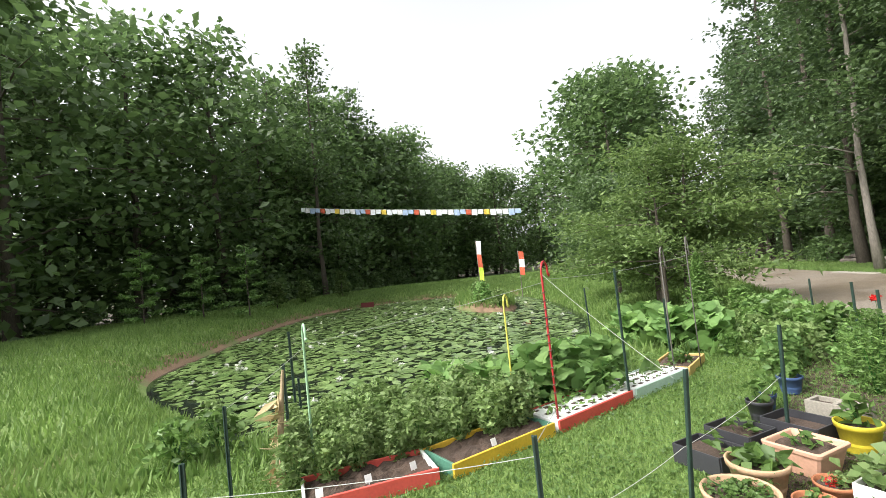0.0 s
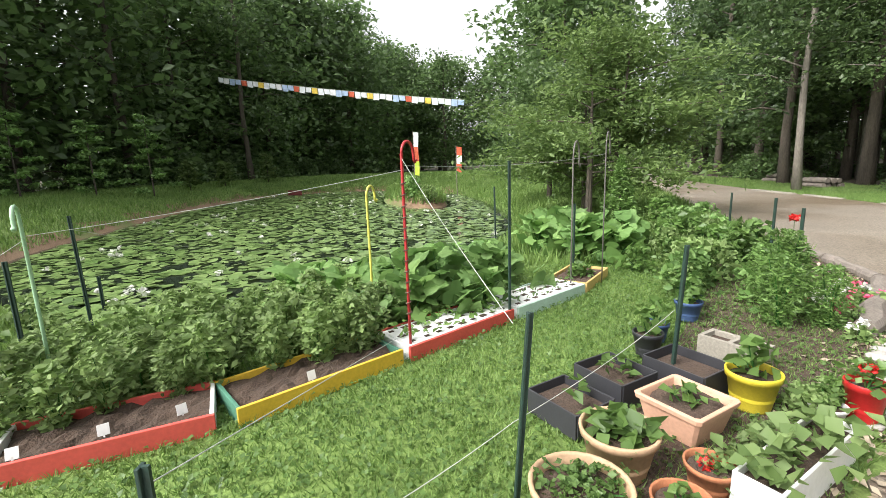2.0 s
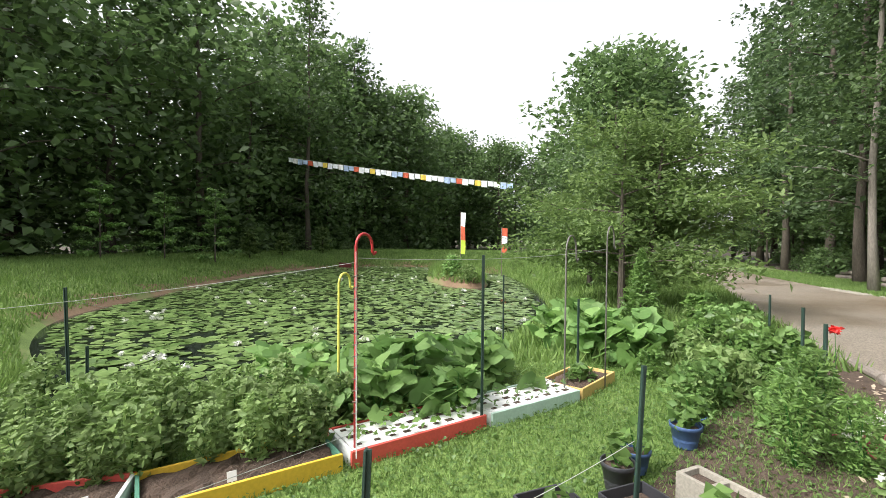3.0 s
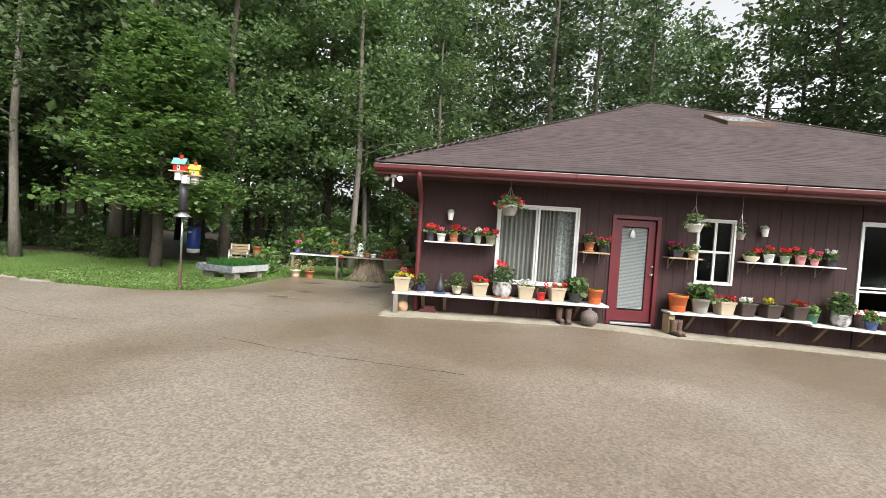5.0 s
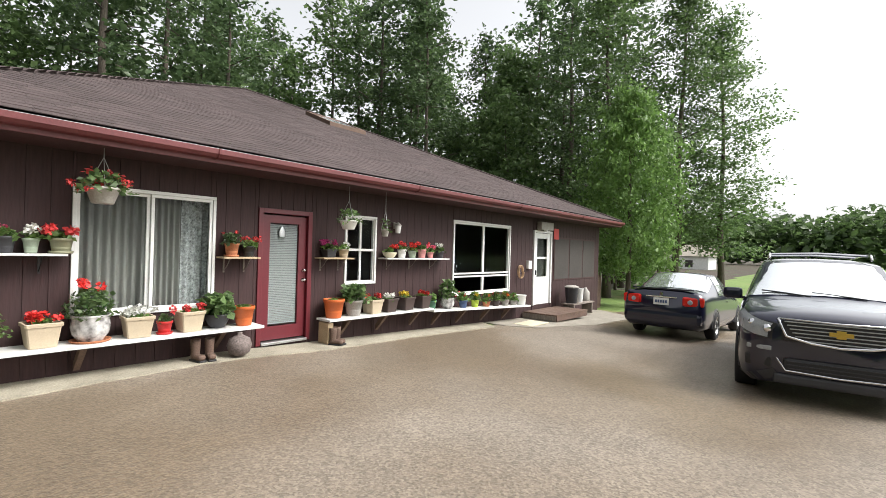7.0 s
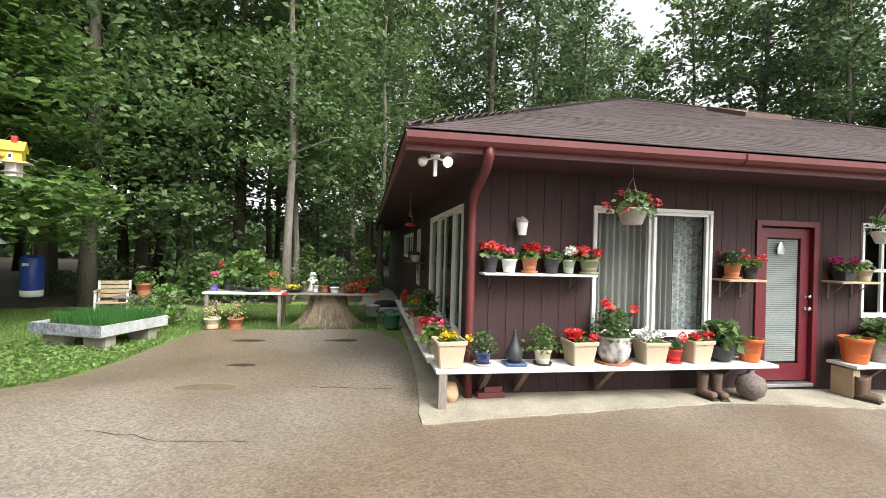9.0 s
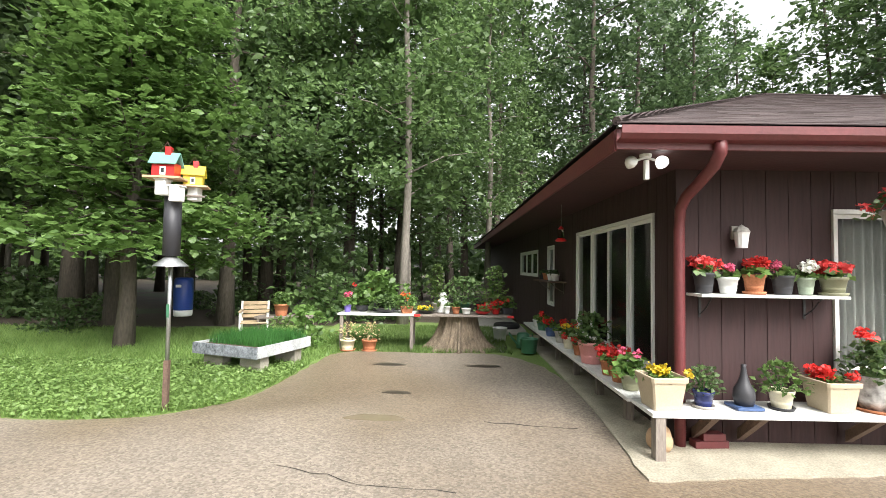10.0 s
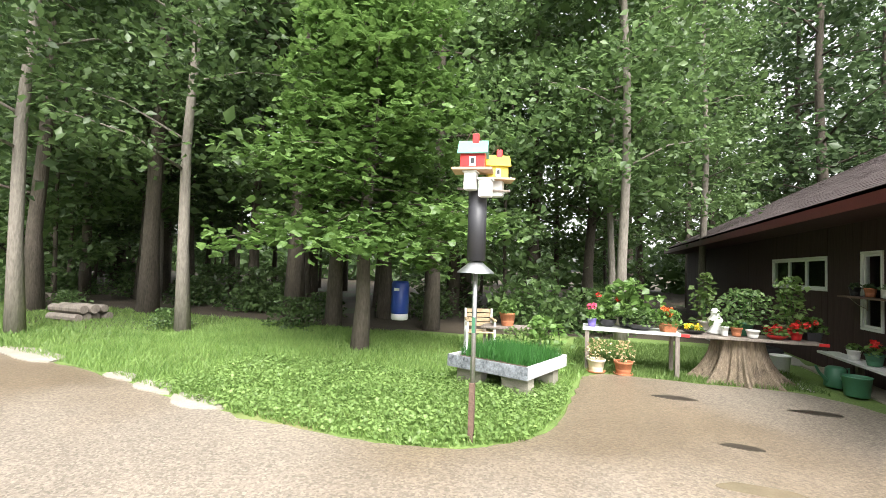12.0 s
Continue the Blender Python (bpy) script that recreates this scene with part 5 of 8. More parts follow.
# bare border soil and its log edging
rng_s = np.random.default_rng(51)
SOIL_LOOP = [(0.15, -9.95), (-0.55, -8.85), (-1.2, -8.15), (-1.95, -7.3), (-2.95, -6.4), (-4.1, -5.95), (-6.4, -5.25), (-8.6, -4.55), (-9.0, -5.3), (-6.4, -6.7), (-4.3, -7.3), (-2.9, -8.3), (-1.7, -9.3), (-0.6, -10.3)]
tagged(part("border_soil", sheet(ragged(SOIL_LOOP, 8, 0.025, 6), 0.02, 0.1), M_SOIL), "brown garden border soil with wood chips", "soil", kind="structure")
chips = []
for i in range(700):
    t = rng_s.uniform(0, 1)
    k = rng_s.integers(0, 5)
    p0, p1 = SOIL_LOOP[k], SOIL_LOOP[k + 1]
    chips.append((p0[0] + (p1[0] - p0[0]) * t + rng_s.normal() * 0.16, p0[1] + (p1[1] - p0[1]) * t + rng_s.normal() * 0.16, 0.03))
M_CHIP = leafy("wood_chips", (0.22, 0.16, 0.10), (0.50, 0.42, 0.32), 0.9, 0.0)
tagged(part("wood_chips", leaf_mesh("wood_chips", np.array(chips), 0.035, rng_s, 0.85, 1.6, 0.05), M_CHIP), "pale wood chips along the drive's edge", "wood chips", kind="stuff")


def log(a, b, r, label):
    d = np.array(b) - np.array(a)
    n = 9
    pts = [(a[0] + d[0] * i / n + rng_s.normal() * 0.012, a[1] + d[1] * i / n + rng_s.normal() * 0.012, r * 0.8) for i in range(n + 1)]
    ob = part("edging_log", tube(pts, [r * rng_s.uniform(0.88, 1.1) for i in range(n + 1)], 10), M_GREYWOOD)
    return tagged(ob, label, "log", "edging logs")


log((-1.72, -7.72), (-2.95, -6.32), 0.085, "weathered grey log edging the border")
log((-3.05, -6.24), (-4.1, -5.88), 0.07, "weathered grey log edging the border")
log((-4.2, -5.84), (-6.3, -5.22), 0.06, "weathered grey log edging the border")
log((-6.0, -6.75), (-7.9, -6.0), 0.08, "low timber edging in the back border")


def stones(loop_pts, n, size, label, seed):
    rng = random.Random(seed)
    for i in range(n):
        t = i / n * (len(loop_pts) - 1)
        k = int(t)
        p0, p1 = loop_pts[k], loop_pts[k + 1]
        x, y = p0[0] + (p1[0] - p0[0]) * (t - k), p0[1] + (p1[1] - p0[1]) * (t - k)
        bm = bmesh.new()
        bmesh.ops.create_icosphere(bm, subdivisions=2, radius=1.0)
        for v in bm.verts:
            v.co *= 1 + 0.22 * noise.noise(v.co * 1.7 + Vector((i * 3.1, seed, 0)))
        s = size * rng.uniform(0.6, 1.3)
        ob = part("edging_stone", bm, C["grey"])
        ob.matrix_basis = pose(x + rng.uniform(-0.05, 0.05), y + rng.uniform(-0.05, 0.05), s * 0.25, 0, 0, rng.uniform(0, 360)) @ Matrix.Diagonal((s, s * 0.7, s * 0.45, 1))
        tagged(ob, label, "stone", "edging stones")


stones([(-0.55, -8.8), (-1.65, -7.6)], 9, 0.08, "rough grey stone beside the drive", 4)


# ---- stakes, hooks and cords ----
def stake(x, y, h, label="dark green metal garden post", mat=None, r=0.013, lean=(0, 0)):
    z = height_at(x, y)
    root = thing("garden_post", pose(x, y, z), label, "garden post", "garden posts")
    bm = bmesh.new()
    box(bm, 0, 0, h / 2 - 0.1, r * 2.2, r * 0.7, h + 0.2, 0.002)
    box(bm, 0, r * 0.8, h / 2 - 0.1, r * 0.7, r * 1.4, h + 0.2)
    bmesh.ops.transform(bm, matrix=Matrix.Shear('XY', 4, (lean[0], lean[1])), verts=bm.verts)
    part("post", bm, mat or M_DARKGREEN, root)
    return root


for x, y, h, lean in ((0.64, -11.73, 0.87, (0, 0)), (-0.11, -10.81, 0.92, (0.06, 0.05)), (-2.43, -10.40, 1.46, (0, 0)), (-1.18, -9.57, 0.92, (0.03, 0.03)), (-3.24, -7.35, 0.97, (0, 0)), (-2.45, -7.71, 0.95, (0, 0)),
                      (-5.43, -6.33, 0.85, (0, 0)), (-1.33, -13.74, 0.95, (0, 0)), (-2.45, -14.14, 1.25, (0.03, 0)), (-2.69, -14.19, 0.75, (0, 0)), (-0.79, -14.00, 0.75, (0, 0)), (0.46, -13.49, 0.8, (0, 0)), (-5.24, -10.09, 1.1, (-0.1, 0)), (-4.09, -9.27, 0.9, (0, 0))):
    stake(x, y, h, lean=lean)


def hook(x, y, h, reach, ang, mat, label, r=0.009, name="shepherd_hook"):
    z = height_at(x, y)
    root = thing(name, pose(x, y, z, 0, 0, ang), label, "shepherd hook")
    pts = [(0, 0, -0.1), (0, 0, h * 0.5), (0, 0, h - reach * 0.55)]
    for k in range(1, 10):
        a = math.pi * k / 9
        pts.append((reach * 0.5 * (1 - math.cos(a)), 0, h - reach * 0.55 + math.sin(a) * reach * 0.55))
    pts += [(reach * 1.02, 0, h - reach * 0.8), (reach * 1.12, 0, h - reach * 0.92), (reach * 1.25, 0, h - reach * 0.82)]
    part("rod", tube(pts, r, 8), mat, root, smooth=True)
    return root


M_HOOKRED = plain("red_enamel", (0.42, 0.03, 0.035), 0.4)
M_HOOKYEL = plain("yellow_enamel", (0.62, 0.60, 0.12), 0.4)
M_HOOKGRN = plain("pale_green_enamel", (0.35, 0.55, 0.35), 0.4)
M_HOOKGRY = plain("grey_iron", (0.13, 0.12, 0.11), 0.5)
rh = hook(-1.75, -11.28, 1.62, 0.16, 150, M_HOOKRED, "tall red shepherd hook wound with cord", 0.011)
bm = bmesh.new()
rng = random.Random(7)
for i in range(13):
    z = 0.35 + i * 0.08
    tube([(0.018 * math.cos(a), 0.018 * math.sin(a), z + 0.004 * a) for a in np.linspace(0, 6.3, 9)], 0.005, 5, bm)
part("cord", bm, M_BROWNWOOD, rh, "brown cord wound round the rod")
hook(-2.49, -11.64, 1.28, 0.16, 160, M_HOOKYEL, "yellow shepherd hook among the tomatoes", 0.011)
hook(-3.24, -9.57, 1.64, 0.30, 150, M_HOOKGRY, "grey iron shepherd hook", 0.009)
hook(-3.63, -9.07, 1.75, 0.28, 150, M_HOOKGRY, "grey iron shepherd hook", 0.008)
hook(-1.19, -13.47, 1.30, 0.14, 30, M_HOOKGRN, "pale green shepherd hook by the tomatoes", 0.011)
M_CORD = plain("white_cord", (0.42, 0.44, 0.40), 0.8)


def cord(a, b, sag, label="slack white garden cord"):
    pts = [(a[0] + (b[0] - a[0]) * t, a[1] + (b[1] - a[1]) * t, a[2] + (b[2] - a[2]) * t - sag * 4 * t * (1 - t)) for t in np.linspace(0, 1, 13)]
    return tagged(part("fence_line", tube(pts, 0.0018, 5), M_CORD), label, "fence line", "garden fence lines")


cord((-1.19, -13.47, 1.12), (-1.75, -11.28, 1.42), 0.02)
cord((-1.75, -11.28, 1.45), (-3.63, -9.07, 1.5), 0.05)
cord((-1.75, -11.28, 1.5), (-0.11, -10.81, 0.86), 0.02)
cord((0.46, -13.49, 0.62), (0.64, -11.73, 0.78), 0.02)
cord((0.64, -11.73, 0.82), (-1.75, -11.28, 0.22), 0.0)
cord((0.64, -11.73, 0.45), (-0.11, -10.81, 0.45), 0.03)
cord((-0.11, -10.81, 0.45), (-1.18, -9.57, 0.5), 0.03)
cord((-1.19, -13.47, 1.1), (-0.79, -14.00, 0.72), 0.02)
cord((-2.45, -14.14, 1.0), (-4.92, -13.45, 0.3), 0.05)

# ---- the nursery of pots beside the drive ----
def G(x, y, z=0.022):
    return pose(x, y, z, 0, 0, (x * 137) % 360)


gp = "pots beside the drive"
potted(G(-0.01, -10.57), "round", 0.194, 0.221, "tan", "wide tan pot of low green groundcover", (0.20, 0.05, 420, 0.025), group=gp)
potted(G(-0.36, -10.27), "round", 0.176, 0.221, "tan", "wide tan pot of broad light leaves", (0.17, 0.10, 60, 0.085), group=gp)
potted(pose(-0.66, -9.78, 0.022, 0, 0, 28), "square", 0.185, 0.184, "peach", "square peach plastic planter of dark soil", (0.12, 0.08, 22, 0.06), group=gp)
potted(G(-0.83, -9.29), "round", 0.141, 0.221, "yellow", "yellow plastic pot with a young leafy plant", (0.12, 0.22, 40, 0.08), group=gp)
potted(G(-0.64, -8.81), "round", 0.097, 0.221, "red", "red plastic pot with small red flowers", (0.14, 0.14, 70, 0.045), ("red", 3, 0.08, 0.10, 0.02), group=gp)
potted(G(-0.19, -9.94), "round", 0.106, 0.138, "terracotta", "terracotta pot with fallen red petals", (0.06, 0.04, 20, 0.03), ("red", 3, 0.05, 0.0, 0.025), group=gp)
potted(G(0.01, -10.18), "round", 0.114, 0.147, "terracotta", "terracotta pot with a small seedling", (0.07, 0.07, 26, 0.035), group=gp)
potted(G(0.19, -10.43), "round", 0.114, 0.138, "terracotta", "terracotta pot of gravelly soil", (0.08, 0.08, 36, 0.04), group=gp)
potted(G(0.21, -10.03), "round", 0.079, 0.156, "cream", "cream striped pot with trailing leaves", (0.12, 0.10, 70, 0.045), group=gp)
potted(G(-0.63, -9.02), "round", 0.088, 0.110, "white", "small white pot with green leaves", (0.10, 0.10, 60, 0.04), group=gp)
potted(G(-1.56, -9.54), "round", 0.106, 0.184, "charcoal", "charcoal plastic nursery pot of soil", (0.10, 0.22, 26, 0.07), group=gp)
potted(G(-1.81, -9.35), "round", 0.097, 0.156, "navy", "blue plastic nursery pot with a seedling", (0.14, 0.22, 40, 0.06), group=gp)
potted(G(-2.24, -8.84), "round", 0.114, 0.175, "navy", "blue plastic nursery pot beside the border", (0.12, 0.16, 40, 0.07), group=gp)
potted(G(-2.53, -8.65), "round", 0.097, 0.138, "navy", "small blue plastic pot beside the border", (0.12, 0.16, 40, 0.07), group=gp)


def tray(x, y, ang, w, d, h, label, plants):
    root = thing("nursery_tray", pose(x, y, 0.022, 0, 0, ang), label, "nursery tray", "black nursery trays")
    bm = bmesh.new()
    for cx, cy, sx, sy in ((0, d / 2, w, 0.012), (0, -d / 2, w, 0.012), (w / 2, 0, 0.012, d - 0.012), (-w / 2, 0, 0.012, d - 0.012)):
        box(bm, cx, cy, h / 2, sx, sy, h, 0.003)
    box(bm, 0, 0, 0.006, w - 0.02, d - 0.02, 0.012)
    part("tub", bm, C["charcoal"], root)
    part("soil", boxm(0, 0, h * 0.35, w - 0.02, d - 0.02, h * 0.6, 0.01), M_SOIL, root)
    if plants:
        rng = np.random.default_rng(int(abs(x) * 100))
        tagged(part("seedlings", leaf_mesh("seedlings", dome(rng, plants, w * 0.4, 0.16, h * 0.7), 0.055, rng, 0.5), M_LEAF_BRIGHT, root), kind="stuff")


tray(-0.82, -10.35, 30, 0.36, 0.30, 0.14, "black tray of soil and dry stems", 10)
tray(-1.07, -9.99, 28, 0.36, 0.32, 0.16, "dark tray with a few seedlings", 30)
tray(-1.11, -9.51, 28, 0.40, 0.32, 0.17, "empty black nursery tray", 0)

wp = thing("window_box", pose(-0.20, -9.54, 0.022, 0, 0, 120), "long white plastic planter with trailing leaves", "planter")
bm = bmesh.new()
for cx, cy, sx, sy in ((0, 0.085, 0.78, 0.014), (0, -0.085, 0.78, 0.014), (0.383, 0, 0.014, 0.156), (-0.383, 0, 0.014, 0.156)):
    box(bm, cx, cy, 0.09, sx, sy, 0.18, 0.004)
part("trough", bm, M_WHITE, wp)
part("soil", boxm(0, 0, 0.075, 0.75, 0.155, 0.13), M_SOIL, wp)
rng = np.random.default_rng(77)
part("foliage", leaf_mesh("foliage", np.column_stack([rng.uniform(-0.38, 0.38, 130), rng.normal(size=130) * 0.08, 0.16 + rng.uniform(0, 0.12, 130)]), 0.065, rng, 0.6, 1.2), M_TOMATO, wp)

cb = thing("cinder_block", pose(-1.33, -9.05, 0.022, 0, 0, 30), "pale hollow concrete block filled with soil", "concrete block")
bm = bmesh.new()
for cx, cy, sx, sy in ((0, 0.085, 0.40, 0.03), (0, -0.085, 0.40, 0.03), (0.185, 0, 0.03, 0.14), (-0.185, 0, 0.03, 0.14), (0, 0, 0.03, 0.14)):
    box(bm, cx, cy, 0.095, sx, sy, 0.19, 0.003)
part("block", bm, M_CONCRETE, cb)
part("soil", boxm(0, 0, 0.08, 0.34, 0.13, 0.15), M_SOIL, cb)

# a red poppy on a thin stem by the drive
pp = thing("poppy", pose(-3.77, -6.67, 0.01), "single red poppy on a thin stem", "flower")
part("stem", tube([(0, 0, 0), (0.02, 0.0, 0.35), (0.0, 0.0, 0.64)], 0.003, 5), M_GRASSDEEP, pp)
rng = np.random.default_rng(5)
part("blossom", leaf_mesh("blossom", rng.normal(size=(24, 3)) * 0.022 + np.array([0, 0, 0.66]), 0.05, rng, 0.4), PETAL["red"], pp)

# dry corn stalk bundle tied to a stake
cs_ = thing("corn_stalk", pose(-0.94, -13.66, 0), "dry straw-coloured corn stalk tied to a stake", "corn stalk")
part("stalk", tube([(0.02, 0, -0.02), (-0.02, 0.03, 0.5), (-0.08, 0.06, 0.95)], [0.03, 0.025, 0.012], 8), M_PALEWOOD, cs_)
rng = np.random.default_rng(6)
tagged(part("husks", leaf_mesh("husks", np.column_stack([rng.normal(size=40) * 0.04, rng.normal(size=40) * 0.04, rng.uniform(0.05, 0.7, 40)]), 0.05, rng, 0.1, 4.0), M_DRY, cs_), kind="stuff")

# ---- prayer flags over the pond's far end, and two tall banners ----
FA, FB = Vector((-33.9, -26.0, 8.1)), Vector((-29.9, -8.3, 5.5))
fl_line = thing("flag_line", pose(0, 0, 0), "line of small white, yellow, red and blue prayer flags", "flag line")
pts = [FA.lerp(FB, t) - Vector((0, 0, 0.12 * 4 * t * (1 - t))) for t in np.linspace(0, 1, 41)]
part("cord", tube(pts, 0.012, 5), M_CORD, fl_line)
cloths = [colour("flag_white", (0.72, 0.75, 0.78), 0.9), colour("flag_yellow", (0.66, 0.48, 0.08), 0.9), colour("flag_white_b", (0.70, 0.72, 0.74), 0.9), colour("flag_red", (0.5, 0.10, 0.05), 0.9), colour("flag_blue", (0.35, 0.45, 0.62), 0.9), colour("flag_white_c", (0.74, 0.74, 0.74), 0.9)]
for i in range(40):
    a, b = Vector(pts[i]), Vector(pts[i + 1])
    d = b - a
    v, f = [], []
    for k in range(4):
        q = a + d * (0.04 + 0.9 * k / 3)
        w = 0.03 * math.sin(k * 2.1 + i)
        v += [q, q + Vector((w, -w, -0.34 - 0.05 * ((i * 7) % 3)))]
    for k in range(3):
        f.append((2 * k, 2 * k + 1, 2 * k + 3, 2 * k + 2))
    ob = part("flag", mesh_of("flag", v, f), cloths[(i * 5 + i // 3) % 6], fl_line)
    mod = ob.modifiers.new("thickness", 'SOLIDIFY')
    mod.thickness = 0.006
for (x, y, cols) in ((-28.2, -11.8, ("flag_white", "flag_red", "flag_yellow")), (-26.4, -9.2, ("flag_red", "flag_white", "flag_red"))):
    z = height_at(x, y)
    tall, seg = (4.7, 0.9) if y < -10 else (3.0, 0.5)
    bn = thing("banner", pose(x, y, z, 0, 0, 60), "tall narrow banner in white, red and yellow on a pole", "banner", "pond banners")
    part("pole", tube([(0, 0, -0.1), (0, 0, tall + 0.05)], 0.025, 8), M_GREYWOOD, bn)
    for k, cn in enumerate(cols):
        m_ = {"flag_white": cloths[0], "flag_red": cloths[3], "flag_yellow": C["lime"]}[cn]
        v, f = [], []
        for r_ in range(4):
            zz = tall - (k + r_ / 3) * seg
            sway = 0.05 * math.sin(zz * 3)
            v += [(0.02, sway * 0.3, zz), (0.36, sway, zz - 0.05)]
        for r_ in range(3):
            f.append((2 * r_, 2 * r_ + 1, 2 * r_ + 3, 2 * r_ + 2))
        ob = part("cloth", mesh_of("cloth", v, f), m_, bn)
        mod = ob.modifiers.new("thickness", 'SOLIDIFY')
        mod.thickness = 0.006

# ---- the broad feathery tree by the pond ----
rng = np.random.default_rng(120)
ft = thing("tree", pose(-9.9, -7.0, -0.05), "broad feathery light green tree beside the pond", "tree")
bm = bmesh.new()
limbs = []
for k, (ox, oy) in enumerate(((0.0, 0.0), (0.55, 0.35), (-0.5, 0.1), (0.9, -0.3))):
    top_ = np.array([ox * 1.6, oy * 1.6, 4.4 - 0.5 * k])
    tube([(ox, oy, -0.2), (ox * 1.2, oy * 1.2, 1.6), tuple(top_)], [0.09, 0.06, 0.015], 8, bm)
    for i in range(15):
        z = 0.75 + (top_[2] - 0.75) * (i + rng.uniform(0, 1)) / 15
        a = np.array([ox * (1 + 0.6 * z / 4.5), oy * (1 + 0.6 * z / 4.5), z])
        an = rng.uniform(0, 6.28)
        r_ = 2.6 * math.sin(math.pi * min(0.95, 0.22 + 0.75 * z / 5.0)) * rng.uniform(0.6, 1.1)
        b = a + np.array([math.cos(an) * r_, math.sin(an) * r_, r_ * rng.uniform(-0.05, 0.4)])
        limbs.append((a, b))
        tube([a, (a + b) / 2 + np.array([0, 0, 0.1]), b], [0.02, 0.012, 0.004], 5, bm)
part("trunk", bm, M_BARK, ft)
part("crown", leaf_mesh("crown", crown_points(rng, limbs, 30000, 0.30), 0.055, rng, 0.3, 2.6), M_FEATHER, ft)
bt = thing("tree", pose(-15.0, -6.6, -0.05) , "bright green leafy tree beside the pond", "tree")
limbs = []
bm = tube([(0, 0, -0.2), (0.1, 0, 2.0), (0, 0.1, 4.6)], [0.10, 0.07, 0.015], 8)
for i in range(34):
    z = 0.6 + 4.0 * i / 34
    an = i * 2.4
    r_ = 2.3 * math.sin(math.pi * min(0.95, 0.3 + 0.62 * z / 4.7)) * rng.uniform(0.7, 1.1)
    a = np.array([0.0, 0.0, z])
    b = a + np.array([math.cos(an) * r_, math.sin(an) * r_, 0.25 * r_])
    limbs.append((a, b))
part("trunk", bm, M_BARK, bt)
part("crown", leaf_mesh("crown", crown_points(rng, limbs, 11000, 0.32), 0.085, rng, 0.4, 1.9), M_LEAF, bt)

# young trees on the far bank
sap = []
for i, (x, y, h) in enumerate(((-19.1, -28.9, 4.0), (-20.6, -26.7, 3.6), (-22.6, -25.2, 4.3), (-27.1, -25.6, 1.8), (-30.4, -24.9, 1.7), (-34.4, -23.3, 2.2))):
    rng = np.random.default_rng(130 + i)
    st = thing("sapling", pose(x, y, height_at(x, y) - 0.03), "slender young tree on the far bank", "sapling", "bank saplings")
    part("trunk", tube([(0, 0, -0.1), (0.03, 0, h * 0.5), (0, 0, h)], [0.04, 0.028, 0.008], 6), M_BARK, st)
    limbs = []
    for k in range(16):
        z = 0.35 + (h - 0.4) * k / 16
        an = k * 2.4
        r_ = 0.32 * h * (1 - z / h) ** 0.75 + 0.1
        limbs.append((np.array([0, 0, z]), np.array([math.cos(an) * r_, math.sin(an) * r_, z + 0.1])))
    part("crown", leaf_mesh("crown", crown_points(rng, limbs, 1700, 0.10), 0.11, rng, 0.5, 1.7), M_SQUASH if i < 3 else M_FEATHER, st)
# shrubs on the island
for x, y in ((-21.3, -11.8), (-19.8, -11.8), (-22.9, -12.1), (-19.0, -11.0)):
    put(herb, x, y, 1.6)
bw = thing("garden_bench", pose(-30.9, -20.5, height_at(-30.9, -20.5), 0, 0, 65), "small red-backed bench on the far bank", "bench")
part("seat", boxm(0, 0, 0.45, 1.2, 0.4, 0.05, 0.006), M_BROWNWOOD, bw)
part("backrest", boxm(0, 0.2, 0.75, 1.2, 0.05, 0.35, 0.006), M_TRIM, bw)
for x in (-0.5, 0.5):
    for y in (-0.15, 0.15):
        part("leg", boxm(x, y, 0.2, 0.06, 0.06, 0.5, 0.004), M_BROWNWOOD, bw)


# ---- along the house front: benches, shelves and their flower pots ----
def bench_shelf(place, length, depth, z, label, legs, brackets, top_mat=None):
    root = thing("plant_bench", place, label, "plant bench", "plant benches")
    part("board", boxm(length / 2, 0, z - 0.018, length, depth, 0.036, 0.004), top_mat or M_BOARD, root)
    for x in legs:
        part("leg", boxm(x, -depth / 2 + 0.05, (z - 0.036) / 2 + 0.01, 0.085, 0.085, z - 0.04, 0.005), M_GREYWOOD, root)
    for x in brackets:
        bm = bmesh.new()
        pts = [(0, depth / 2 - 0.02, z - 0.34), (0, depth / 2 - 0.02, z - 0.24), (0, -depth / 2 + 0.16, z - 0.04), (0, -depth / 2 + 0.05, z - 0.04)]
        a = [bm.verts.new((x - 0.03, p[1], p[2])) for p in pts]
        b = [bm.verts.new((x + 0.03, p[1], p[2])) for p in pts]
        bm.faces.new(a)
        bm.faces.new(b[::-1])
        for i in range(4):
            bm.faces.new((a[i], b[i], b[(i + 1) % 4], a[(i + 1) % 4]))
        part("bracket", bm, M_BROWNWOOD, root)
    return root


def wall_shelf(place, length, depth, label, brackets, mat=None):
    root = thing("wall_shelf", place, label, "wall shelf", "flower shelves")
    part("board", boxm(length / 2, -depth / 2, -0.012, length, depth, 0.024, 0.003), mat or M_BOARD, root)
    for x in brackets:
        bm = bmesh.new()
        box(bm, x, -0.006, -0.12, 0.022, 0.010, 0.20)
        box(bm, x, -depth * 0.42, -0.029, 0.022, depth * 0.8, 0.010)
        tube([(x, -0.012, -0.19), (x, -depth * 0.4, -0.13), (x, -depth * 0.75, -0.034)], 0.006, 6, bm)
        part("bracket", bm, M_BLACK if mat is None else M_GREYWOOD, root)
    return root


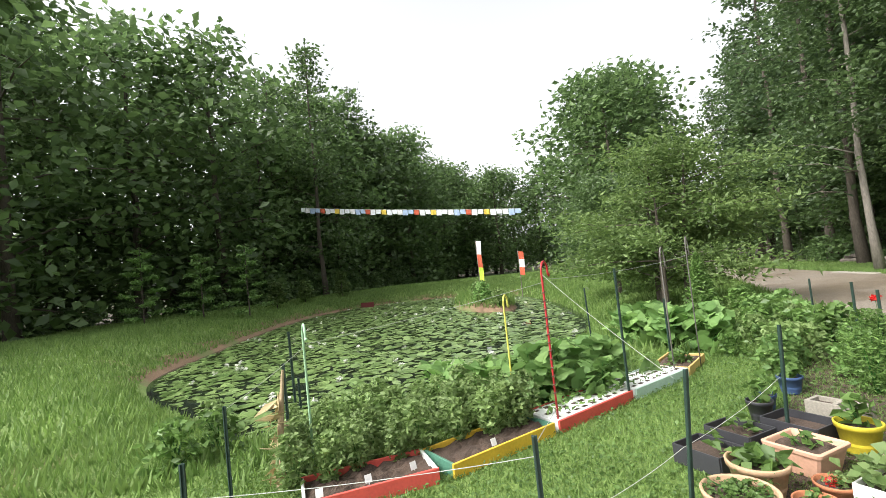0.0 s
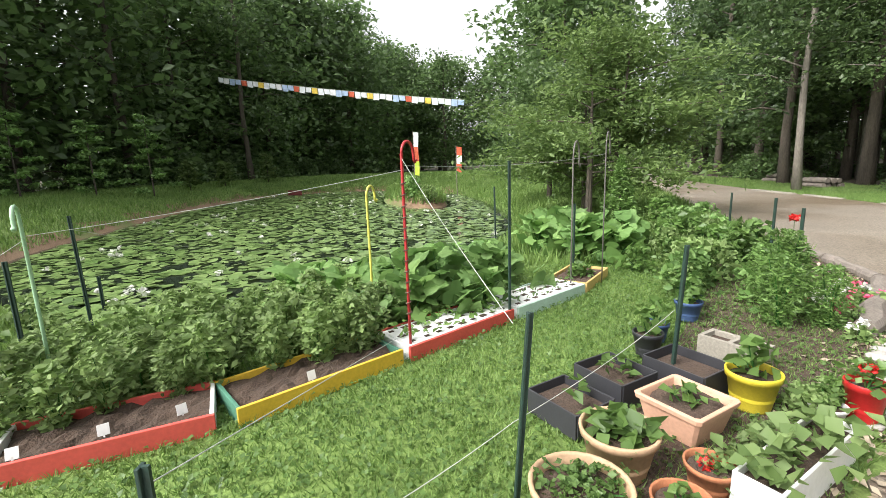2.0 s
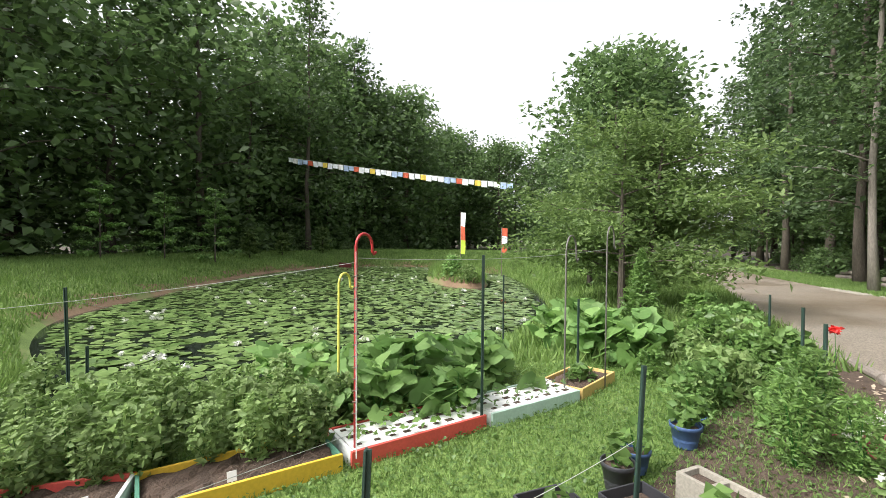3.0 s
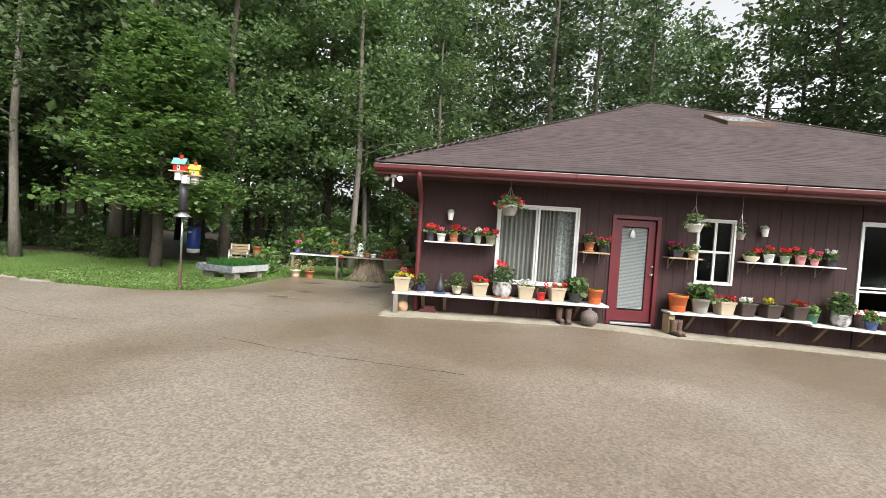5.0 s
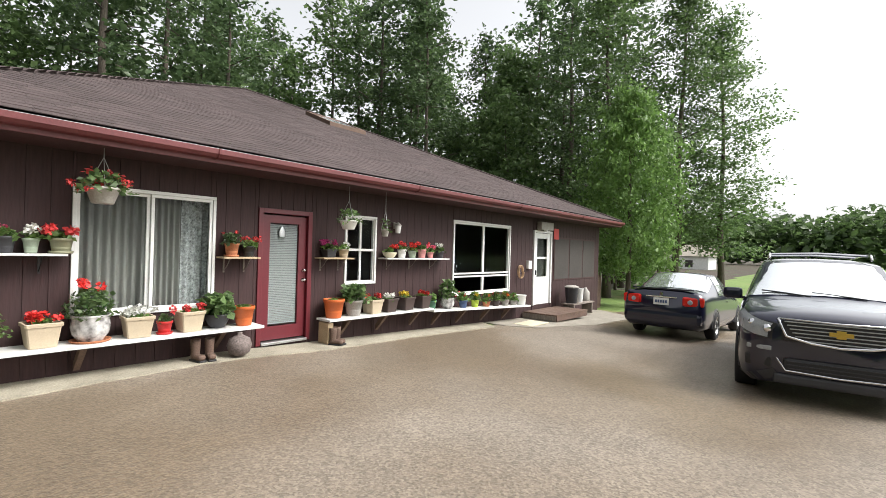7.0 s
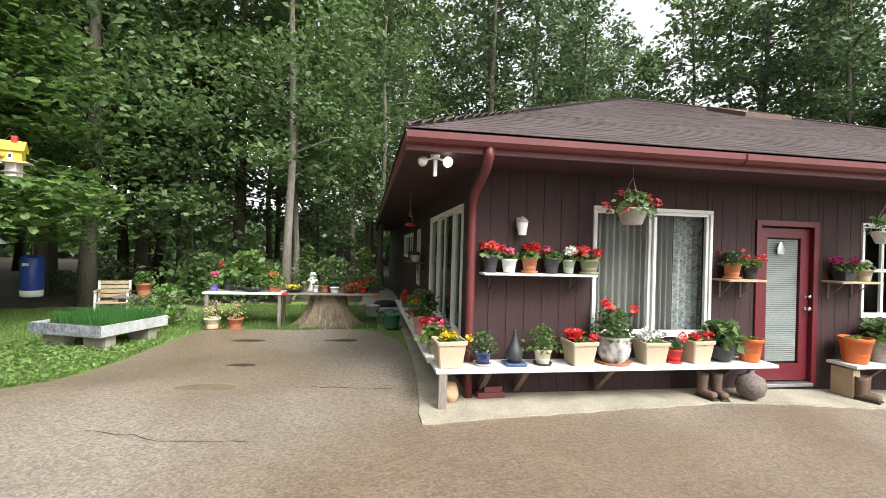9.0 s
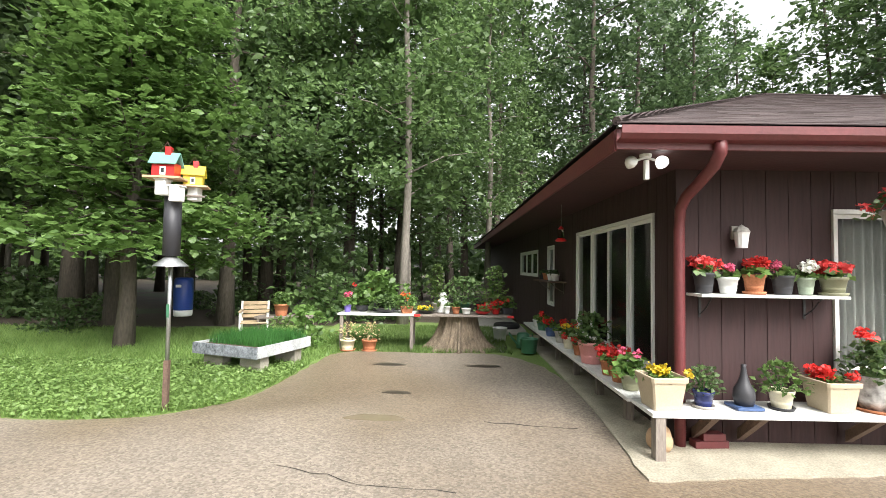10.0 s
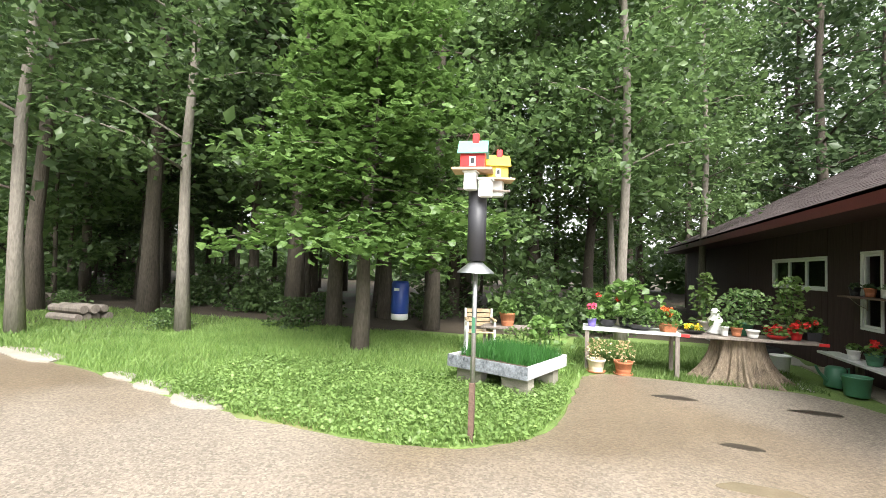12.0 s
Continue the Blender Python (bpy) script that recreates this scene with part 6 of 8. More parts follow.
BZ = 0.41
bench_shelf(pose(-0.42, -0.25, 0), 3.86, 0.42, BZ, "long white board bench on wooden brackets", (0.07,), (0.55, 0.95, 1.9, 3.35))
bench_shelf(pose(4.52, -0.25, 0), 2.43, 0.36, 0.37, "white board bench on wooden brackets", (), (0.45, 1.25, 2.1))
pp_ = thing("wood_block", pose(4.58, -0.25, -0.02), "upright tan wooden block under the bench end", "wood block")
part("post", boxm(0, 0, 0.165, 0.10, 0.26, 0.33, 0.006), M_PALEWOOD, pp_)
bench_shelf(pose(6.95, -0.25, 0, 0, 2.6, 0), 3.75, 0.34, 0.32, "low white board bench on wooden brackets", (), (0.3, 1.1, 2.0, 2.9))
bench_shelf(pose(-0.30, -0.02, 0, 0, 0, 90), 5.6, 0.30, BZ, "long white board bench along the side wall", (0.6, 1.5, 2.5, 3.6, 4.9), ())
wall_shelf(pose(0.09, 0, 1.36), 1.26, 0.26, "white shelf on metal brackets under the wall lamp", (0.12, 1.06))
wall_shelf(pose(2.96, 0, 1.34), 0.50, 0.26, "short bare wood shelf beside the window", (0.1, 0.38), M_PALEWOOD)
wall_shelf(pose(4.50, 0, 1.34), 0.60, 0.26, "short bare wood shelf beside the door", (0.1, 0.45), M_PALEWOOD)
wall_shelf(pose(5.84, 0, 1.34), 1.74, 0.26, "white shelf on metal brackets between windows", (0.2, 0.8, 1.4), M_BOARD)
wall_shelf(pose(0.0, 5.3, 1.33, 0, 0, -90), 1.5, 0.30, "dark wooden shelf on the side wall", (0.2, 1.3), M_BROWNWOOD)
gf_ = "flower pots on the front bench"


def on(x, y, z, turn=0):
    return pose(x, y, z + 0.005, 0, 0, turn)


potted(on(-0.27, -0.28, BZ, 4), "square", 0.155, 0.27, "beige", "square beige planter of yellow pansies", (0.13, 0.07, 90, 0.05), ("yellow", 7, 0.12, 0.04, 0.035), group=gf_)
potted(on(0.09, -0.27, BZ), "round", 0.085, 0.14, "blue", "dark blue pot with a small bushy plant", (0.15, 0.22, 260, 0.032), saucer="grey", group=gf_, leaf=M_LEAF)
potted(on(0.74, -0.27, BZ), "round", 0.095, 0.16, "cream", "cream pot with an airy green plant", (0.19, 0.26, 220, 0.04), saucer="black", group=gf_)
potted(on(1.15, -0.27, BZ, 3), "square", 0.15, 0.25, "beige", "square beige planter of red geraniums", (0.11, 0.06, 60, 0.05), ("red", 7, 0.11, 0.05, 0.045), group=gf_)
potted(on(1.56, -0.25, BZ), "belly", 0.18, 0.29, "glaze", "large marbled glazed pot with a red rose bush", (0.24, 0.32, 420, 0.05), ("red", 4, 0.24, 0.36, 0.04), saucer="terracotta", group=gf_, leaf=M_LEAF)
potted(on(1.99, -0.27, BZ, -3), "square", 0.15, 0.24, "beige", "square beige planter of white flowers", (0.13, 0.05, 60, 0.05), ("white", 8, 0.13, 0.06, 0.045), group=gf_)
potted(on(2.27, -0.28, BZ), "round", 0.085, 0.15, "red", "small red pot with a grey-green plant", (0.08, 0.10, 110, 0.03), saucer="red", group=gf_, leaf=M_LEAF)
potted(on(2.55, -0.26, BZ, 4), "square", 0.145, 0.25, "beige", "square beige planter of coral flowers", (0.12, 0.06, 60, 0.05), ("coral", 6, 0.12, 0.05, 0.04), group=gf_)
potted(on(2.90, -0.24, BZ), "bowl", 0.15, 0.18, "charcoal", "dark grey bowl with a full leafy plant", (0.24, 0.28, 170, 0.10), group=gf_, leaf=M_LEAF)
potted(on(3.24, -0.27, BZ), "round", 0.135, 0.26, "orange", "large orange plastic pot", (0.11, 0.05, 50, 0.05), group=gf_)
# lantern ornament on a blue tray
orn = thing("garden_ornament", on(0.43, -0.27, BZ), "dark glass lantern ornament on a blue tray", "ornament")
part("tray", boxm(0, 0, 0.012, 0.22, 0.20, 0.024, 0.006), C["navy"], orn)
part("jar", lathe([(0.0, 0.025), (0.07, 0.025), (0.085, 0.09), (0.08, 0.15), (0.05, 0.20), (0.03, 0.26), (0.018, 0.34), (0.022, 0.36), (0.0, 0.365)], 16), C["charcoal"], orn, smooth=True)
gs_ = "flower pots on the wall shelves"
S1 = 1.36
potted(on(0.18, -0.13, S1), "round", 0.088, 0.18, "charcoal", "black nursery pot of pink geraniums", (0.10, 0.10, 50, 0.06), ("coral", 7, 0.09, 0.10, 0.045), group=gs_)
potted(on(0.39, -0.13, S1), "round", 0.085, 0.145, "white", "white pot with a small pink geranium", (0.09, 0.08, 50, 0.055), ("pink", 2, 0.05, 0.09, 0.035), group=gs_)
potted(on(0.62, -0.13, S1), "round", 0.088, 0.17, "terracotta", "terracotta pot of red geraniums on a saucer", (0.11, 0.10, 60, 0.06), ("red", 7, 0.10, 0.11, 0.042), saucer="terracotta", group=gs_)
potted(on(0.87, -0.13, S1), "round", 0.09, 0.165, "charcoal", "black nursery pot of pink and white flowers", (0.11, 0.10, 60, 0.05), ("pink", 4, 0.09, 0.09, 0.035), group=gs_)
potted(on(1.07, -0.13, S1), "round", 0.07, 0.15, "sage", "sage green pot of white flowers", (0.09, 0.08, 50, 0.05), ("white", 4, 0.08, 0.10, 0.035), group=gs_)
potted(on(1.31, -0.13, S1), "round", 0.105, 0.16, "olive", "olive glazed pot of coral geraniums on a saucer", (0.12, 0.08, 60, 0.06), ("coral", 8, 0.11, 0.09, 0.045), saucer="olive", group=gs_)
potted(on(3.11, -0.13, 1.34), "round", 0.095, 0.18, "terracotta", "terracotta pot with a dark trailing plant", (0.15, 0.16, 130, 0.045), ("coral", 2, 0.12, 0.14, 0.02), saucer="terracotta", group=gs_, leaf=M_LEAF_DARK)
potted(on(3.35, -0.13, 1.34), "round", 0.085, 0.15, "black", "black pot of pink geraniums", (0.13, 0.10, 80, 0.05), ("coral", 4, 0.12, 0.10, 0.035), group=gs_)
potted(on(4.68, -0.13, 1.34), "square", 0.10, 0.13, "charcoal", "black box of magenta geraniums", (0.16, 0.10, 90, 0.05), ("magenta", 9, 0.16, 0.11, 0.04), group=gs_)
potted(on(4.97, -0.13, 1.34), "round", 0.09, 0.14, "beige", "beige pot with white flowers", (0.10, 0.10, 60, 0.05), ("white", 3, 0.11, 0.10, 0.035), group=gs_)
for x, shp, r, h, mt, cl, lb in ((6.01, "bowl", 0.13, 0.10, "cream", "red", "cream bowl of small red flowers"), (6.32, "round", 0.09, 0.16, "white", "coral", "white pot of coral geraniums"), (6.60, "round", 0.085, 0.14, "sage", "red", "sage pot of red geraniums"),
                                 (6.87, "round", 0.09, 0.17, "pink", "coral", "pink pot of coral geraniums"), (7.12, "round", 0.07, 0.12, "pink", "pink", "small pale pink pot with a seedling"), (7.41, "round", 0.09, 0.15, "charcoal", "white", "black pot with white and pink flowers")):
    potted(on(x, -0.13, 1.34), shp, r, h, mt, lb, (0.11, 0.10, 70, 0.05), (cl, 4, 0.09, 0.12, 0.035), group=gs_)
gb_ = "flower pots on the second bench"
Z2 = 0.37


def low_bench(x):
    """The top of the low bench, which leans with the fall of the yard."""
    return 0.32 - 0.0454 * (x - 6.95)


potted(on(4.72, -0.25, Z2), "round", 0.17, 0.30, "orange", "large orange plastic pot beside the door", (0.12, 0.04, 50, 0.05), group=gb_)
potted(on(5.12, -0.25, Z2), "round", 0.155, 0.26, "grey", "pale grey pot with a full leafy plant", (0.26, 0.28, 200, 0.09), group=gb_, leaf=M_LEAF)
for x, mt, cl, lb in ((5.41, "beige", "red", "square beige planter of red flowers"), (5.77, "brown", "white", "square dark planter of white flowers"), (6.21, "brown", "yellow", "square dark planter of yellow flowers"), (6.66, "brown", "red", "square dark planter of red flowers")):
    potted(on(x + 0.12, -0.25, Z2, 4), "square", 0.15, 0.24, mt, lb, (0.12, 0.07, 70, 0.05), (cl, 5, 0.11, 0.06, 0.04), group=gb_)
potted(on(7.07, -0.24, low_bench(7.07)), "round", 0.11, 0.18, "green", "green plastic pot with a small plant", (0.12, 0.16, 70, 0.06), group=gb_)
potted(on(7.57, -0.24, low_bench(7.57)), "belly", 0.15, 0.22, "glaze", "marbled glazed pot with a tall leafy plant", (0.20, 0.40, 190, 0.08), group=gb_, leaf=M_LEAF)
for x, mt, cl, hh, lb in ((8.10, "navy", "red", 0.16, "blue pot of red flowers"), (8.53, "lime", "yellow", 0.16, "lime pot with a yellow-leaved plant"), (8.97, "terracotta", "orange", 0.12, "terracotta pot of orange flowers"), (9.37, "brown", "red", 0.14, "brown pot of red-leaved plants"),
                          (9.77, "grey", "orange", 0.15, "grey pot of rusty leaves"), (10.14, "grey", "red", 0.12, "grey pot with a small red flower")):
    potted(on(x, -0.24, low_bench(x)), "round", 0.10, hh, mt, lb, (0.13, 0.20, 110, 0.06), (cl, 3, 0.10, 0.14, 0.03), group=gb_)


def bucket(x, y, z, r, h, mat, label, name="bucket"):
    b = thing(name, pose(x, y, z), label, name)
    part("pail", lathe([(0.0, 0.0), (r * 0.82, 0.0), (r * 0.84, 0.01), (r, h * 0.93), (r * 1.05, h * 0.95), (r * 1.05, h), (r * 0.97, h), (r * 0.95, h * 0.9), (r * 0.8, 0.02), (0.0, 0.015)], 22), mat, b, smooth=True)
    part("handle", tube([(r * math.cos(a), r * 0.2 + 0.3 * r * math.sin(a), h * 0.85 - 0.4 * h * math.sin(a)) for a in np.linspace(0, math.pi, 11)], 0.004, 6), M_METAL, b)
    return b


bucket(10.52, -0.24, low_bench(10.52) + 0.005, 0.13, 0.25, M_WHITE, "white plastic bucket on the low bench")
gsd = "flower pots on the side bench"
for y, shp, r, h, mt, pl, fl_, lb in ((0.25, "round", 0.10, 0.15, "olive", (0.18, 0.20, 150, 0.06), ("pink", 2, 0.12, 0.22, 0.035), "olive pot with a leafy pink-flowered plant"), (0.55, "round", 0.09, 0.16, "terracotta", (0.12, 0.10, 70, 0.05), ("red", 6, 0.12, 0.12, 0.045), "terracotta pot of red geraniums"),
                                      (0.85, "round", 0.09, 0.16, "terracotta", (0.12, 0.10, 70, 0.05), ("red", 5, 0.12, 0.12, 0.045), "terracotta pot of red geraniums"), (1.45, "round", 0.16, 0.26, "pink", (0.24, 0.38, 300, 0.06), None, "pale clay pot with a dark bushy plant"),
                                      (1.95, "round", 0.09, 0.14, "terracotta", (0.12, 0.12, 60, 0.05), ("red", 4, 0.10, 0.08, 0.04), "terracotta pot of red flowers"), (2.45, "round", 0.10, 0.17, "cream", (0.12, 0.14, 80, 0.05), ("yellow", 4, 0.10, 0.12, 0.035), "cream pot of yellow flowers"),
                                      (2.95, "round", 0.10, 0.18, "grey", (0.13, 0.12, 80, 0.05), ("red", 5, 0.12, 0.13, 0.04), "grey pot of red flowers"), (3.6, "round", 0.11, 0.15, "navy", (0.12, 0.12, 80, 0.05), ("red", 4, 0.11, 0.11, 0.04), "blue pot of red flowers"),
                                      (4.3, "round", 0.11, 0.16, "green", (0.14, 0.16, 80, 0.05), ("red", 3, 0.11, 0.14, 0.04), "green pot of red flowers"), (4.8, "round", 0.09, 0.14, "white", (0.10, 0.10, 60, 0.05), None, "small white pot with green leaves")):
    potted(on(-0.31, y, BZ), shp, r, h, mt, lb, pl, fl_, group=gsd, leaf=M_LEAF if r > 0.15 else None)
for y, mt in ((3.95, "white"), (4.3, "white"), (4.7, "terracotta"), (5.1, "charcoal")):
    potted(on(-0.16, y, 1.332), "round", 0.075, 0.13, mt, "small %s pot on the dark side shelf" % {"charcoal": "black"}.get(mt, mt), (0.09, 0.08, 40, 0.045), group=gsd, leaf=M_LEAF_DARK)

# hanging baskets
def hanging(x, y, z, top, r, h, mat, label, fl_, pl, seed):
    root = thing("hanging_basket", pose(x, y, z), label, "hanging basket", "hanging baskets")
    part("bowl", lathe([(0.0, 0.0), (r * 0.62, 0.0), (r * 0.68, 0.01), (r * 0.98, h * 0.86), (r * 1.04, h * 0.88), (r * 1.04, h), (r * 0.96, h), (r * 0.9, h * 0.8)], 22), C[mat], root, smooth=True)
    part("soil", lathe([(0.0, h * 0.85), (r * 0.9, h * 0.82)], 18), M_SOIL, root)
    for a in (0.4, 2.5, 4.6):
        part("wire", tube([(r * math.cos(a), r * math.sin(a), h), (0, 0, min(h + 0.32, top - z - 0.05))], 0.003, 5), M_METAL, root)
    part("hanger", tube([(0, 0, min(h + 0.32, top - z - 0.05)), (0, 0, top - z)], 0.004, 5), M_METAL, root)
    rng = np.random.default_rng(seed)
    pts = dome(rng, pl, r * 1.7, 0.20, h * 0.8)
    pts[:, 2] -= 0.35 * (np.hypot(pts[:, 0], pts[:, 1]) / r - 0.9).clip(0) * r
    part("foliage", leaf_mesh("foliage", pts, 0.045, rng, 0.4, 1.5), M_LEAF, root)
    if fl_:
        q = dome(rng, 15, r * 1.7, 0.20, h * 0.85)
        f = np.repeat(q, 14, axis=0) + rng.normal(size=(15 * 14, 3)) * 0.02
        part("blossoms", leaf_mesh("blossoms", f, 0.03, rng, 0.3), PETAL[fl_], root)


hanging(1.58, -0.50, 1.90, 2.49, 0.15, 0.17, "grey", "grey hanging basket of coral flowers", "coral", 260, 300)
hanging(4.78, -0.50, 1.80, 2.49, 0.14, 0.14, "white", "white hanging basket with a sparse trailing plant", None, 120, 301)
hanging(5.60, -0.45, 1.72, 2.49, 0.07, 0.12, "grey", "small grey pot hung on a chain", None, 30, 302)
# hummingbird feeder under the side eave
hf = thing("bird_feeder", pose(-0.45, 2.4, 1.95), "small red hummingbird feeder under the eave", "bird feeder")
part("dish", lathe([(0.0, 0.0), (0.07, 0.0), (0.085, 0.02), (0.05, 0.05), (0.0, 0.055)], 16), C["red"], hf)
part("bottle", lathe([(0.0, 0.05), (0.035, 0.055), (0.038, 0.15), (0.0, 0.18)], 14), M_GLASS, hf)
part("cap", lathe([(0.0, 0.18), (0.045, 0.18), (0.02, 0.22), (0.0, 0.23)], 14), C["red"], hf)
part("wire", tube([(0, 0, 0.22), (0, 0, 0.54)], 0.003, 5), M_METAL, hf)


# wall lamps
def wall_lamp(x, z):
    root = thing("wall_lamp", pose(x, 0, z), "small pale lantern wall lamp", "wall lamp", "front wall lamps")
    part("plate", boxm(0, -0.012, 0.05, 0.09, 0.022, 0.12, 0.005), C["grey"], root)
    part("shade", lathe([(0.0, -0.09), (0.045, -0.09), (0.06, 0.03), (0.065, 0.05)], 12, at=(0, -0.09, 0)), M_WHITE, root, "frosted white glass")
    part("cap", lathe([(0.07, 0.05), (0.05, 0.085), (0.015, 0.11), (0.0, 0.12)], 12, at=(0, -0.09, 0)), C["grey"], root)


wall_lamp(0.54, 1.86)
wall_lamp(6.24, 1.90)
# floodlights at the eave corner
M_LIT = bpy.data.materials.new("lit_bulb")
M_LIT.use_nodes = True
M_LIT.node_tree.nodes["Principled BSDF"].inputs["Base Color"].default_value = (0.9, 0.9, 0.88, 1)
M_LIT.node_tree.nodes["Principled BSDF"].inputs["Emission Color"].default_value = (1, 0.98, 0.95, 1)
M_LIT.node_tree.nodes["Principled BSDF"].inputs["Emission Strength"].default_value = 1.2
fl2 = thing("floodlight", pose(-0.50, -0.52, 2.49) @ Matrix.Scale(0.8, 4), "twin white floodlight under the eave corner", "floodlight")
part("base", lathe([(0.0, 0.0), (0.06, 0.0), (0.055, -0.03), (0.0, -0.035)], 14), M_WHITE, fl2)
for dx, dy, m_ in ((0.15, -0.02, M_LIT), (-0.15, 0.0, M_WHITE)):
    part("arm", tube([(0, 0, -0.03), (dx * 0.6, dy, -0.06), (dx * 0.9, dy * 1.2, -0.07)], 0.012, 6), M_WHITE, fl2)
    b_l = part("bulb", lathe([(0.0, -0.055), (0.03, -0.05), (0.055, -0.01), (0.062, 0.03), (0.05, 0.055), (0.0, 0.07)], 14), m_, fl2, smooth=True)
    b_l.matrix_basis = pose(dx, dy, -0.09, 60, 0, 0)
part("sensor", boxm(0.0, -0.02, -0.16, 0.045, 0.05, 0.20, 0.01), M_WHITE, fl2)

# below the benches and beside the doors
gd = thing("gourd_ball", pose(3.12, -0.42, 0.03), "round grey woven ball on the concrete", "garden ball")
part("ball", lathe([(0.0, 0.0), (0.06, 0.005), (0.13, 0.06), (0.155, 0.15), (0.13, 0.235), (0.06, 0.275), (0.03, 0.29), (0.035, 0.32), (0.0, 0.32)], 20), material("woven_grey", (0.15, 0.12, 0.11), 0.8, vary=0.4, scale=10, fine=40, bump=0.5), gd, smooth=True)


def boot(x, y, turn):
    b = thing("boot", pose(x, y, 0.03 + float(fall(x)), 0, 0, turn), "worn dark leather boot standing on the concrete", "boot", "boots under the bench")
    part("shaft", lathe([(0.05, 0.05), (0.052, 0.12), (0.058, 0.22), (0.06, 0.27), (0.052, 0.27), (0.048, 0.12)], 14), M_BROWNWOOD, b, smooth=True)
    bm = bmesh.new()
    box(bm, 0, -0.055, 0.055, 0.09, 0.22, 0.07, 0.03)
    part("foot", bm, M_BROWNWOOD, b, smooth=True)
    part("sole", boxm(0, -0.055, 0.012, 0.096, 0.24, 0.024, 0.01), M_BLACK, b)


for x, y, t_ in ((2.62, -0.30, 10), (2.78, -0.32, -8), (4.60, -0.42, 25), (4.72, -0.36, 5)):
    boot(x, y, t_)
br = thing("brick", pose(0.22, -0.12, 0.03, 0, 0, 4), "two old red bricks stacked by the wall", "bricks")
part("brick", boxm(0, 0, 0.03, 0.30, 0.10, 0.06, 0.005), M_TRIM, br)
part("brick", boxm(0.02, 0, 0.092, 0.20, 0.10, 0.06, 0.005), M_TRIM, br)
bm = bmesh.new()
bmesh.ops.create_icosphere(bm, subdivisions=3, radius=1.0)
for v in bm.verts:
    v.co *= 1 + 0.2 * noise.noise(v.co * 1.5)
ob = part("stone", bm, C["tan"], smooth=True)
ob.matrix_basis = pose(-0.24, -0.20, 0.12) @ Matrix.Diagonal((0.11, 0.10, 0.11, 1))
tagged(ob, "rough tan stone under the corner bench", "stone")

# deck step at the storm door
dk = thing("door_step", pose(10.95, -0.02, -0.24), "low brown wooden deck step before the white door", "deck step")
for i in range(6):
    part("plank", boxm(0.95, -0.12 - i * 0.165, 0.155, 1.9, 0.155, 0.035, 0.004), M_BROWNWOOD, dk)
for x in (0.03, 1.87):
    part("stringer", boxm(x, -0.5, 0.07, 0.05, 0.98, 0.135, 0.004), M_GREYWOOD, dk)
part("riser", boxm(0.95, -1.0, 0.07, 1.84, 0.03, 0.135, 0.004), M_BROWNWOOD, dk)
tagged(part("doormat", boxm(10.1, -0.80, 0.03 + float(fall(10.1)) + 0.011, 0.85, 0.5, 0.022, 0.006), C["cream"]), "pale mat on the concrete beside the step", "doormat")
tagged(part("pavement", laid(sheet([(9.22, -0.62), (9.6, -1.15), (11.6, -1.8), (14.6, -1.8), (15.8, -0.4), (15.8, 0.0), (9.22, 0.01)], 0.026, 0.1)), M_CONCRETE), "pale concrete slab before the porch", "slab", kind="structure")
pb = thing("porch_bench", pose(13.6, -0.42, -0.34), "low grey wooden bench beside the porch", "bench")
part("seat", boxm(0, 0, 0.36, 1.5, 0.4, 0.04, 0.005), M_GREYWOOD, pb)
for x in (-0.65, 0.65):
    part("leg", boxm(x, 0, 0.17, 0.06, 0.34, 0.34, 0.004), M_GREYWOOD, pb)
tc2 = thing("trash_can", pose(13.1, -0.42, 0.04), "dark plastic bin with a lid standing on the bench", "trash bin")
part("can", lathe([(0.0, 0.0), (0.15, 0.0), (0.16, 0.02), (0.20, 0.44), (0.21, 0.46), (0.0, 0.46)], 20), C["charcoal"], tc2, smooth=True)
part("lid", lathe([(0.22, 0.46), (0.22, 0.49), (0.12, 0.53), (0.0, 0.54)], 20), C["grey"], tc2)
bucket(13.6, -0.42, 0.04, 0.14, 0.42, M_WHITE, "tall white plastic bucket on the porch bench")
wj = thing("water_jug", pose(14.1, -0.42, 0.04), "clear plastic water jug on the porch bench", "water jug")
part("jug", lathe([(0.0, 0.0), (0.12, 0.0), (0.13, 0.02), (0.13, 0.28), (0.06, 0.36), (0.04, 0.42), (0.0, 0.42)], 18), C["grey"], wj, smooth=True)
mb = thing("meter_box", pose(11.22, -0.002, 1.12), "small white electric box on the wall", "meter box")
part("box", boxm(0, -0.04, 0.06, 0.17, 0.08, 0.22, 0.008), M_WHITE, mb)
hs = thing("hose", pose(10.72, -0.02, 1.0), "coiled pale hose hung on the wall", "hose")
bm = bmesh.new()
tube([(0.11 * math.cos(a), -0.03 - 0.004 * a, 0.17 * math.sin(a)) for a in np.linspace(0, 18.8, 60)], 0.011, 6, bm)
part("coil", bm, C["tan"], hs, smooth=True)
aw = thing("door_light", pose(12.02, -0.002, 2.2), "grey metal light box above the white door", "porch light")
part("box", boxm(0, -0.08, 0.08, 0.70, 0.15, 0.22, 0.012), C["grey"], aw)
part("lamp", lathe([(0.0, -0.08), (0.05, -0.07), (0.06, 0.0), (0.0, 0.0)], 12, at=(0, -0.1, 0.0)), M_WHITE, aw)
wf = thing("wall_pennant", pose(12.8, -0.02, 1.95), "faded red pennant on the porch wall", "pennant")
bm = bmesh.new()
box(bm, 0, -0.008, 0.14, 0.30, 0.006, 0.32)
part("cloth", bm, C["red"], wf)
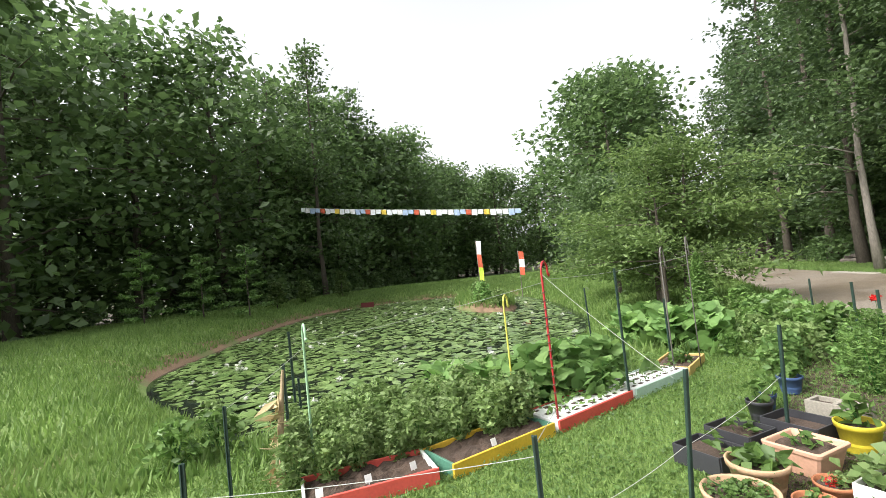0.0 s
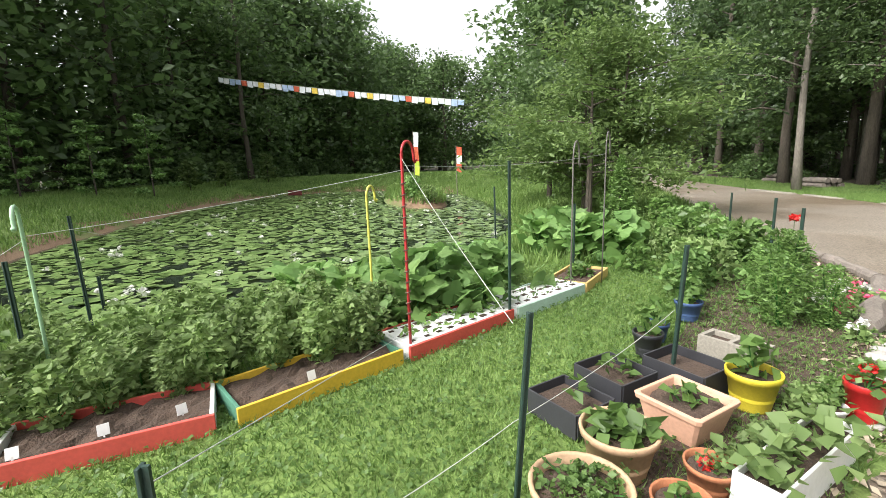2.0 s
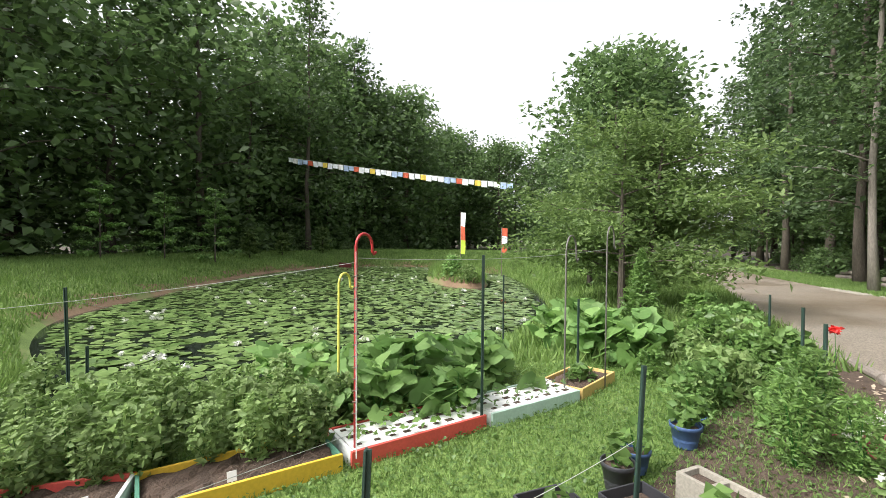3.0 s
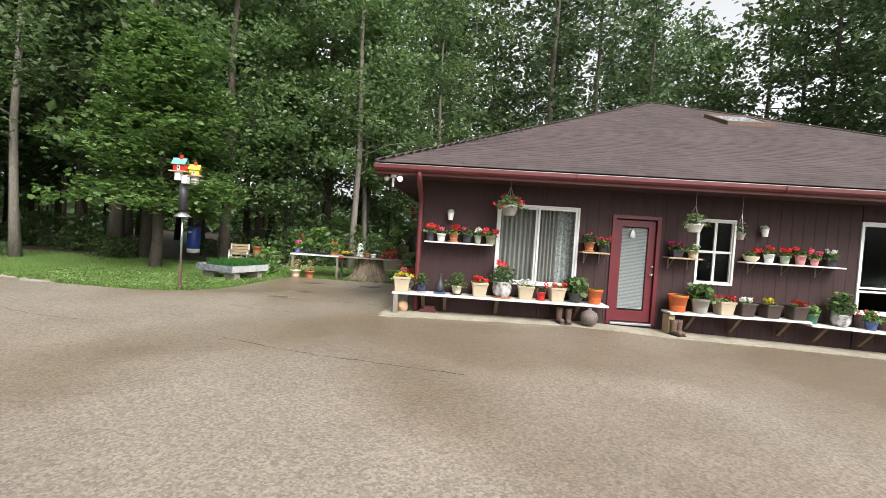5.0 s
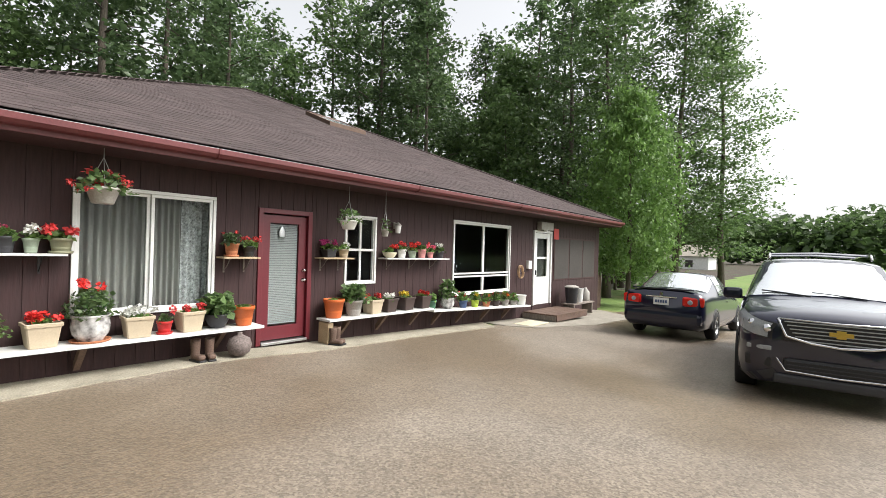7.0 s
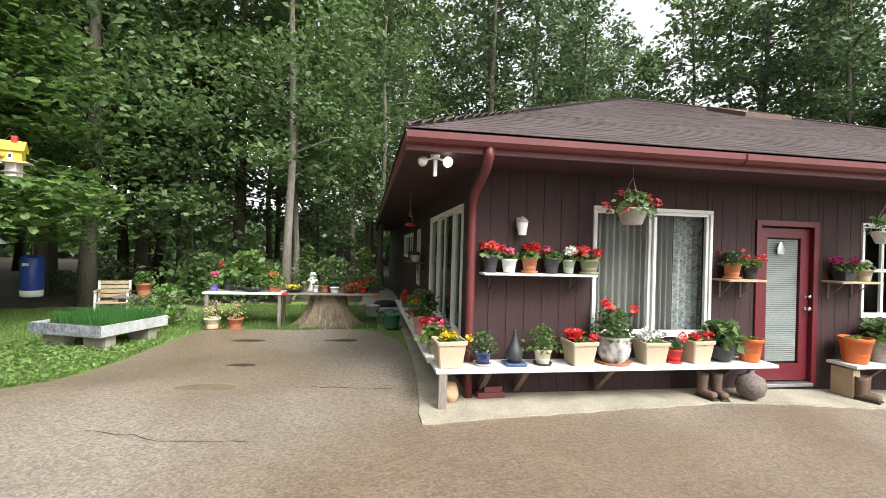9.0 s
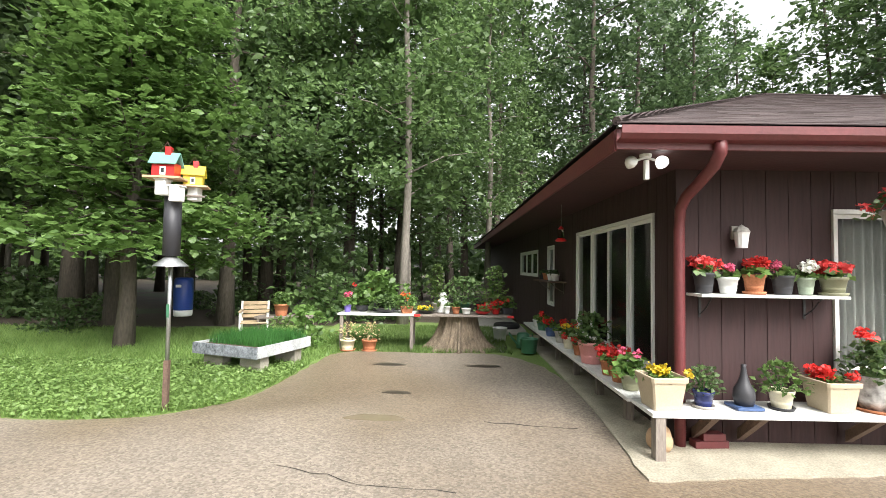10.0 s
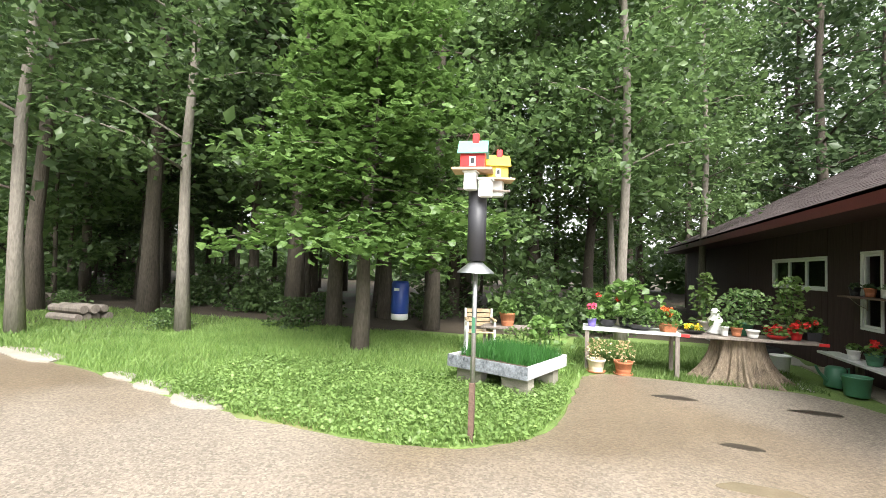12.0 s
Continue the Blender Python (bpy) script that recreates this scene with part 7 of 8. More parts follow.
# watering can and tub by the side wall
wc = thing("watering_can", pose(-0.62, 4.6, 0.03, 0, 0, 200), "green plastic watering can by the side bench", "watering can")
part("body", lathe([(0.0, 0.0), (0.13, 0.0), (0.14, 0.02), (0.12, 0.26), (0.09, 0.29), (0.0, 0.29)], 18), C["green"], wc, smooth=True)
part("spout", tube([(0.11, 0, 0.07), (0.24, 0, 0.20), (0.30, 0, 0.30)], [0.03, 0.02, 0.016], 8), C["green"], wc)
part("handle", tube([(-0.10, 0, 0.25), (-0.20, 0, 0.26), (-0.20, 0, 0.10), (-0.12, 0, 0.06)], 0.014, 7), C["green"], wc)
bucket(-0.60, 4.1, 0.03, 0.16, 0.26, C["green"], "dark green tub by the side bench")


# ---- the yard beside the house: table, stump, planter, feeder pole, maple ----
M_STUMP = material("stump_wood", (0.17, 0.125, 0.088), 0.9, vary=0.65, scale=3.5, fine=20, bump=1.0, stretch=(5, 5, 0.35), second=(0.36, 0.285, 0.20))
rng = np.random.default_rng(200)
st = thing("tree_stump", pose(-1.85, 4.6, 0) @ Matrix.Diagonal((0.82, 0.82, 1, 1)), "huge flared weathered tree stump holding up a board", "tree stump")
bm = bmesh.new()
seg = 132
rings = []
ph = rng.uniform(0, 6.28, 6)
for z, r in ((-0.08, 0.86), (0.0, 0.80), (0.07, 0.70), (0.16, 0.60), (0.28, 0.52), (0.42, 0.46), (0.55, 0.43), (0.635, 0.42)):
    row = []
    for i in range(seg):
        a = 2 * math.pi * i / seg
        fl_ = 0.16 * (1 - 2 * abs(math.sin(4.5 * a + ph[0] + 0.4 * z))) + 0.09 * (1 - 2 * abs(math.sin(8.5 * a + ph[1] - 0.9 * z))) + 0.05 * math.sin(31 * a + ph[2]) + 0.03 * math.sin(47 * a + ph[3] + 2 * z)
        rr = r * (1 + fl_ * (0.4 + 1.0 * max(0, 0.5 - z)))
        row.append(bm.verts.new((rr * math.cos(a), rr * math.sin(a) * 0.85, z)))
    rings.append(row)
for a, b in zip(rings, rings[1:]):
    for i in range(seg):
        bm.faces.new((a[i], a[(i + 1) % seg], b[(i + 1) % seg], b[i]))
bm.faces.new(rings[-1])
part("bole", bm, M_STUMP, st)
TZ = 0.68
tb = thing("plant_table", pose(-2.72, 4.50, 0), "long grey plank table resting partly on a stump", "plant table")
part("tabletop", boxm(-0.68, 0, TZ - 0.02, 1.42, 0.62, 0.04, 0.005), M_BOARD, tb)
part("board", boxm(0.93, 0, TZ - 0.022, 1.78, 0.62, 0.036, 0.005), M_GREYWOOD, tb)
for x, y in ((-1.32, -0.26), (-0.02, -0.26), (-1.32, 0.26), (-0.02, 0.26)):
    part("leg", boxm(x, y, (TZ - 0.04) / 2, 0.06, 0.06, TZ - 0.04, 0.004), M_GREYWOOD, tb)
for x in (0.08, 1.80):
    part("end_cap", boxm(x, -0.312, TZ - 0.022, 0.12, 0.012, 0.045, 0.003), C["red"], tb)
gt = "pots on the plank table"
TZ1 = TZ + 0.003
for x, y, shp, r, h, mt, pl, fl_, lb, lf in (
        (-3.97, 4.40, "round", 0.075, 0.14, "purple", (0.09, 0.12, 60, 0.05), ("pink", 2, 0.06, 0.20, 0.045), "violet pot with a pink geranium", None),
        (-3.72, 4.57, "bowl", 0.14, 0.12, "charcoal", (0.18, 0.30, 130, 0.07), ("red", 3, 0.14, 0.38, 0.035), "dark bowl of red-flowered plants", None),
        (-3.42, 4.65, "round", 0.15, 0.20, "charcoal", (0.40, 0.46, 260, 0.10), None, "dark pot with a broad leafy plant", M_LEAF_BRIGHT),
        (-3.25, 4.40, "bowl", 0.20, 0.09, "charcoal", (0.26, 0.18, 260, 0.045), None, "shallow dark bowl of low green plants", M_LEAF),
        (-2.85, 4.37, "square", 0.12, 0.13, "terracotta", (0.20, 0.18, 130, 0.05), ("orange", 4, 0.14, 0.20, 0.04), "terracotta box of orange flowers", None),
        (-2.49, 4.39, "bowl", 0.17, 0.06, "black", (0.14, 0.05, 60, 0.04), ("yellow", 8, 0.14, 0.04, 0.035), "black dish of yellow blossoms", None),
        (-2.29, 4.60, "round", 0.10, 0.18, "grey", (0.16, 0.62, 120, 0.07), None, "grey pot with a tall silvery plant", M_FEATHER),
        (-2.09, 4.35, "round", 0.06, 0.14, "white", (0.06, 0.06, 24, 0.04), None, "small white pot on the board", None),
        (-1.92, 4.40, "round", 0.08, 0.13, "terracotta", (0.09, 0.08, 50, 0.04), None, "small terracotta pot on the board", None),
        (-1.77, 4.60, "round", 0.14, 0.20, "green", (0.34, 0.42, 420, 0.05), None, "green pot with a broad twiggy bush", M_LEAF),
        (-1.73, 4.33, "round", 0.09, 0.11, "white", None, None, "white pot on the board", None),
        (-1.42, 4.37, "bowl", 0.14, 0.06, "red", (0.14, 0.08, 70, 0.04), ("red", 7, 0.16, 0.08, 0.045), "red dish of red geraniums", None),
        (-1.17, 4.40, "round", 0.08, 0.12, "red", (0.10, 0.08, 50, 0.04), ("red", 4, 0.10, 0.12, 0.04), "small red pot of red flowers", None),
        (-1.15, 4.65, "round", 0.12, 0.18, "olive", (0.22, 0.60, 190, 0.07), None, "olive pot with a tall pale-leaved shrub", M_FEATHER),
        (-0.95, 4.50, "square", 0.11, 0.12, "charcoal", (0.16, 0.18, 110, 0.05), ("red", 3, 0.14, 0.14, 0.03), "dark box of mixed plants", None)):
    pl = (pl[0] * 1.2, pl[1] * 1.25, int(pl[2] * 1.4), pl[3] * 1.1) if pl else None
    potted(pose(x, y, TZ1, 0, 0, x * 90), shp, r, h, mt, lb, pl, fl_, group=gt, leaf=lf)
fg = thing("garden_statue", pose(-2.17, 4.53, TZ1), "white plaster garden ornament on the board", "garden ornament")
part("figure", lathe([(0.0, 0.0), (0.10, 0.0), (0.11, 0.03), (0.07, 0.08), (0.10, 0.16), (0.11, 0.22), (0.06, 0.28), (0.07, 0.33), (0.045, 0.38), (0.0, 0.39)], 16), M_WHITE, fg, smooth=True)
for x, lb, mt in ((-3.90, "cream pot of dry straw-coloured stems", "cream"), (-3.50, "terracotta pot of dry straw-coloured stems", "terracotta")):
    potted(pose(x, 4.15, 0.012), "round", 0.14, 0.20, mt, lb, (0.22, 0.34, 130, 0.035), None, group="dry pots before the table", leaf=M_DRY, saucer="terracotta")
bucket(-0.95, 5.6, 0.0, 0.15, 0.28, M_WHITE, "white pail behind the stump")
tr = thing("tire", pose(-0.55, 7.6, 0.0), "old black rubber tyre lying on the gravel", "tyre")
bm = bmesh.new()
pr = []
for k in range(28):
    a = 2 * math.pi * k / 28
    pr.append([bm.verts.new(((0.26 + 0.08 * math.cos(b)) * math.cos(a), (0.26 + 0.08 * math.cos(b)) * math.sin(a), 0.07 + 0.07 * math.sin(b))) for b in np.linspace(0, 2 * math.pi, 11)[:-1]])
for k in range(28):
    for j in range(10):
        bm.faces.new((pr[k][j], pr[(k + 1) % 28][j], pr[(k + 1) % 28][(j + 1) % 10], pr[k][(j + 1) % 10]))
part("ring", bm, M_TYRE, tr, smooth=True)
tagged(part("pavement", sheet(ragged([(-1.0, 4.2), (-0.8, 6.4), (-0.2, 6.5), (-0.1, 9.5), (-0.3, 13.0), (-1.0, 12.5), (-1.3, 8.0), (-1.35, 5.6)], 8, 0.03, 9), 0.012, 0.1), C["grey"]), "pale gravel path along the side wall", "gravel path", kind="structure")

# white grass planter on blocks
M_PLANTER = material("weathered_pale_grey_paint", (0.34, 0.36, 0.365), 0.7, vary=0.4, scale=7, fine=50, bump=0.2, second=(0.62, 0.63, 0.62))
# slate front board: its shade is put into this darker colour
M_SHADEBOARD = material("shaded_weathered_board", (0.085, 0.095, 0.11), 0.75, vary=0.6, scale=9, fine=40, bump=0.25, second=(0.28, 0.30, 0.33))
pl = thing("planter_box", pose(-5.08, 2.9, 0.0, 0, 0, -20) @ Matrix.Diagonal((1.0, 0.82, 1, 1)), "pale grey shallow planter box of tall green grass on blocks", "planter box")
for x, y in ((0.35, -0.45), (-0.35, -0.45), (0.35, 0.45), (-0.35, 0.45)):
    part("block", boxm(x, y, 0.11, 0.38, 0.20, 0.24, 0.006), M_CONCRETE, pl)
for cx, cy, sx, sy in ((0, -0.72, 1.20, 0.03), (0, 0.72, 1.20, 0.03), (0.585, 0, 0.03, 1.41), (-0.585, 0, 0.03, 1.41)):
    part("side_board", boxm(cx, cy, 0.31, sx, sy, 0.16, 0.004), M_SHADEBOARD if cy < 0 else M_PLANTER, pl, "weathered slate board with shade in its dark colour" if cy < 0 else "")
part("soil", boxm(0, 0, 0.30, 1.13, 1.40, 0.10), M_SOIL, pl)
rng = np.random.default_rng(220)
n = 4200
pts = np.column_stack([rng.uniform(-0.55, 0.55, n), rng.uniform(-0.45, 0.69, n), np.full(n, 0.35)])
gpl = blades("grass", pts, 0.17, rng, M_GRASSDEEP, "", 0.35, 0.006)
for key in ("label", "category"):
    if key in gpl:
        del gpl[key]
gpl.parent = pl

# feeder pole
fp_ = thing("feeder_pole", pose(-5.03, 0.62, 0.0), "tall bird feeder pole with cone baffle and black tube", "bird feeder pole")
part("stake", boxm(0, 0, 0.25, 0.05, 0.05, 0.56, 0.004), M_BROWNWOOD, fp_)
part("pole", tube([(0, 0, 0.48), (0, 0, 1.62)], 0.022, 10), M_METAL, fp_, smooth=True)
part("baffle", lathe([(0.17, 1.52), (0.165, 1.53), (0.06, 1.62), (0.045, 1.63), (0.05, 1.61), (0.155, 1.52)], 24), M_METAL, fp_, smooth=True)
part("tube", tube([(0, 0, 1.63), (0, 0, 2.28)], 0.085, 16), C["charcoal"], fp_, smooth=True)
part("tape", boxm(0, -0.024, 1.05, 0.03, 0.004, 0.14), C["green"], fp_)
part("crossbar", tube([(-0.2, 0, 2.30), (0.28, 0.1, 2.28)], 0.012, 6), M_GREYWOOD, fp_)


def bird_house(x, y, z, wall, roof_c, tray_c, label, s=1.0, turn=0):
    b = thing("bird_house", pose(x, y, z, 0, 0, turn) @ Matrix.Scale(s, 4), label, "bird feeder", "feeders on the pole")
    part("tray", boxm(0, 0, 0.012, 0.36, 0.24, 0.022, 0.003), C[tray_c], b)
    part("walls", boxm(0, 0, 0.09, 0.22, 0.16, 0.16, 0.003), C[wall], b)
    part("door", boxm(0, -0.084, 0.08, 0.055, 0.006, 0.085), M_WHITE, b)
    part("window", boxm(0, -0.089, 0.085, 0.03, 0.004, 0.045), C["black"], b)
    for k in (-1, 1):
        bm = boxm(0, 0, 0, 0.27, 0.17, 0.012, 0.002)
        r_ = part("roof_slope", bm, C[roof_c], b)
        r_.matrix_basis = pose(0, k * 0.055, 0.215, -k * 52, 0, 0)
    part("chimney", boxm(0.02, 0, 0.30, 0.06, 0.06, 0.09, 0.004), C["red"], b)
    part("wire", tube([(-0.1, 0, 0.24), (0, 0, 0.40), (0.1, 0, 0.24)], 0.004, 5), M_BROWNWOOD, b)
    return b


C["mint"] = colour("mint_paint", (0.14, 0.34, 0.29), 0.6)
bird_house(-5.06, 0.53, 2.43, "red", "mint", "tan", "red barn bird feeder with a mint green roof", 1.0, 8)
bird_house(-4.88, 0.73, 2.38, "yellow", "yellow", "tan", "yellow house bird feeder with a yellow roof", 0.85, 20)
for x, y, z in ((-5.07, 0.50, 2.26), (-4.94, 0.53, 2.20), (-4.88, 0.76, 2.24)):
    jr = thing("feeder_jar", pose(x, y, z), "square white plastic jar hung under a feeder", "feeder jar", "feeder jars")
    part("jar", boxm(0, 0, 0.08, 0.11, 0.11, 0.16, 0.012), M_WHITE, jr)
    part("rim", boxm(0, 0, 0.162, 0.13, 0.13, 0.014, 0.003), M_WHITE, jr)

# punching bag hung from the maple's limb
pb2 = thing("punching_bag", pose(-8.05, 6.0, 0.36), "blue punching bag with a white base hung from a tree", "punching bag")
part("bag", lathe([(0.0, 0.14), (0.19, 0.14), (0.20, 0.17), (0.20, 0.80), (0.17, 0.86), (0.0, 0.87)], 22), colour("blue_vinyl", (0.025, 0.06, 0.30), 0.35), pb2, smooth=True)
part("base", lathe([(0.0, 0.0), (0.17, 0.0), (0.19, 0.02), (0.195, 0.138), (0.0, 0.138)], 22), M_WHITE, pb2, smooth=True)
part("patch", boxm(0, -0.202, 0.68, 0.12, 0.012, 0.06, 0.002), M_WHITE, pb2)
part("rope", tube([(0, 0, 0.86), (0, 0, 2.6)], 0.012, 6), M_GREYWOOD, pb2)

# maple
rng = np.random.default_rng(230)
mp_ = thing("tree", pose(-8.05, 4.15, -0.05), "spreading maple with tiers of bright green leaves", "tree")
bm = tube([(0, 0, -0.2), (0.02, 0.05, 0.9), (-0.05, 0.1, 2.4), (0.1, 0.2, 4.6), (0.0, 0.1, 7.2)], [0.20, 0.14, 0.12, 0.07, 0.02], 10)
limbs = []
for k in range(60):
    z = 1.75 + 5.2 * (k / 60) ** 1.05
    an = k * 2.4 + rng.uniform(-0.3, 0.3)
    f = k / 60
    r_ = (2.3 * (1 - f) ** 0.5 + 0.5) * rng.uniform(0.6, 1.08)
    a = np.array([0.02, 0.12, z])
    b = a + np.array([math.cos(an) * r_, math.sin(an) * r_, r_ * rng.uniform(-0.18, 0.42)])
    limbs.append((a, b))
    tube([a, (a + b) / 2 + np.array([0, 0, 0.12]), b], [0.022 * (1 - f) + 0.008, 0.012, 0.004], 5, bm)
part("trunk", bm, M_BARK, mp_, smooth=True)
per = 210
pts = []
for a, b in limbs:
    t = rng.uniform(0.25, 1.05, per)
    d = (b - a) / np.linalg.norm(b - a)
    side = np.array([-d[1], d[0], 0])
    q = a + (b - a) * t[:, None] + side * (rng.normal(size=per) * 0.45 * (0.35 + t * 0.8))[:, None]
    q[:, 2] += rng.normal(size=per) * 0.13 - 0.12 * (t - 0.5)
    pts.append(q)
part("crown", broad_leaves("crown", np.concatenate(pts), 0.14, rng, 0.35, 0.3), M_LEAF_BRIGHT, mp_)

# slatted garden chair, a side table and a bright plant in a clay pot
ch = thing("garden_chair", pose(-5.95, 4.9, 0.0, 0, 0, 20), "wooden slatted garden chair with pale arms", "garden chair")
for i in range(4):
    part("back_slat", boxm(0, 0.22 + 0.02 * i, 0.50 + i * 0.085, 0.50, 0.02, 0.07, 0.004), M_PALEWOOD, ch)
for i in range(4):
    part("seat_slat", boxm(0, -0.2 + i * 0.11, 0.40, 0.50, 0.09, 0.02, 0.004), M_PALEWOOD, ch)
for x in (-0.25, 0.25):
    part("leg", boxm(x, -0.20, 0.30, 0.04, 0.04, 0.62, 0.004), M_WHITE, ch)
    part("leg", boxm(x, 0.24, 0.40, 0.04, 0.04, 0.80, 0.004), M_WHITE, ch)
    part("armrest", boxm(x, 0.0, 0.62, 0.06, 0.50, 0.025, 0.005), M_PALEWOOD, ch)
tt = thing("side_table", pose(-5.35, 5.0, 0.0), "small weathered garden side table", "side table")
part("tabletop", boxm(0, 0, 0.50, 1.1, 0.5, 0.04, 0.005), M_GREYWOOD, tt)
for x in (-0.48, 0.48):
    for y in (-0.2, 0.2):
        part("leg", boxm(x, y, 0.24, 0.05, 0.05, 0.48, 0.004), M_GREYWOOD, tt)
potted(pose(-5.45, 5.0, 0.523), "round", 0.15, 0.24, "terracotta", "terracotta pot of bright lime green leaves", (0.22, 0.26, 240, 0.06), leaf=M_LEAF_BRIGHT, group=gt)
bush1 = bush_kind("shrub", "low grey-green shrub behind the planter", "shrub", 240, 0.5, 0.55, 500, 0.05, M_FEATHER, "yard shrubs")
bush1.matrix_basis = pose(-5.1, 4.2, 0)
bush2 = bush_kind("shrub", "leafy green shrub beside the planter", "shrub", 241, 0.4, 0.75, 260, 0.09, M_LEAF_BRIGHT, "yard shrubs")
bush2.matrix_basis = pose(-4.7, 4.3, 0)

# flat stones at the lawn's edge, wood piles, puddles
for k, (x, y, sx, sy, t_) in enumerate(((-8.1, 0.52, 0.42, 0.18, -15), (-9.0, 0.78, 0.38, 0.16, -18), (-9.8, 0.98, 0.30, 0.14, -15), (-14.6, 1.6, 1.2, 0.32, -8), (-12.2, 1.36, 0.9, 0.26, -10))):
    loop = [(sx * math.cos(a) * (1 + 0.15 * math.sin(3 * a + k)), sy * math.sin(a) * (1 + 0.15 * math.cos(4 * a + k))) for a in np.linspace(0, 2 * math.pi, 15)[:-1]]
    ob = part("flat_stone", sheet(loop, 0.028, 0.1), M_CONCRETE)
    ob.matrix_basis = pose(x, y, 0, 0, 0, t_)
    tagged(ob, "flat pale stone at the lawn's edge", "flat stone", "edge stones")
for k, (x, y) in enumerate(((-15.8, 4.4), (-19.9, 6.0))):
    wp2 = thing("log_pile", pose(x, y, 0, 0, 0, 15 * k), "small pile of old logs at the wood's edge", "log pile", "log piles")
    rr = random.Random(k)
    for i in range(7):
        row = i // 4
        part("log", tube([(-0.5 + rr.uniform(-0.1, 0.1), -0.35 + (i % 4) * 0.23 + row * 0.11, 0.10 + row * 0.19), (0.5 + rr.uniform(-0.1, 0.1), -0.35 + (i % 4) * 0.23 + row * 0.11, 0.10 + row * 0.19)], rr.uniform(0.08, 0.11), 9), M_GREYWOOD, wp2)
M_PUDDLE = plain("puddle_water", (0.19, 0.155, 0.105), 0.04, vary=0.2, bump=0.0)
M_HOLE = material("dark_wet_hollow", (0.045, 0.036, 0.028), 0.35, vary=0.4, scale=6, fine=40)
for x, y, sx, sy, m_, lb in ((-2.98, 3.0, 0.25, 0.09, M_HOLE, "dark wet hollow in the drive"), (-1.48, 2.98, 0.27, 0.08, M_HOLE, "dark wet hollow in the drive"), (-2.68, 1.43, 0.17, 0.07, M_HOLE, "dark wet hollow in the drive"), (-2.80, 0.50, 0.30, 0.11, M_PUDDLE, "small shining rain puddle on the drive")):
    loop = [(x + sx * math.cos(a) * (1 + 0.15 * math.sin(3 * a + x)), y + sy * math.sin(a) * (1 + 0.2 * math.cos(2 * a + y))) for a in np.linspace(0, 2 * math.pi, 25)[:-1]]
    tagged(part("puddle", sheet(loop, 0.0185, 0.003), m_), lb, "puddle", "puddles")

M_CRACK = material("dark_crack", (0.035, 0.03, 0.025), 0.9, vary=0.3, scale=5, fine=40)


def crack(pts, w, seed):
    """A thin ragged crack across the drive, from point to point."""
    rng = np.random.default_rng(seed)
    line = []
    for (ax, ay), (bx, by) in zip(pts, pts[1:]):
        n = max(3, int(math.hypot(bx - ax, by - ay) / 0.12))
        line += [(ax + (bx - ax) * i / n + rng.normal() * 0.012, ay + (by - ay) * i / n + rng.normal() * 0.012) for i in range(n)]
    line = np.array(line + [pts[-1]])
    d = np.gradient(line, axis=0)
    nrm = np.column_stack([-d[:, 1], d[:, 0]]) / (np.hypot(d[:, 0], d[:, 1])[:, None] + 1e-9)
    hw = (w * rng.uniform(0.25, 1.0, len(line)))[:, None]
    v = [(x, y, 0.0165 + float(fall(x))) for x, y in np.concatenate([line + nrm * hw, line - nrm * hw])]
    n = len(line)
    f = [(i, i + 1, n + i + 1, n + i) for i in range(n - 1)]
    tagged(part("crack", mesh_of("crack", v, f), M_CRACK), "thin dark crack across the worn drive", "crack", "cracks in the drive")


crack([(-2.2, -2.9), (-1.4, -3.2), (-0.7, -3.4), (-0.1, -3.5), (0.9, -3.7)], 0.010, 1)
crack([(-1.7, 0.45), (-1.3, 0.35), (-0.8, 0.30)], 0.014, 2)
crack([(-3.4, -0.6), (-2.7, -0.9), (-2.0, -1.0)], 0.008, 3)
crack([(5.2, -9.6), (6.0, -8.3), (6.5, -7.4)], 0.010, 4)
crack([(-6.6, -1.9), (-5.2, -2.4), (-4.4, -2.5)], 0.010, 5)

# tree trunks of the woods' understorey and low brush
brush = bush_kind("brush", "low dark green brush at the wood's edge", "brush", 250, 0.8, 0.9, 700, 0.09, M_LEAF, "woodland brush")
rng = np.random.default_rng(251)
n_b = 0
for k in range(400):
    x = rng.uniform(-40, 28)
    y = float(wood_edge(x)) + rng.uniform(0.3, 7)
    if (-3.5 < x < 19 and y < 20) or (x > 17 and y < 1):
        continue
    c = copy_thing(brush, Matrix.Identity(4))
    c.matrix_basis = pose(x, y, -0.02, 0, 0, rng.uniform(0, 360)) @ Matrix.Scale(rng.uniform(0.5, 1.5), 4)
    n_b += 1
    if n_b > 60:
        break
brush.matrix_basis = pose(-14, 8.4, 0)
for k in range(60):
    x = rng.uniform(-70, -18)
    y = float(np.interp(x, [-92, -81, -59, -39, -28, -11, 13], [-9, -14, -20, -25, -30, -35, -57])) - rng.uniform(0, 3)
    c = copy_thing(brush, Matrix.Identity(4))
    c.matrix_basis = pose(x, y, height_at(x, y) - 0.02, 0, 0, rng.uniform(0, 360)) @ Matrix.Scale(rng.uniform(1.2, 2.6), 4)


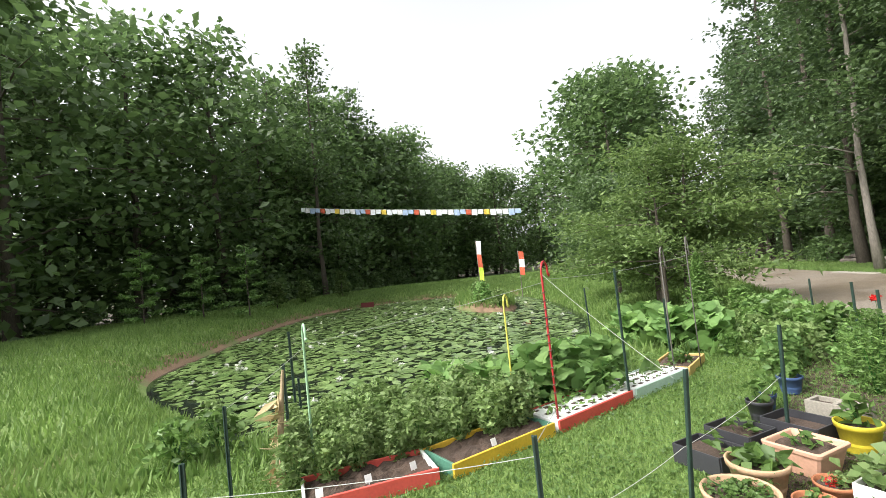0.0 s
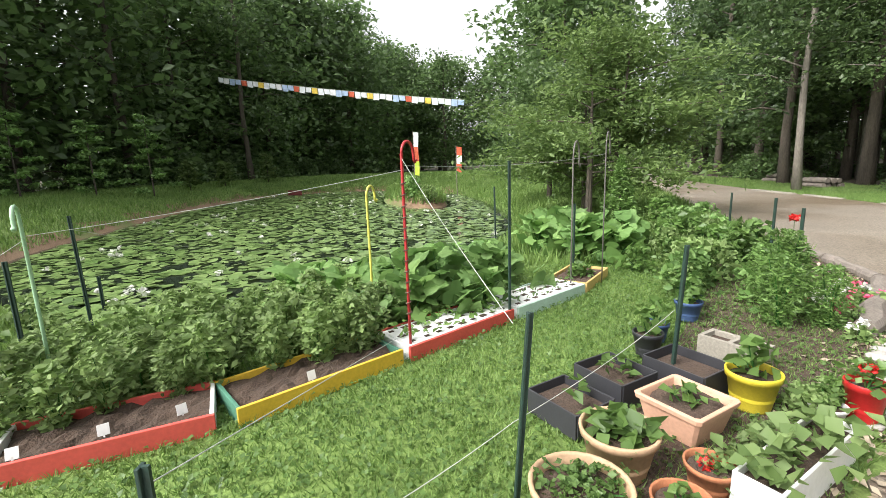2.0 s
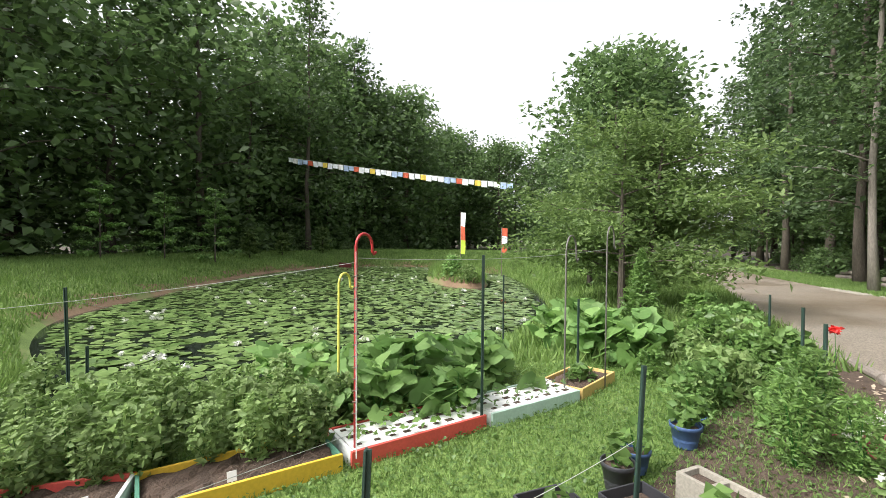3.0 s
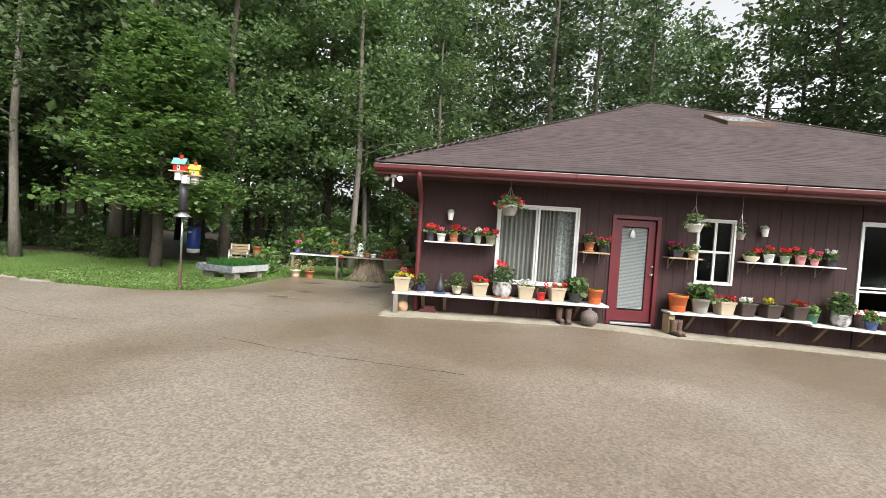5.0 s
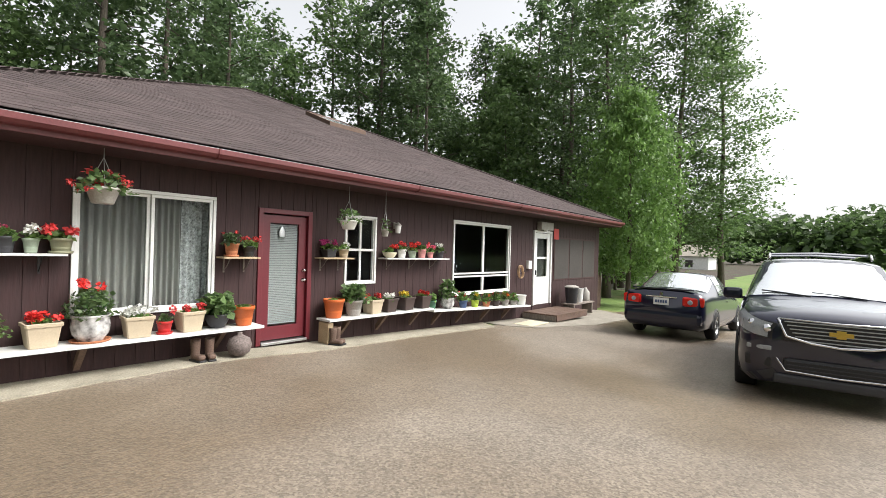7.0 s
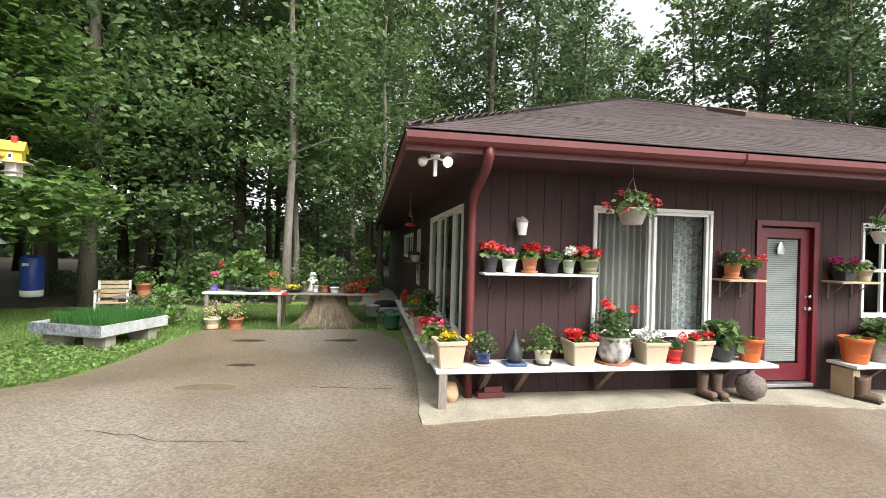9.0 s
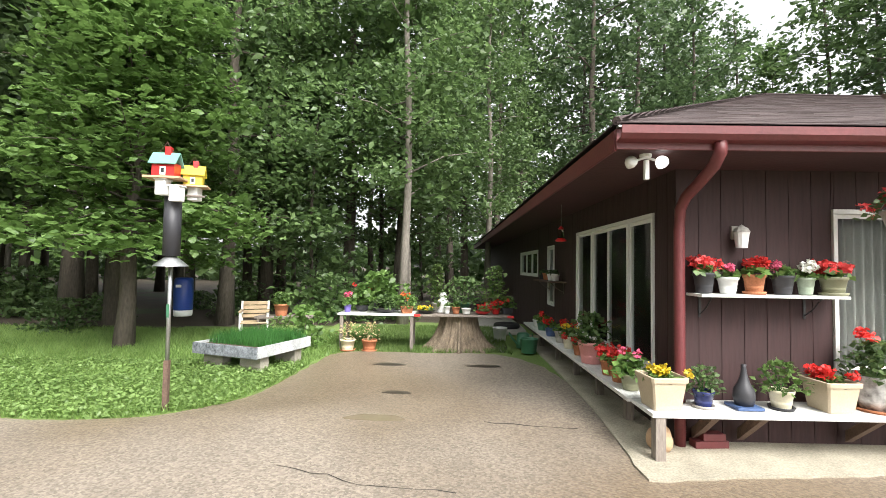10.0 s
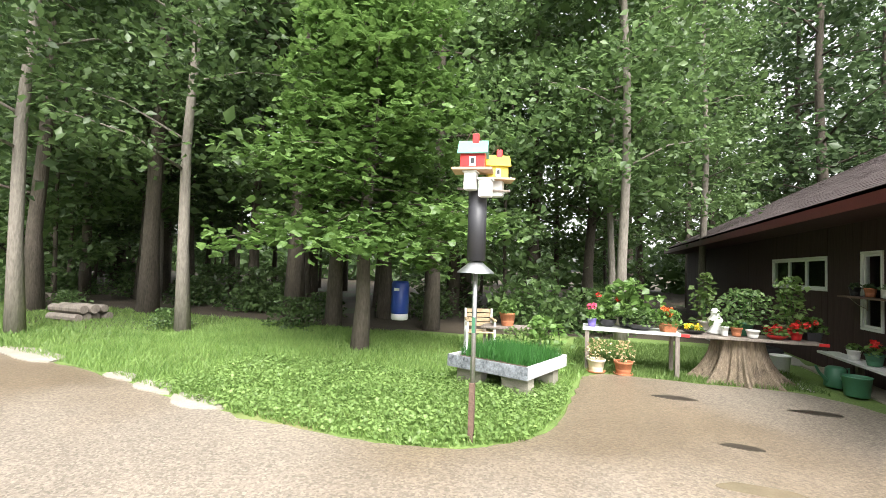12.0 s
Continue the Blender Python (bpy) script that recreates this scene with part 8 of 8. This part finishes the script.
# ---- the parked cars ----
def car_paint(name, base):
    mt = bpy.data.materials.new(name)
    mt.use_nodes = True
    b = mt.node_tree.nodes["Principled BSDF"]
    b.inputs["Base Color"].default_value = (*base, 1)
    b.inputs["Metallic"].default_value = 0.0
    b.inputs["Roughness"].default_value = 0.3
    b.inputs["Specular IOR Level"].default_value = 0.25
    b.inputs["Coat Weight"].default_value = 1.0
    b.inputs["Coat Roughness"].default_value = 0.04
    b.inputs["Coat IOR"].default_value = 1.55
    nz = mt.node_tree.nodes.new("ShaderNodeTexNoise")
    nz.inputs["Scale"].default_value = 900
    bp = mt.node_tree.nodes.new("ShaderNodeBump")
    bp.inputs["Strength"].default_value = 0.03
    mt.node_tree.links.new(nz.outputs["Fac"], bp.inputs["Height"])
    mt.node_tree.links.new(bp.outputs[0], b.inputs["Normal"])
    return mt


M_NAVY = car_paint("dark_navy_paint", (0.008, 0.009, 0.026))
M_CARGLASS = bpy.data.materials.new("car_glass")
M_CARGLASS.use_nodes = True
cgb = M_CARGLASS.node_tree.nodes["Principled BSDF"]
cgb.inputs["Base Color"].default_value = (0.86, 0.90, 0.91, 1)
cgb.inputs["Metallic"].default_value = 0.85
cgb.inputs["Roughness"].default_value = 0.03
cgb.inputs["IOR"].default_value = 1.6
M_LAMP = plain("headlamp_lens", (0.34, 0.36, 0.38), 0.05, vary=0.2, bump=0.02)
M_TAIL = plain("red_tail_lens", (0.62, 0.02, 0.015), 0.10, vary=0.15, bump=0.0)
M_GOLD = plain("gold_badge", (0.62, 0.42, 0.08), 0.3, 0.6)


def section(s):
    x, zb, zbelt, ztop, wl, wb, wt = s
    mid = (zbelt + ztop) / 2
    return [(wl * 0.86, zb), (wl * 0.97, zb + 0.08), (wl, zb + 0.24), (wb, zbelt - 0.12), (wb * 0.985, zbelt), (wb * 0.45 + wt * 0.55, zbelt + (ztop - zbelt) * 0.55), (wt, ztop - 0.035), (wt * 0.62, ztop), (0.0, ztop + 0.012)]


def body_grid(stations):
    """Cross sections from the left sill over the roof to the right sill."""
    grid = []
    for s in stations:
        h = section(s)
        grid.append([Vector((s[0], y, z)) for y, z in h] + [Vector((s[0], -y, z)) for y, z in h[-2::-1]])
    return grid


def body_mesh(grid):
    bm = bmesh.new()
    vs = [[bm.verts.new(p) for p in row] for row in grid]
    for a, b in zip(vs, vs[1:]):
        for i in range(len(a) - 1):
            bm.faces.new((a[i], a[i + 1], b[i + 1], b[i]))
        bm.faces.new((a[-1], a[0], b[0], b[-1]))
    bm.faces.new(vs[0])
    bm.faces.new(vs[-1])
    bmesh.ops.recalc_face_normals(bm, faces=bm.faces)
    me = bpy.data.meshes.new("body")
    bm.to_mesh(me)
    bm.free()
    for p in me.polygons:
        p.use_smooth = True
    return me


def glass_patch(grid, s0, s1, i0, i1, inset=0.05, lift=0.008):
    """A pane laid on the body between stations and section points."""
    rows = []
    nu, nv = 9, 5
    for u in np.linspace(inset, 1 - inset, nu):
        row = []
        for v in np.linspace(inset, 1 - inset, nv):
            f = i0 + (i1 - i0) * u
            i = min(int(f), i1 - 1)
            t = f - i
            q = s0 + (s1 - s0) * v
            k = min(int(q), s1 - 1)
            a = grid[k][i].lerp(grid[k][i + 1], t)
            b = grid[k + 1][i].lerp(grid[k + 1][i + 1], t)
            row.append(a.lerp(b, q - k))
        rows.append(row)
    bm = bmesh.new()
    vs = [[bm.verts.new(p) for p in row] for row in rows]
    for a, b in zip(vs, vs[1:]):
        for i in range(nv - 1):
            bm.faces.new((a[i], a[i + 1], b[i + 1], b[i]))
    bm.normal_update()
    n = Vector((0, 0, 0))
    for f in bm.faces:
        n += f.normal
    cx = sum((p.co for p in bm.verts), Vector()) / len(bm.verts)
    out = Vector((cx.x - 2.5, cx.y * 3, cx.z - 0.7))
    sgn = 1 if n.dot(out) > 0 else -1
    for v in bm.verts:
        v.co += v.normal * lift * sgn
    return bm


def wheel(parent, x, y, r, w):
    side = 1 if y > 0 else -1
    tyre = part("tyre", lathe([(r * 0.62, -w / 2), (r * 0.90, -w / 2), (r, -w * 0.36), (r, w * 0.36), (r * 0.90, w / 2), (r * 0.62, w / 2)], 30), M_TYRE, parent, smooth=True)
    tyre.matrix_basis = pose(x, y, r, 90)
    bm = lathe([(0.0, -w * 0.32), (r * 0.18, -w * 0.34), (r * 0.2, -w * 0.26), (r * 0.56, -w * 0.30), (r * 0.62, -w * 0.46), (r * 0.64, -w * 0.46), (r * 0.64, w * 0.4)], 30)
    for k in range(5):
        a = 2 * math.pi * k / 5
        box(bm, r * 0.38 * math.cos(a), r * 0.38 * math.sin(a), -w * 0.36, r * 0.14, r * 0.14, 0.03)
    rim = part("rim", bm, M_METAL, tyre)
    rim.matrix_basis = pose(0, 0, 0) if side > 0 else pose(0, 0, 0, 180)
    arch = part("wheel_arch", tube([(x + r * 1.12 * math.cos(a), y + side * 0.055, r + r * 1.12 * math.sin(a)) for a in np.linspace(-0.15, math.pi + 0.15, 17)], 0.035, 6), C["charcoal"], parent)


def placed(name, bm, mat, parent, m, label=""):
    ob = part(name, bm, mat, parent, label)
    ob.matrix_basis = m
    return ob


suv_st = [(0.0, 0.36, 0.88, 1.00, 0.60, 0.60, 0.50), (0.06, 0.28, 0.91, 1.045, 0.79, 0.79, 0.66), (0.20, 0.24, 0.96, 1.09, 0.90, 0.895, 0.76), (0.55, 0.22, 1.02, 1.13, 0.945, 0.94, 0.81), (1.2, 0.22, 1.07, 1.18, 0.955, 0.95, 0.84),
          (1.45, 0.22, 1.10, 1.22, 0.955, 0.945, 0.82), (2.25, 0.22, 1.13, 1.72, 0.955, 0.935, 0.67), (2.75, 0.22, 1.14, 1.78, 0.955, 0.93, 0.67), (3.8, 0.22, 1.15, 1.77, 0.95, 0.925, 0.66), (4.65, 0.25, 1.16, 1.68, 0.94, 0.915, 0.63), (4.98, 0.32, 1.14, 1.32, 0.92, 0.90, 0.72), (5.1, 0.40, 1.0, 1.06, 0.86, 0.84, 0.70)]
suv = thing("car", pose(6.85, -6.42, 0.018 + float(fall(8.5)), 0, 1.6, 6), "parked dark navy sport utility car facing the yard", "car", "parked cars")
g_ = body_grid(suv_st)
part("body", body_mesh(g_), M_NAVY, suv)
part("windshield", glass_patch(g_, 5, 6, 5, 11, 0.03), M_CARGLASS, suv, "sky-reflecting windshield", True)
for i0, i1 in ((4, 6), (10, 12)):
    part("side_window", glass_patch(g_, 6, 7, i0, i1, 0.08), M_CARGLASS, suv)
    part("side_window", glass_patch(g_, 7, 8, i0, i1, 0.08), M_CARGLASS, suv)
    part("side_window", glass_patch(g_, 8, 9, i0, i1, 0.08), M_CARGLASS, suv)
part("rear_window", glass_patch(g_, 9, 10, 5, 11, 0.08), M_CARGLASS, suv)
for x in (0.98, 3.98):
    for y in (0.85, -0.85):
        wheel(suv, x, y, 0.385, 0.25)
grille = part("grille", boxm(-0.005, 0, 0.885, 0.05, 1.02, 0.25, 0.03), C["black"], suv)
for i in range(6):
    placed("grille_bar", boxm(-0.034, 0, 0, 0.02, 0.98 - 0.05 * i, 0.012, 0.003), M_METAL, grille, pose(0, 0, 0.985 - i * 0.04))
part("grille_trim", tube([(-0.02, -0.55, 1.015), (-0.04, -0.47, 0.82), (-0.05, -0.25, 0.765), (-0.055, 0, 0.745), (-0.05, 0.25, 0.765), (-0.04, 0.47, 0.82), (-0.02, 0.55, 1.015)], 0.016, 8), M_CHROME, suv, "chrome grille surround", True)
part("grille_trim", tube([(-0.02, -0.55, 1.015), (-0.04, 0, 1.005), (-0.02, 0.55, 1.015)], 0.010, 8), M_CHROME, suv, "chrome grille surround", True)
bm = bmesh.new()
box(bm, 0, 0, 0, 0.018, 0.20, 0.045, 0.004)
box(bm, 0, 0, 0, 0.022, 0.08, 0.085, 0.004)
placed("badge", bm, M_GOLD, suv, pose(-0.06, 0, 0.89), "plain gold badge")
for y, i0, i1 in ((1, 3, 5), (-1, 11, 13)):
    part("headlight_surround", glass_patch(g_, 0, 3, i0, i1, 0.0, 0.004), C["black"], suv)
    hl = part("headlight", glass_patch(g_, 0, 3, i0, i1, 0.07, 0.016), M_LAMP, suv, "clear swept-back headlight", True)
    for k, (xx, yy, zz) in enumerate(((0.005, 0.66, 0.885), (0.10, 0.80, 0.93))):
        placed("lamp_bowl", lathe([(0.0, 0.03), (0.045, 0.0), (0.052, -0.015), (0.0, 0.02)], 16), M_CHROME, hl, pose(xx, yy * y, zz, 0, -90, 0) @ pose(0, 0, 0, -35 * y, 0, 0))
    placed("fog_light", boxm(0, 0, 0, 0.03, 0.26, 0.055, 0.014), M_LAMP, suv, pose(0.052, 0.72 * y, 0.66, 0, 0, -22 * y))
    placed("fog_recess", boxm(0, 0, 0, 0.03, 0.28, 0.13, 0.02), C["black"], suv, pose(0.062, 0.72 * y, 0.50, 0, 0, -22 * y))
    part("lower_lip", glass_patch(g_, 0, 3, 0 if y > 0 else 15, 1 if y > 0 else 16, 0.0, 0.010), C["charcoal"], suv)
    placed("mirror", boxm(0, 0, 0, 0.13, 0.25, 0.17, 0.05), M_NAVY, suv, pose(1.80, 1.06 * y, 1.21))
    placed("mirror_stem", boxm(0, 0, 0, 0.06, 0.14, 0.04, 0.01), C["black"], suv, pose(1.82, 0.93 * y, 1.15))
    part("roof_rail", tube([(2.4, 0.60 * y, 1.77), (2.5, 0.60 * y, 1.85), (3.2, 0.60 * y, 1.865), (4.2, 0.59 * y, 1.84), (4.35, 0.59 * y, 1.74)], 0.018, 7), M_CHROME, suv, "", True)
    part("door_seam", tube([(2.05, 0.958 * y, 0.30), (2.05, 0.955 * y, 0.70), (2.10, 0.935 * y, 1.12)], 0.004, 5), C["black"], suv)
for x in (2.75, 3.7):
    part("cross_bar", tube([(x, -0.60, 1.85), (x, 0, 1.875), (x, 0.60, 1.85)], 0.018, 7), M_CHROME, suv)
lower = part("lower_grille", boxm(-0.005, 0, 0.50, 0.05, 0.98, 0.15, 0.03), C["black"], suv)
for i in range(3):
    placed("grille_bar", boxm(-0.034, 0, 0, 0.012, 0.92, 0.010, 0.002), C["charcoal"], lower, pose(0, 0, 0.54 - i * 0.04))
part("bumper_trim", tube([(0.02, -0.58, 0.60), (-0.02, -0.47, 0.43), (-0.035, 0, 0.415), (-0.02, 0.47, 0.43), (0.02, 0.58, 0.60)], 0.012, 7), M_CHROME, suv, "", True)
part("front_valance", boxm(0.02, 0, 0.335, 0.09, 1.16, 0.11, 0.03), C["charcoal"], suv)
for y, t_ in ((0.15, 6), (-0.42, 4)):
    part("wiper", tube([(1.44, y, 1.235), (1.50, y + 0.30, 1.265), (1.53, y + 0.55, 1.285)], 0.010, 6), C["black"], suv)

sed_st = [(0.0, 0.38, 0.56, 0.64, 0.62, 0.62, 0.5), (0.10, 0.26, 0.62, 0.72, 0.76, 0.76, 0.62), (0.35, 0.20, 0.70, 0.82, 0.83, 0.83, 0.70), (1.0, 0.18, 0.80, 0.92, 0.85, 0.85, 0.74), (1.25, 0.18, 0.84, 0.96, 0.85, 0.845, 0.73), (1.95, 0.18, 0.88, 1.39, 0.85, 0.84, 0.56),
          (2.4, 0.18, 0.89, 1.44, 0.85, 0.84, 0.57), (3.05, 0.18, 0.90, 1.43, 0.85, 0.835, 0.57), (3.78, 0.20, 0.93, 1.06, 0.845, 0.83, 0.66), (4.25, 0.22, 0.94, 1.05, 0.83, 0.82, 0.70), (4.42, 0.26, 0.92, 1.04, 0.80, 0.79, 0.68), (4.5, 0.34, 0.88, 1.0, 0.75, 0.74, 0.64)]
th = radians(-1)
sed = thing("car", pose(10.75 + 4.5 * math.cos(th), -3.55 + 4.5 * math.sin(th), 0.018 + float(fall(15.2)), 0, -2.0, 179), "parked dark blue sedan seen with its red tail lights", "car", "parked cars")
g2_ = body_grid(sed_st)
part("body", body_mesh(g2_), M_NAVY, sed)
part("windshield", glass_patch(g2_, 4, 5, 5, 11, 0.03), M_CARGLASS, sed, "", True)
part("rear_window", glass_patch(g2_, 7, 8, 5, 11, 0.04), M_CARGLASS, sed, "sky-reflecting rear window", True)
for i0, i1 in ((4, 6), (10, 12)):
    part("side_window", glass_patch(g2_, 5, 6, i0, i1, 0.08), M_CARGLASS, sed)
    part("side_window", glass_patch(g2_, 6, 7, i0, i1, 0.08), M_CARGLASS, sed)
for x in (0.86, 3.46):
    for y in (0.765, -0.765):
        wheel(sed, x, y, 0.31, 0.20)
for y in (1, -1):
    tl = placed("tail_light", boxm(0, 0, 0, 0.12, 0.40, 0.19, 0.035), M_TAIL, sed, pose(4.46, 0.61 * y, 0.83, 0, 0, 14 * y), "red tail light with a clear spot")
    placed("reverse_lamp", lathe([(0.0, 0.0), (0.05, 0.0), (0.045, 0.012), (0.0, 0.016)], 14), M_LAMP, tl, pose(0.060, -0.06 * y, -0.01, 0, 90, 0))
    placed("mirror", boxm(0, 0, 0, 0.10, 0.17, 0.12, 0.03), M_NAVY, sed, pose(1.55, 0.93 * y, 0.94))
    part("door_handle", boxm(2.3, 0.852 * y, 0.80, 0.16, 0.022, 0.028, 0.006), M_NAVY, sed)
pl8 = part("license_plate", boxm(4.515, 0, 0.80, 0.012, 0.31, 0.15, 0.004), M_WHITE, sed, "white licence plate")
for k in range(5):
    placed("plate_mark", boxm(0, 0, 0, 0.004, 0.035, 0.06), C["navy"], pl8, pose(4.524, -0.10 + 0.05 * k, 0.80))
part("trunk_trim", boxm(4.51, 0, 0.90, 0.03, 0.62, 0.03, 0.008), M_CHROME, sed)
placed("badge", lathe([(0.0, 0.0), (0.05, 0.0), (0.05, 0.008), (0.0, 0.010)], 16, squash=0.65), M_CHROME, sed, pose(4.505, 0, 0.955, 0, 85, 0))
part("rear_bumper", boxm(4.40, 0, 0.47, 0.24, 1.58, 0.26, 0.09), M_NAVY, sed, smooth=False)
part("spoiler", boxm(4.36, 0, 1.07, 0.20, 1.24, 0.03, 0.012), M_NAVY, sed)

# ---- east of the house: leafy tree, vine arbour, palings, a house far off ----
rng = np.random.default_rng(310)
et = thing("tree", pose(18.6, -0.2, -0.6) @ Matrix.Diagonal((0.72, 0.72, 1.25, 1)), "round-crowned bright green tree past the house end", "tree")
bm = tube([(0, 0, -0.2), (0.1, 0, 2.0), (0, 0.1, 6.6)], [0.16, 0.11, 0.02], 9)
limbs = []
for k in range(70):
    f = k / 70
    z = 0.9 + 5.9 * f
    an = k * 2.4
    r_ = (2.7 * math.sin(math.pi * min(0.97, 0.25 + 0.72 * f)) + 0.3) * rng.uniform(0.7, 1.1)
    a = np.array([0.05, 0.0, z])
    b = a + np.array([math.cos(an) * r_, math.sin(an) * r_, 0.15 * r_])
    limbs.append((a, b))
part("trunk", bm, M_BARK, et)
part("crown", leaf_mesh("crown", crown_points(rng, limbs, 16000, 0.28), 0.12, rng, 0.5, 1.7), M_LEAF_BRIGHT, et)
vn = thing("vine_bush", pose(10.8, -8.9, -0.28), "round leafy vine on a thin crooked trunk", "vine")
part("trunk", tube([(0, 0, -0.05), (0.06, 0.02, 0.5), (-0.03, 0.04, 0.95), (0.1, 0, 1.4)], [0.03, 0.026, 0.022, 0.012], 7), M_BARK, vn)
pts = dome(rng, 1500, 1.15, 0.95, 1.0)
part("crown", leaf_mesh("crown", pts, 0.10, rng, 0.5, 1.2), M_LEAF_BRIGHT, vn)
vn2 = copy_thing(vn, pose(14.5, -10.0, -0.4, 0, 0, 70))
fc = thing("paling_fence", pose(16.4, 0.2, -0.5, 0, 0, 12), "short weathered brown paling fence past the porch", "fence")
for i in range(9):
    part("paling", boxm(i * 0.13, 0, 0.62 + 0.05 * math.sin(i * 2.3), 0.10, 0.02, 1.24 + 0.1 * math.sin(i * 2.3), 0.004), M_BROWNWOOD, fc)
part("rail", boxm(0.52, 0.025, 0.9, 1.2, 0.03, 0.08, 0.004), M_BROWNWOOD, fc)
part("rail", boxm(0.52, 0.025, 0.3, 1.2, 0.03, 0.08, 0.004), M_BROWNWOOD, fc)
fh = thing("house", pose(92, 14.5, -1.2), "small pale house with a gabled roof far off", "house")
part("wall", boxm(0, 0, 1.5, 7, 9, 3), M_BOARD, fh)
bm = bmesh.new()
rv = [bm.verts.new(p) for p in ((-4, -5, 2.9), (4, -5, 2.9), (4, 5, 2.9), (-4, 5, 2.9), (0, -5, 5.0), (0, 5, 5.0))]
for f in ((0, 1, 4), (2, 3, 5), (1, 2, 5, 4), (3, 0, 4, 5), (0, 3, 2, 1)):
    bm.faces.new([rv[i] for i in f])
part("roof", bm, M_CONCRETE, fh)
part("window", boxm(-3.52, -1.5, 1.6, 0.06, 1.2, 1.2), M_DARKROOM, fh)
part("window", boxm(-3.52, 1.8, 1.6, 0.06, 1.2, 1.2), M_DARKROOM, fh)
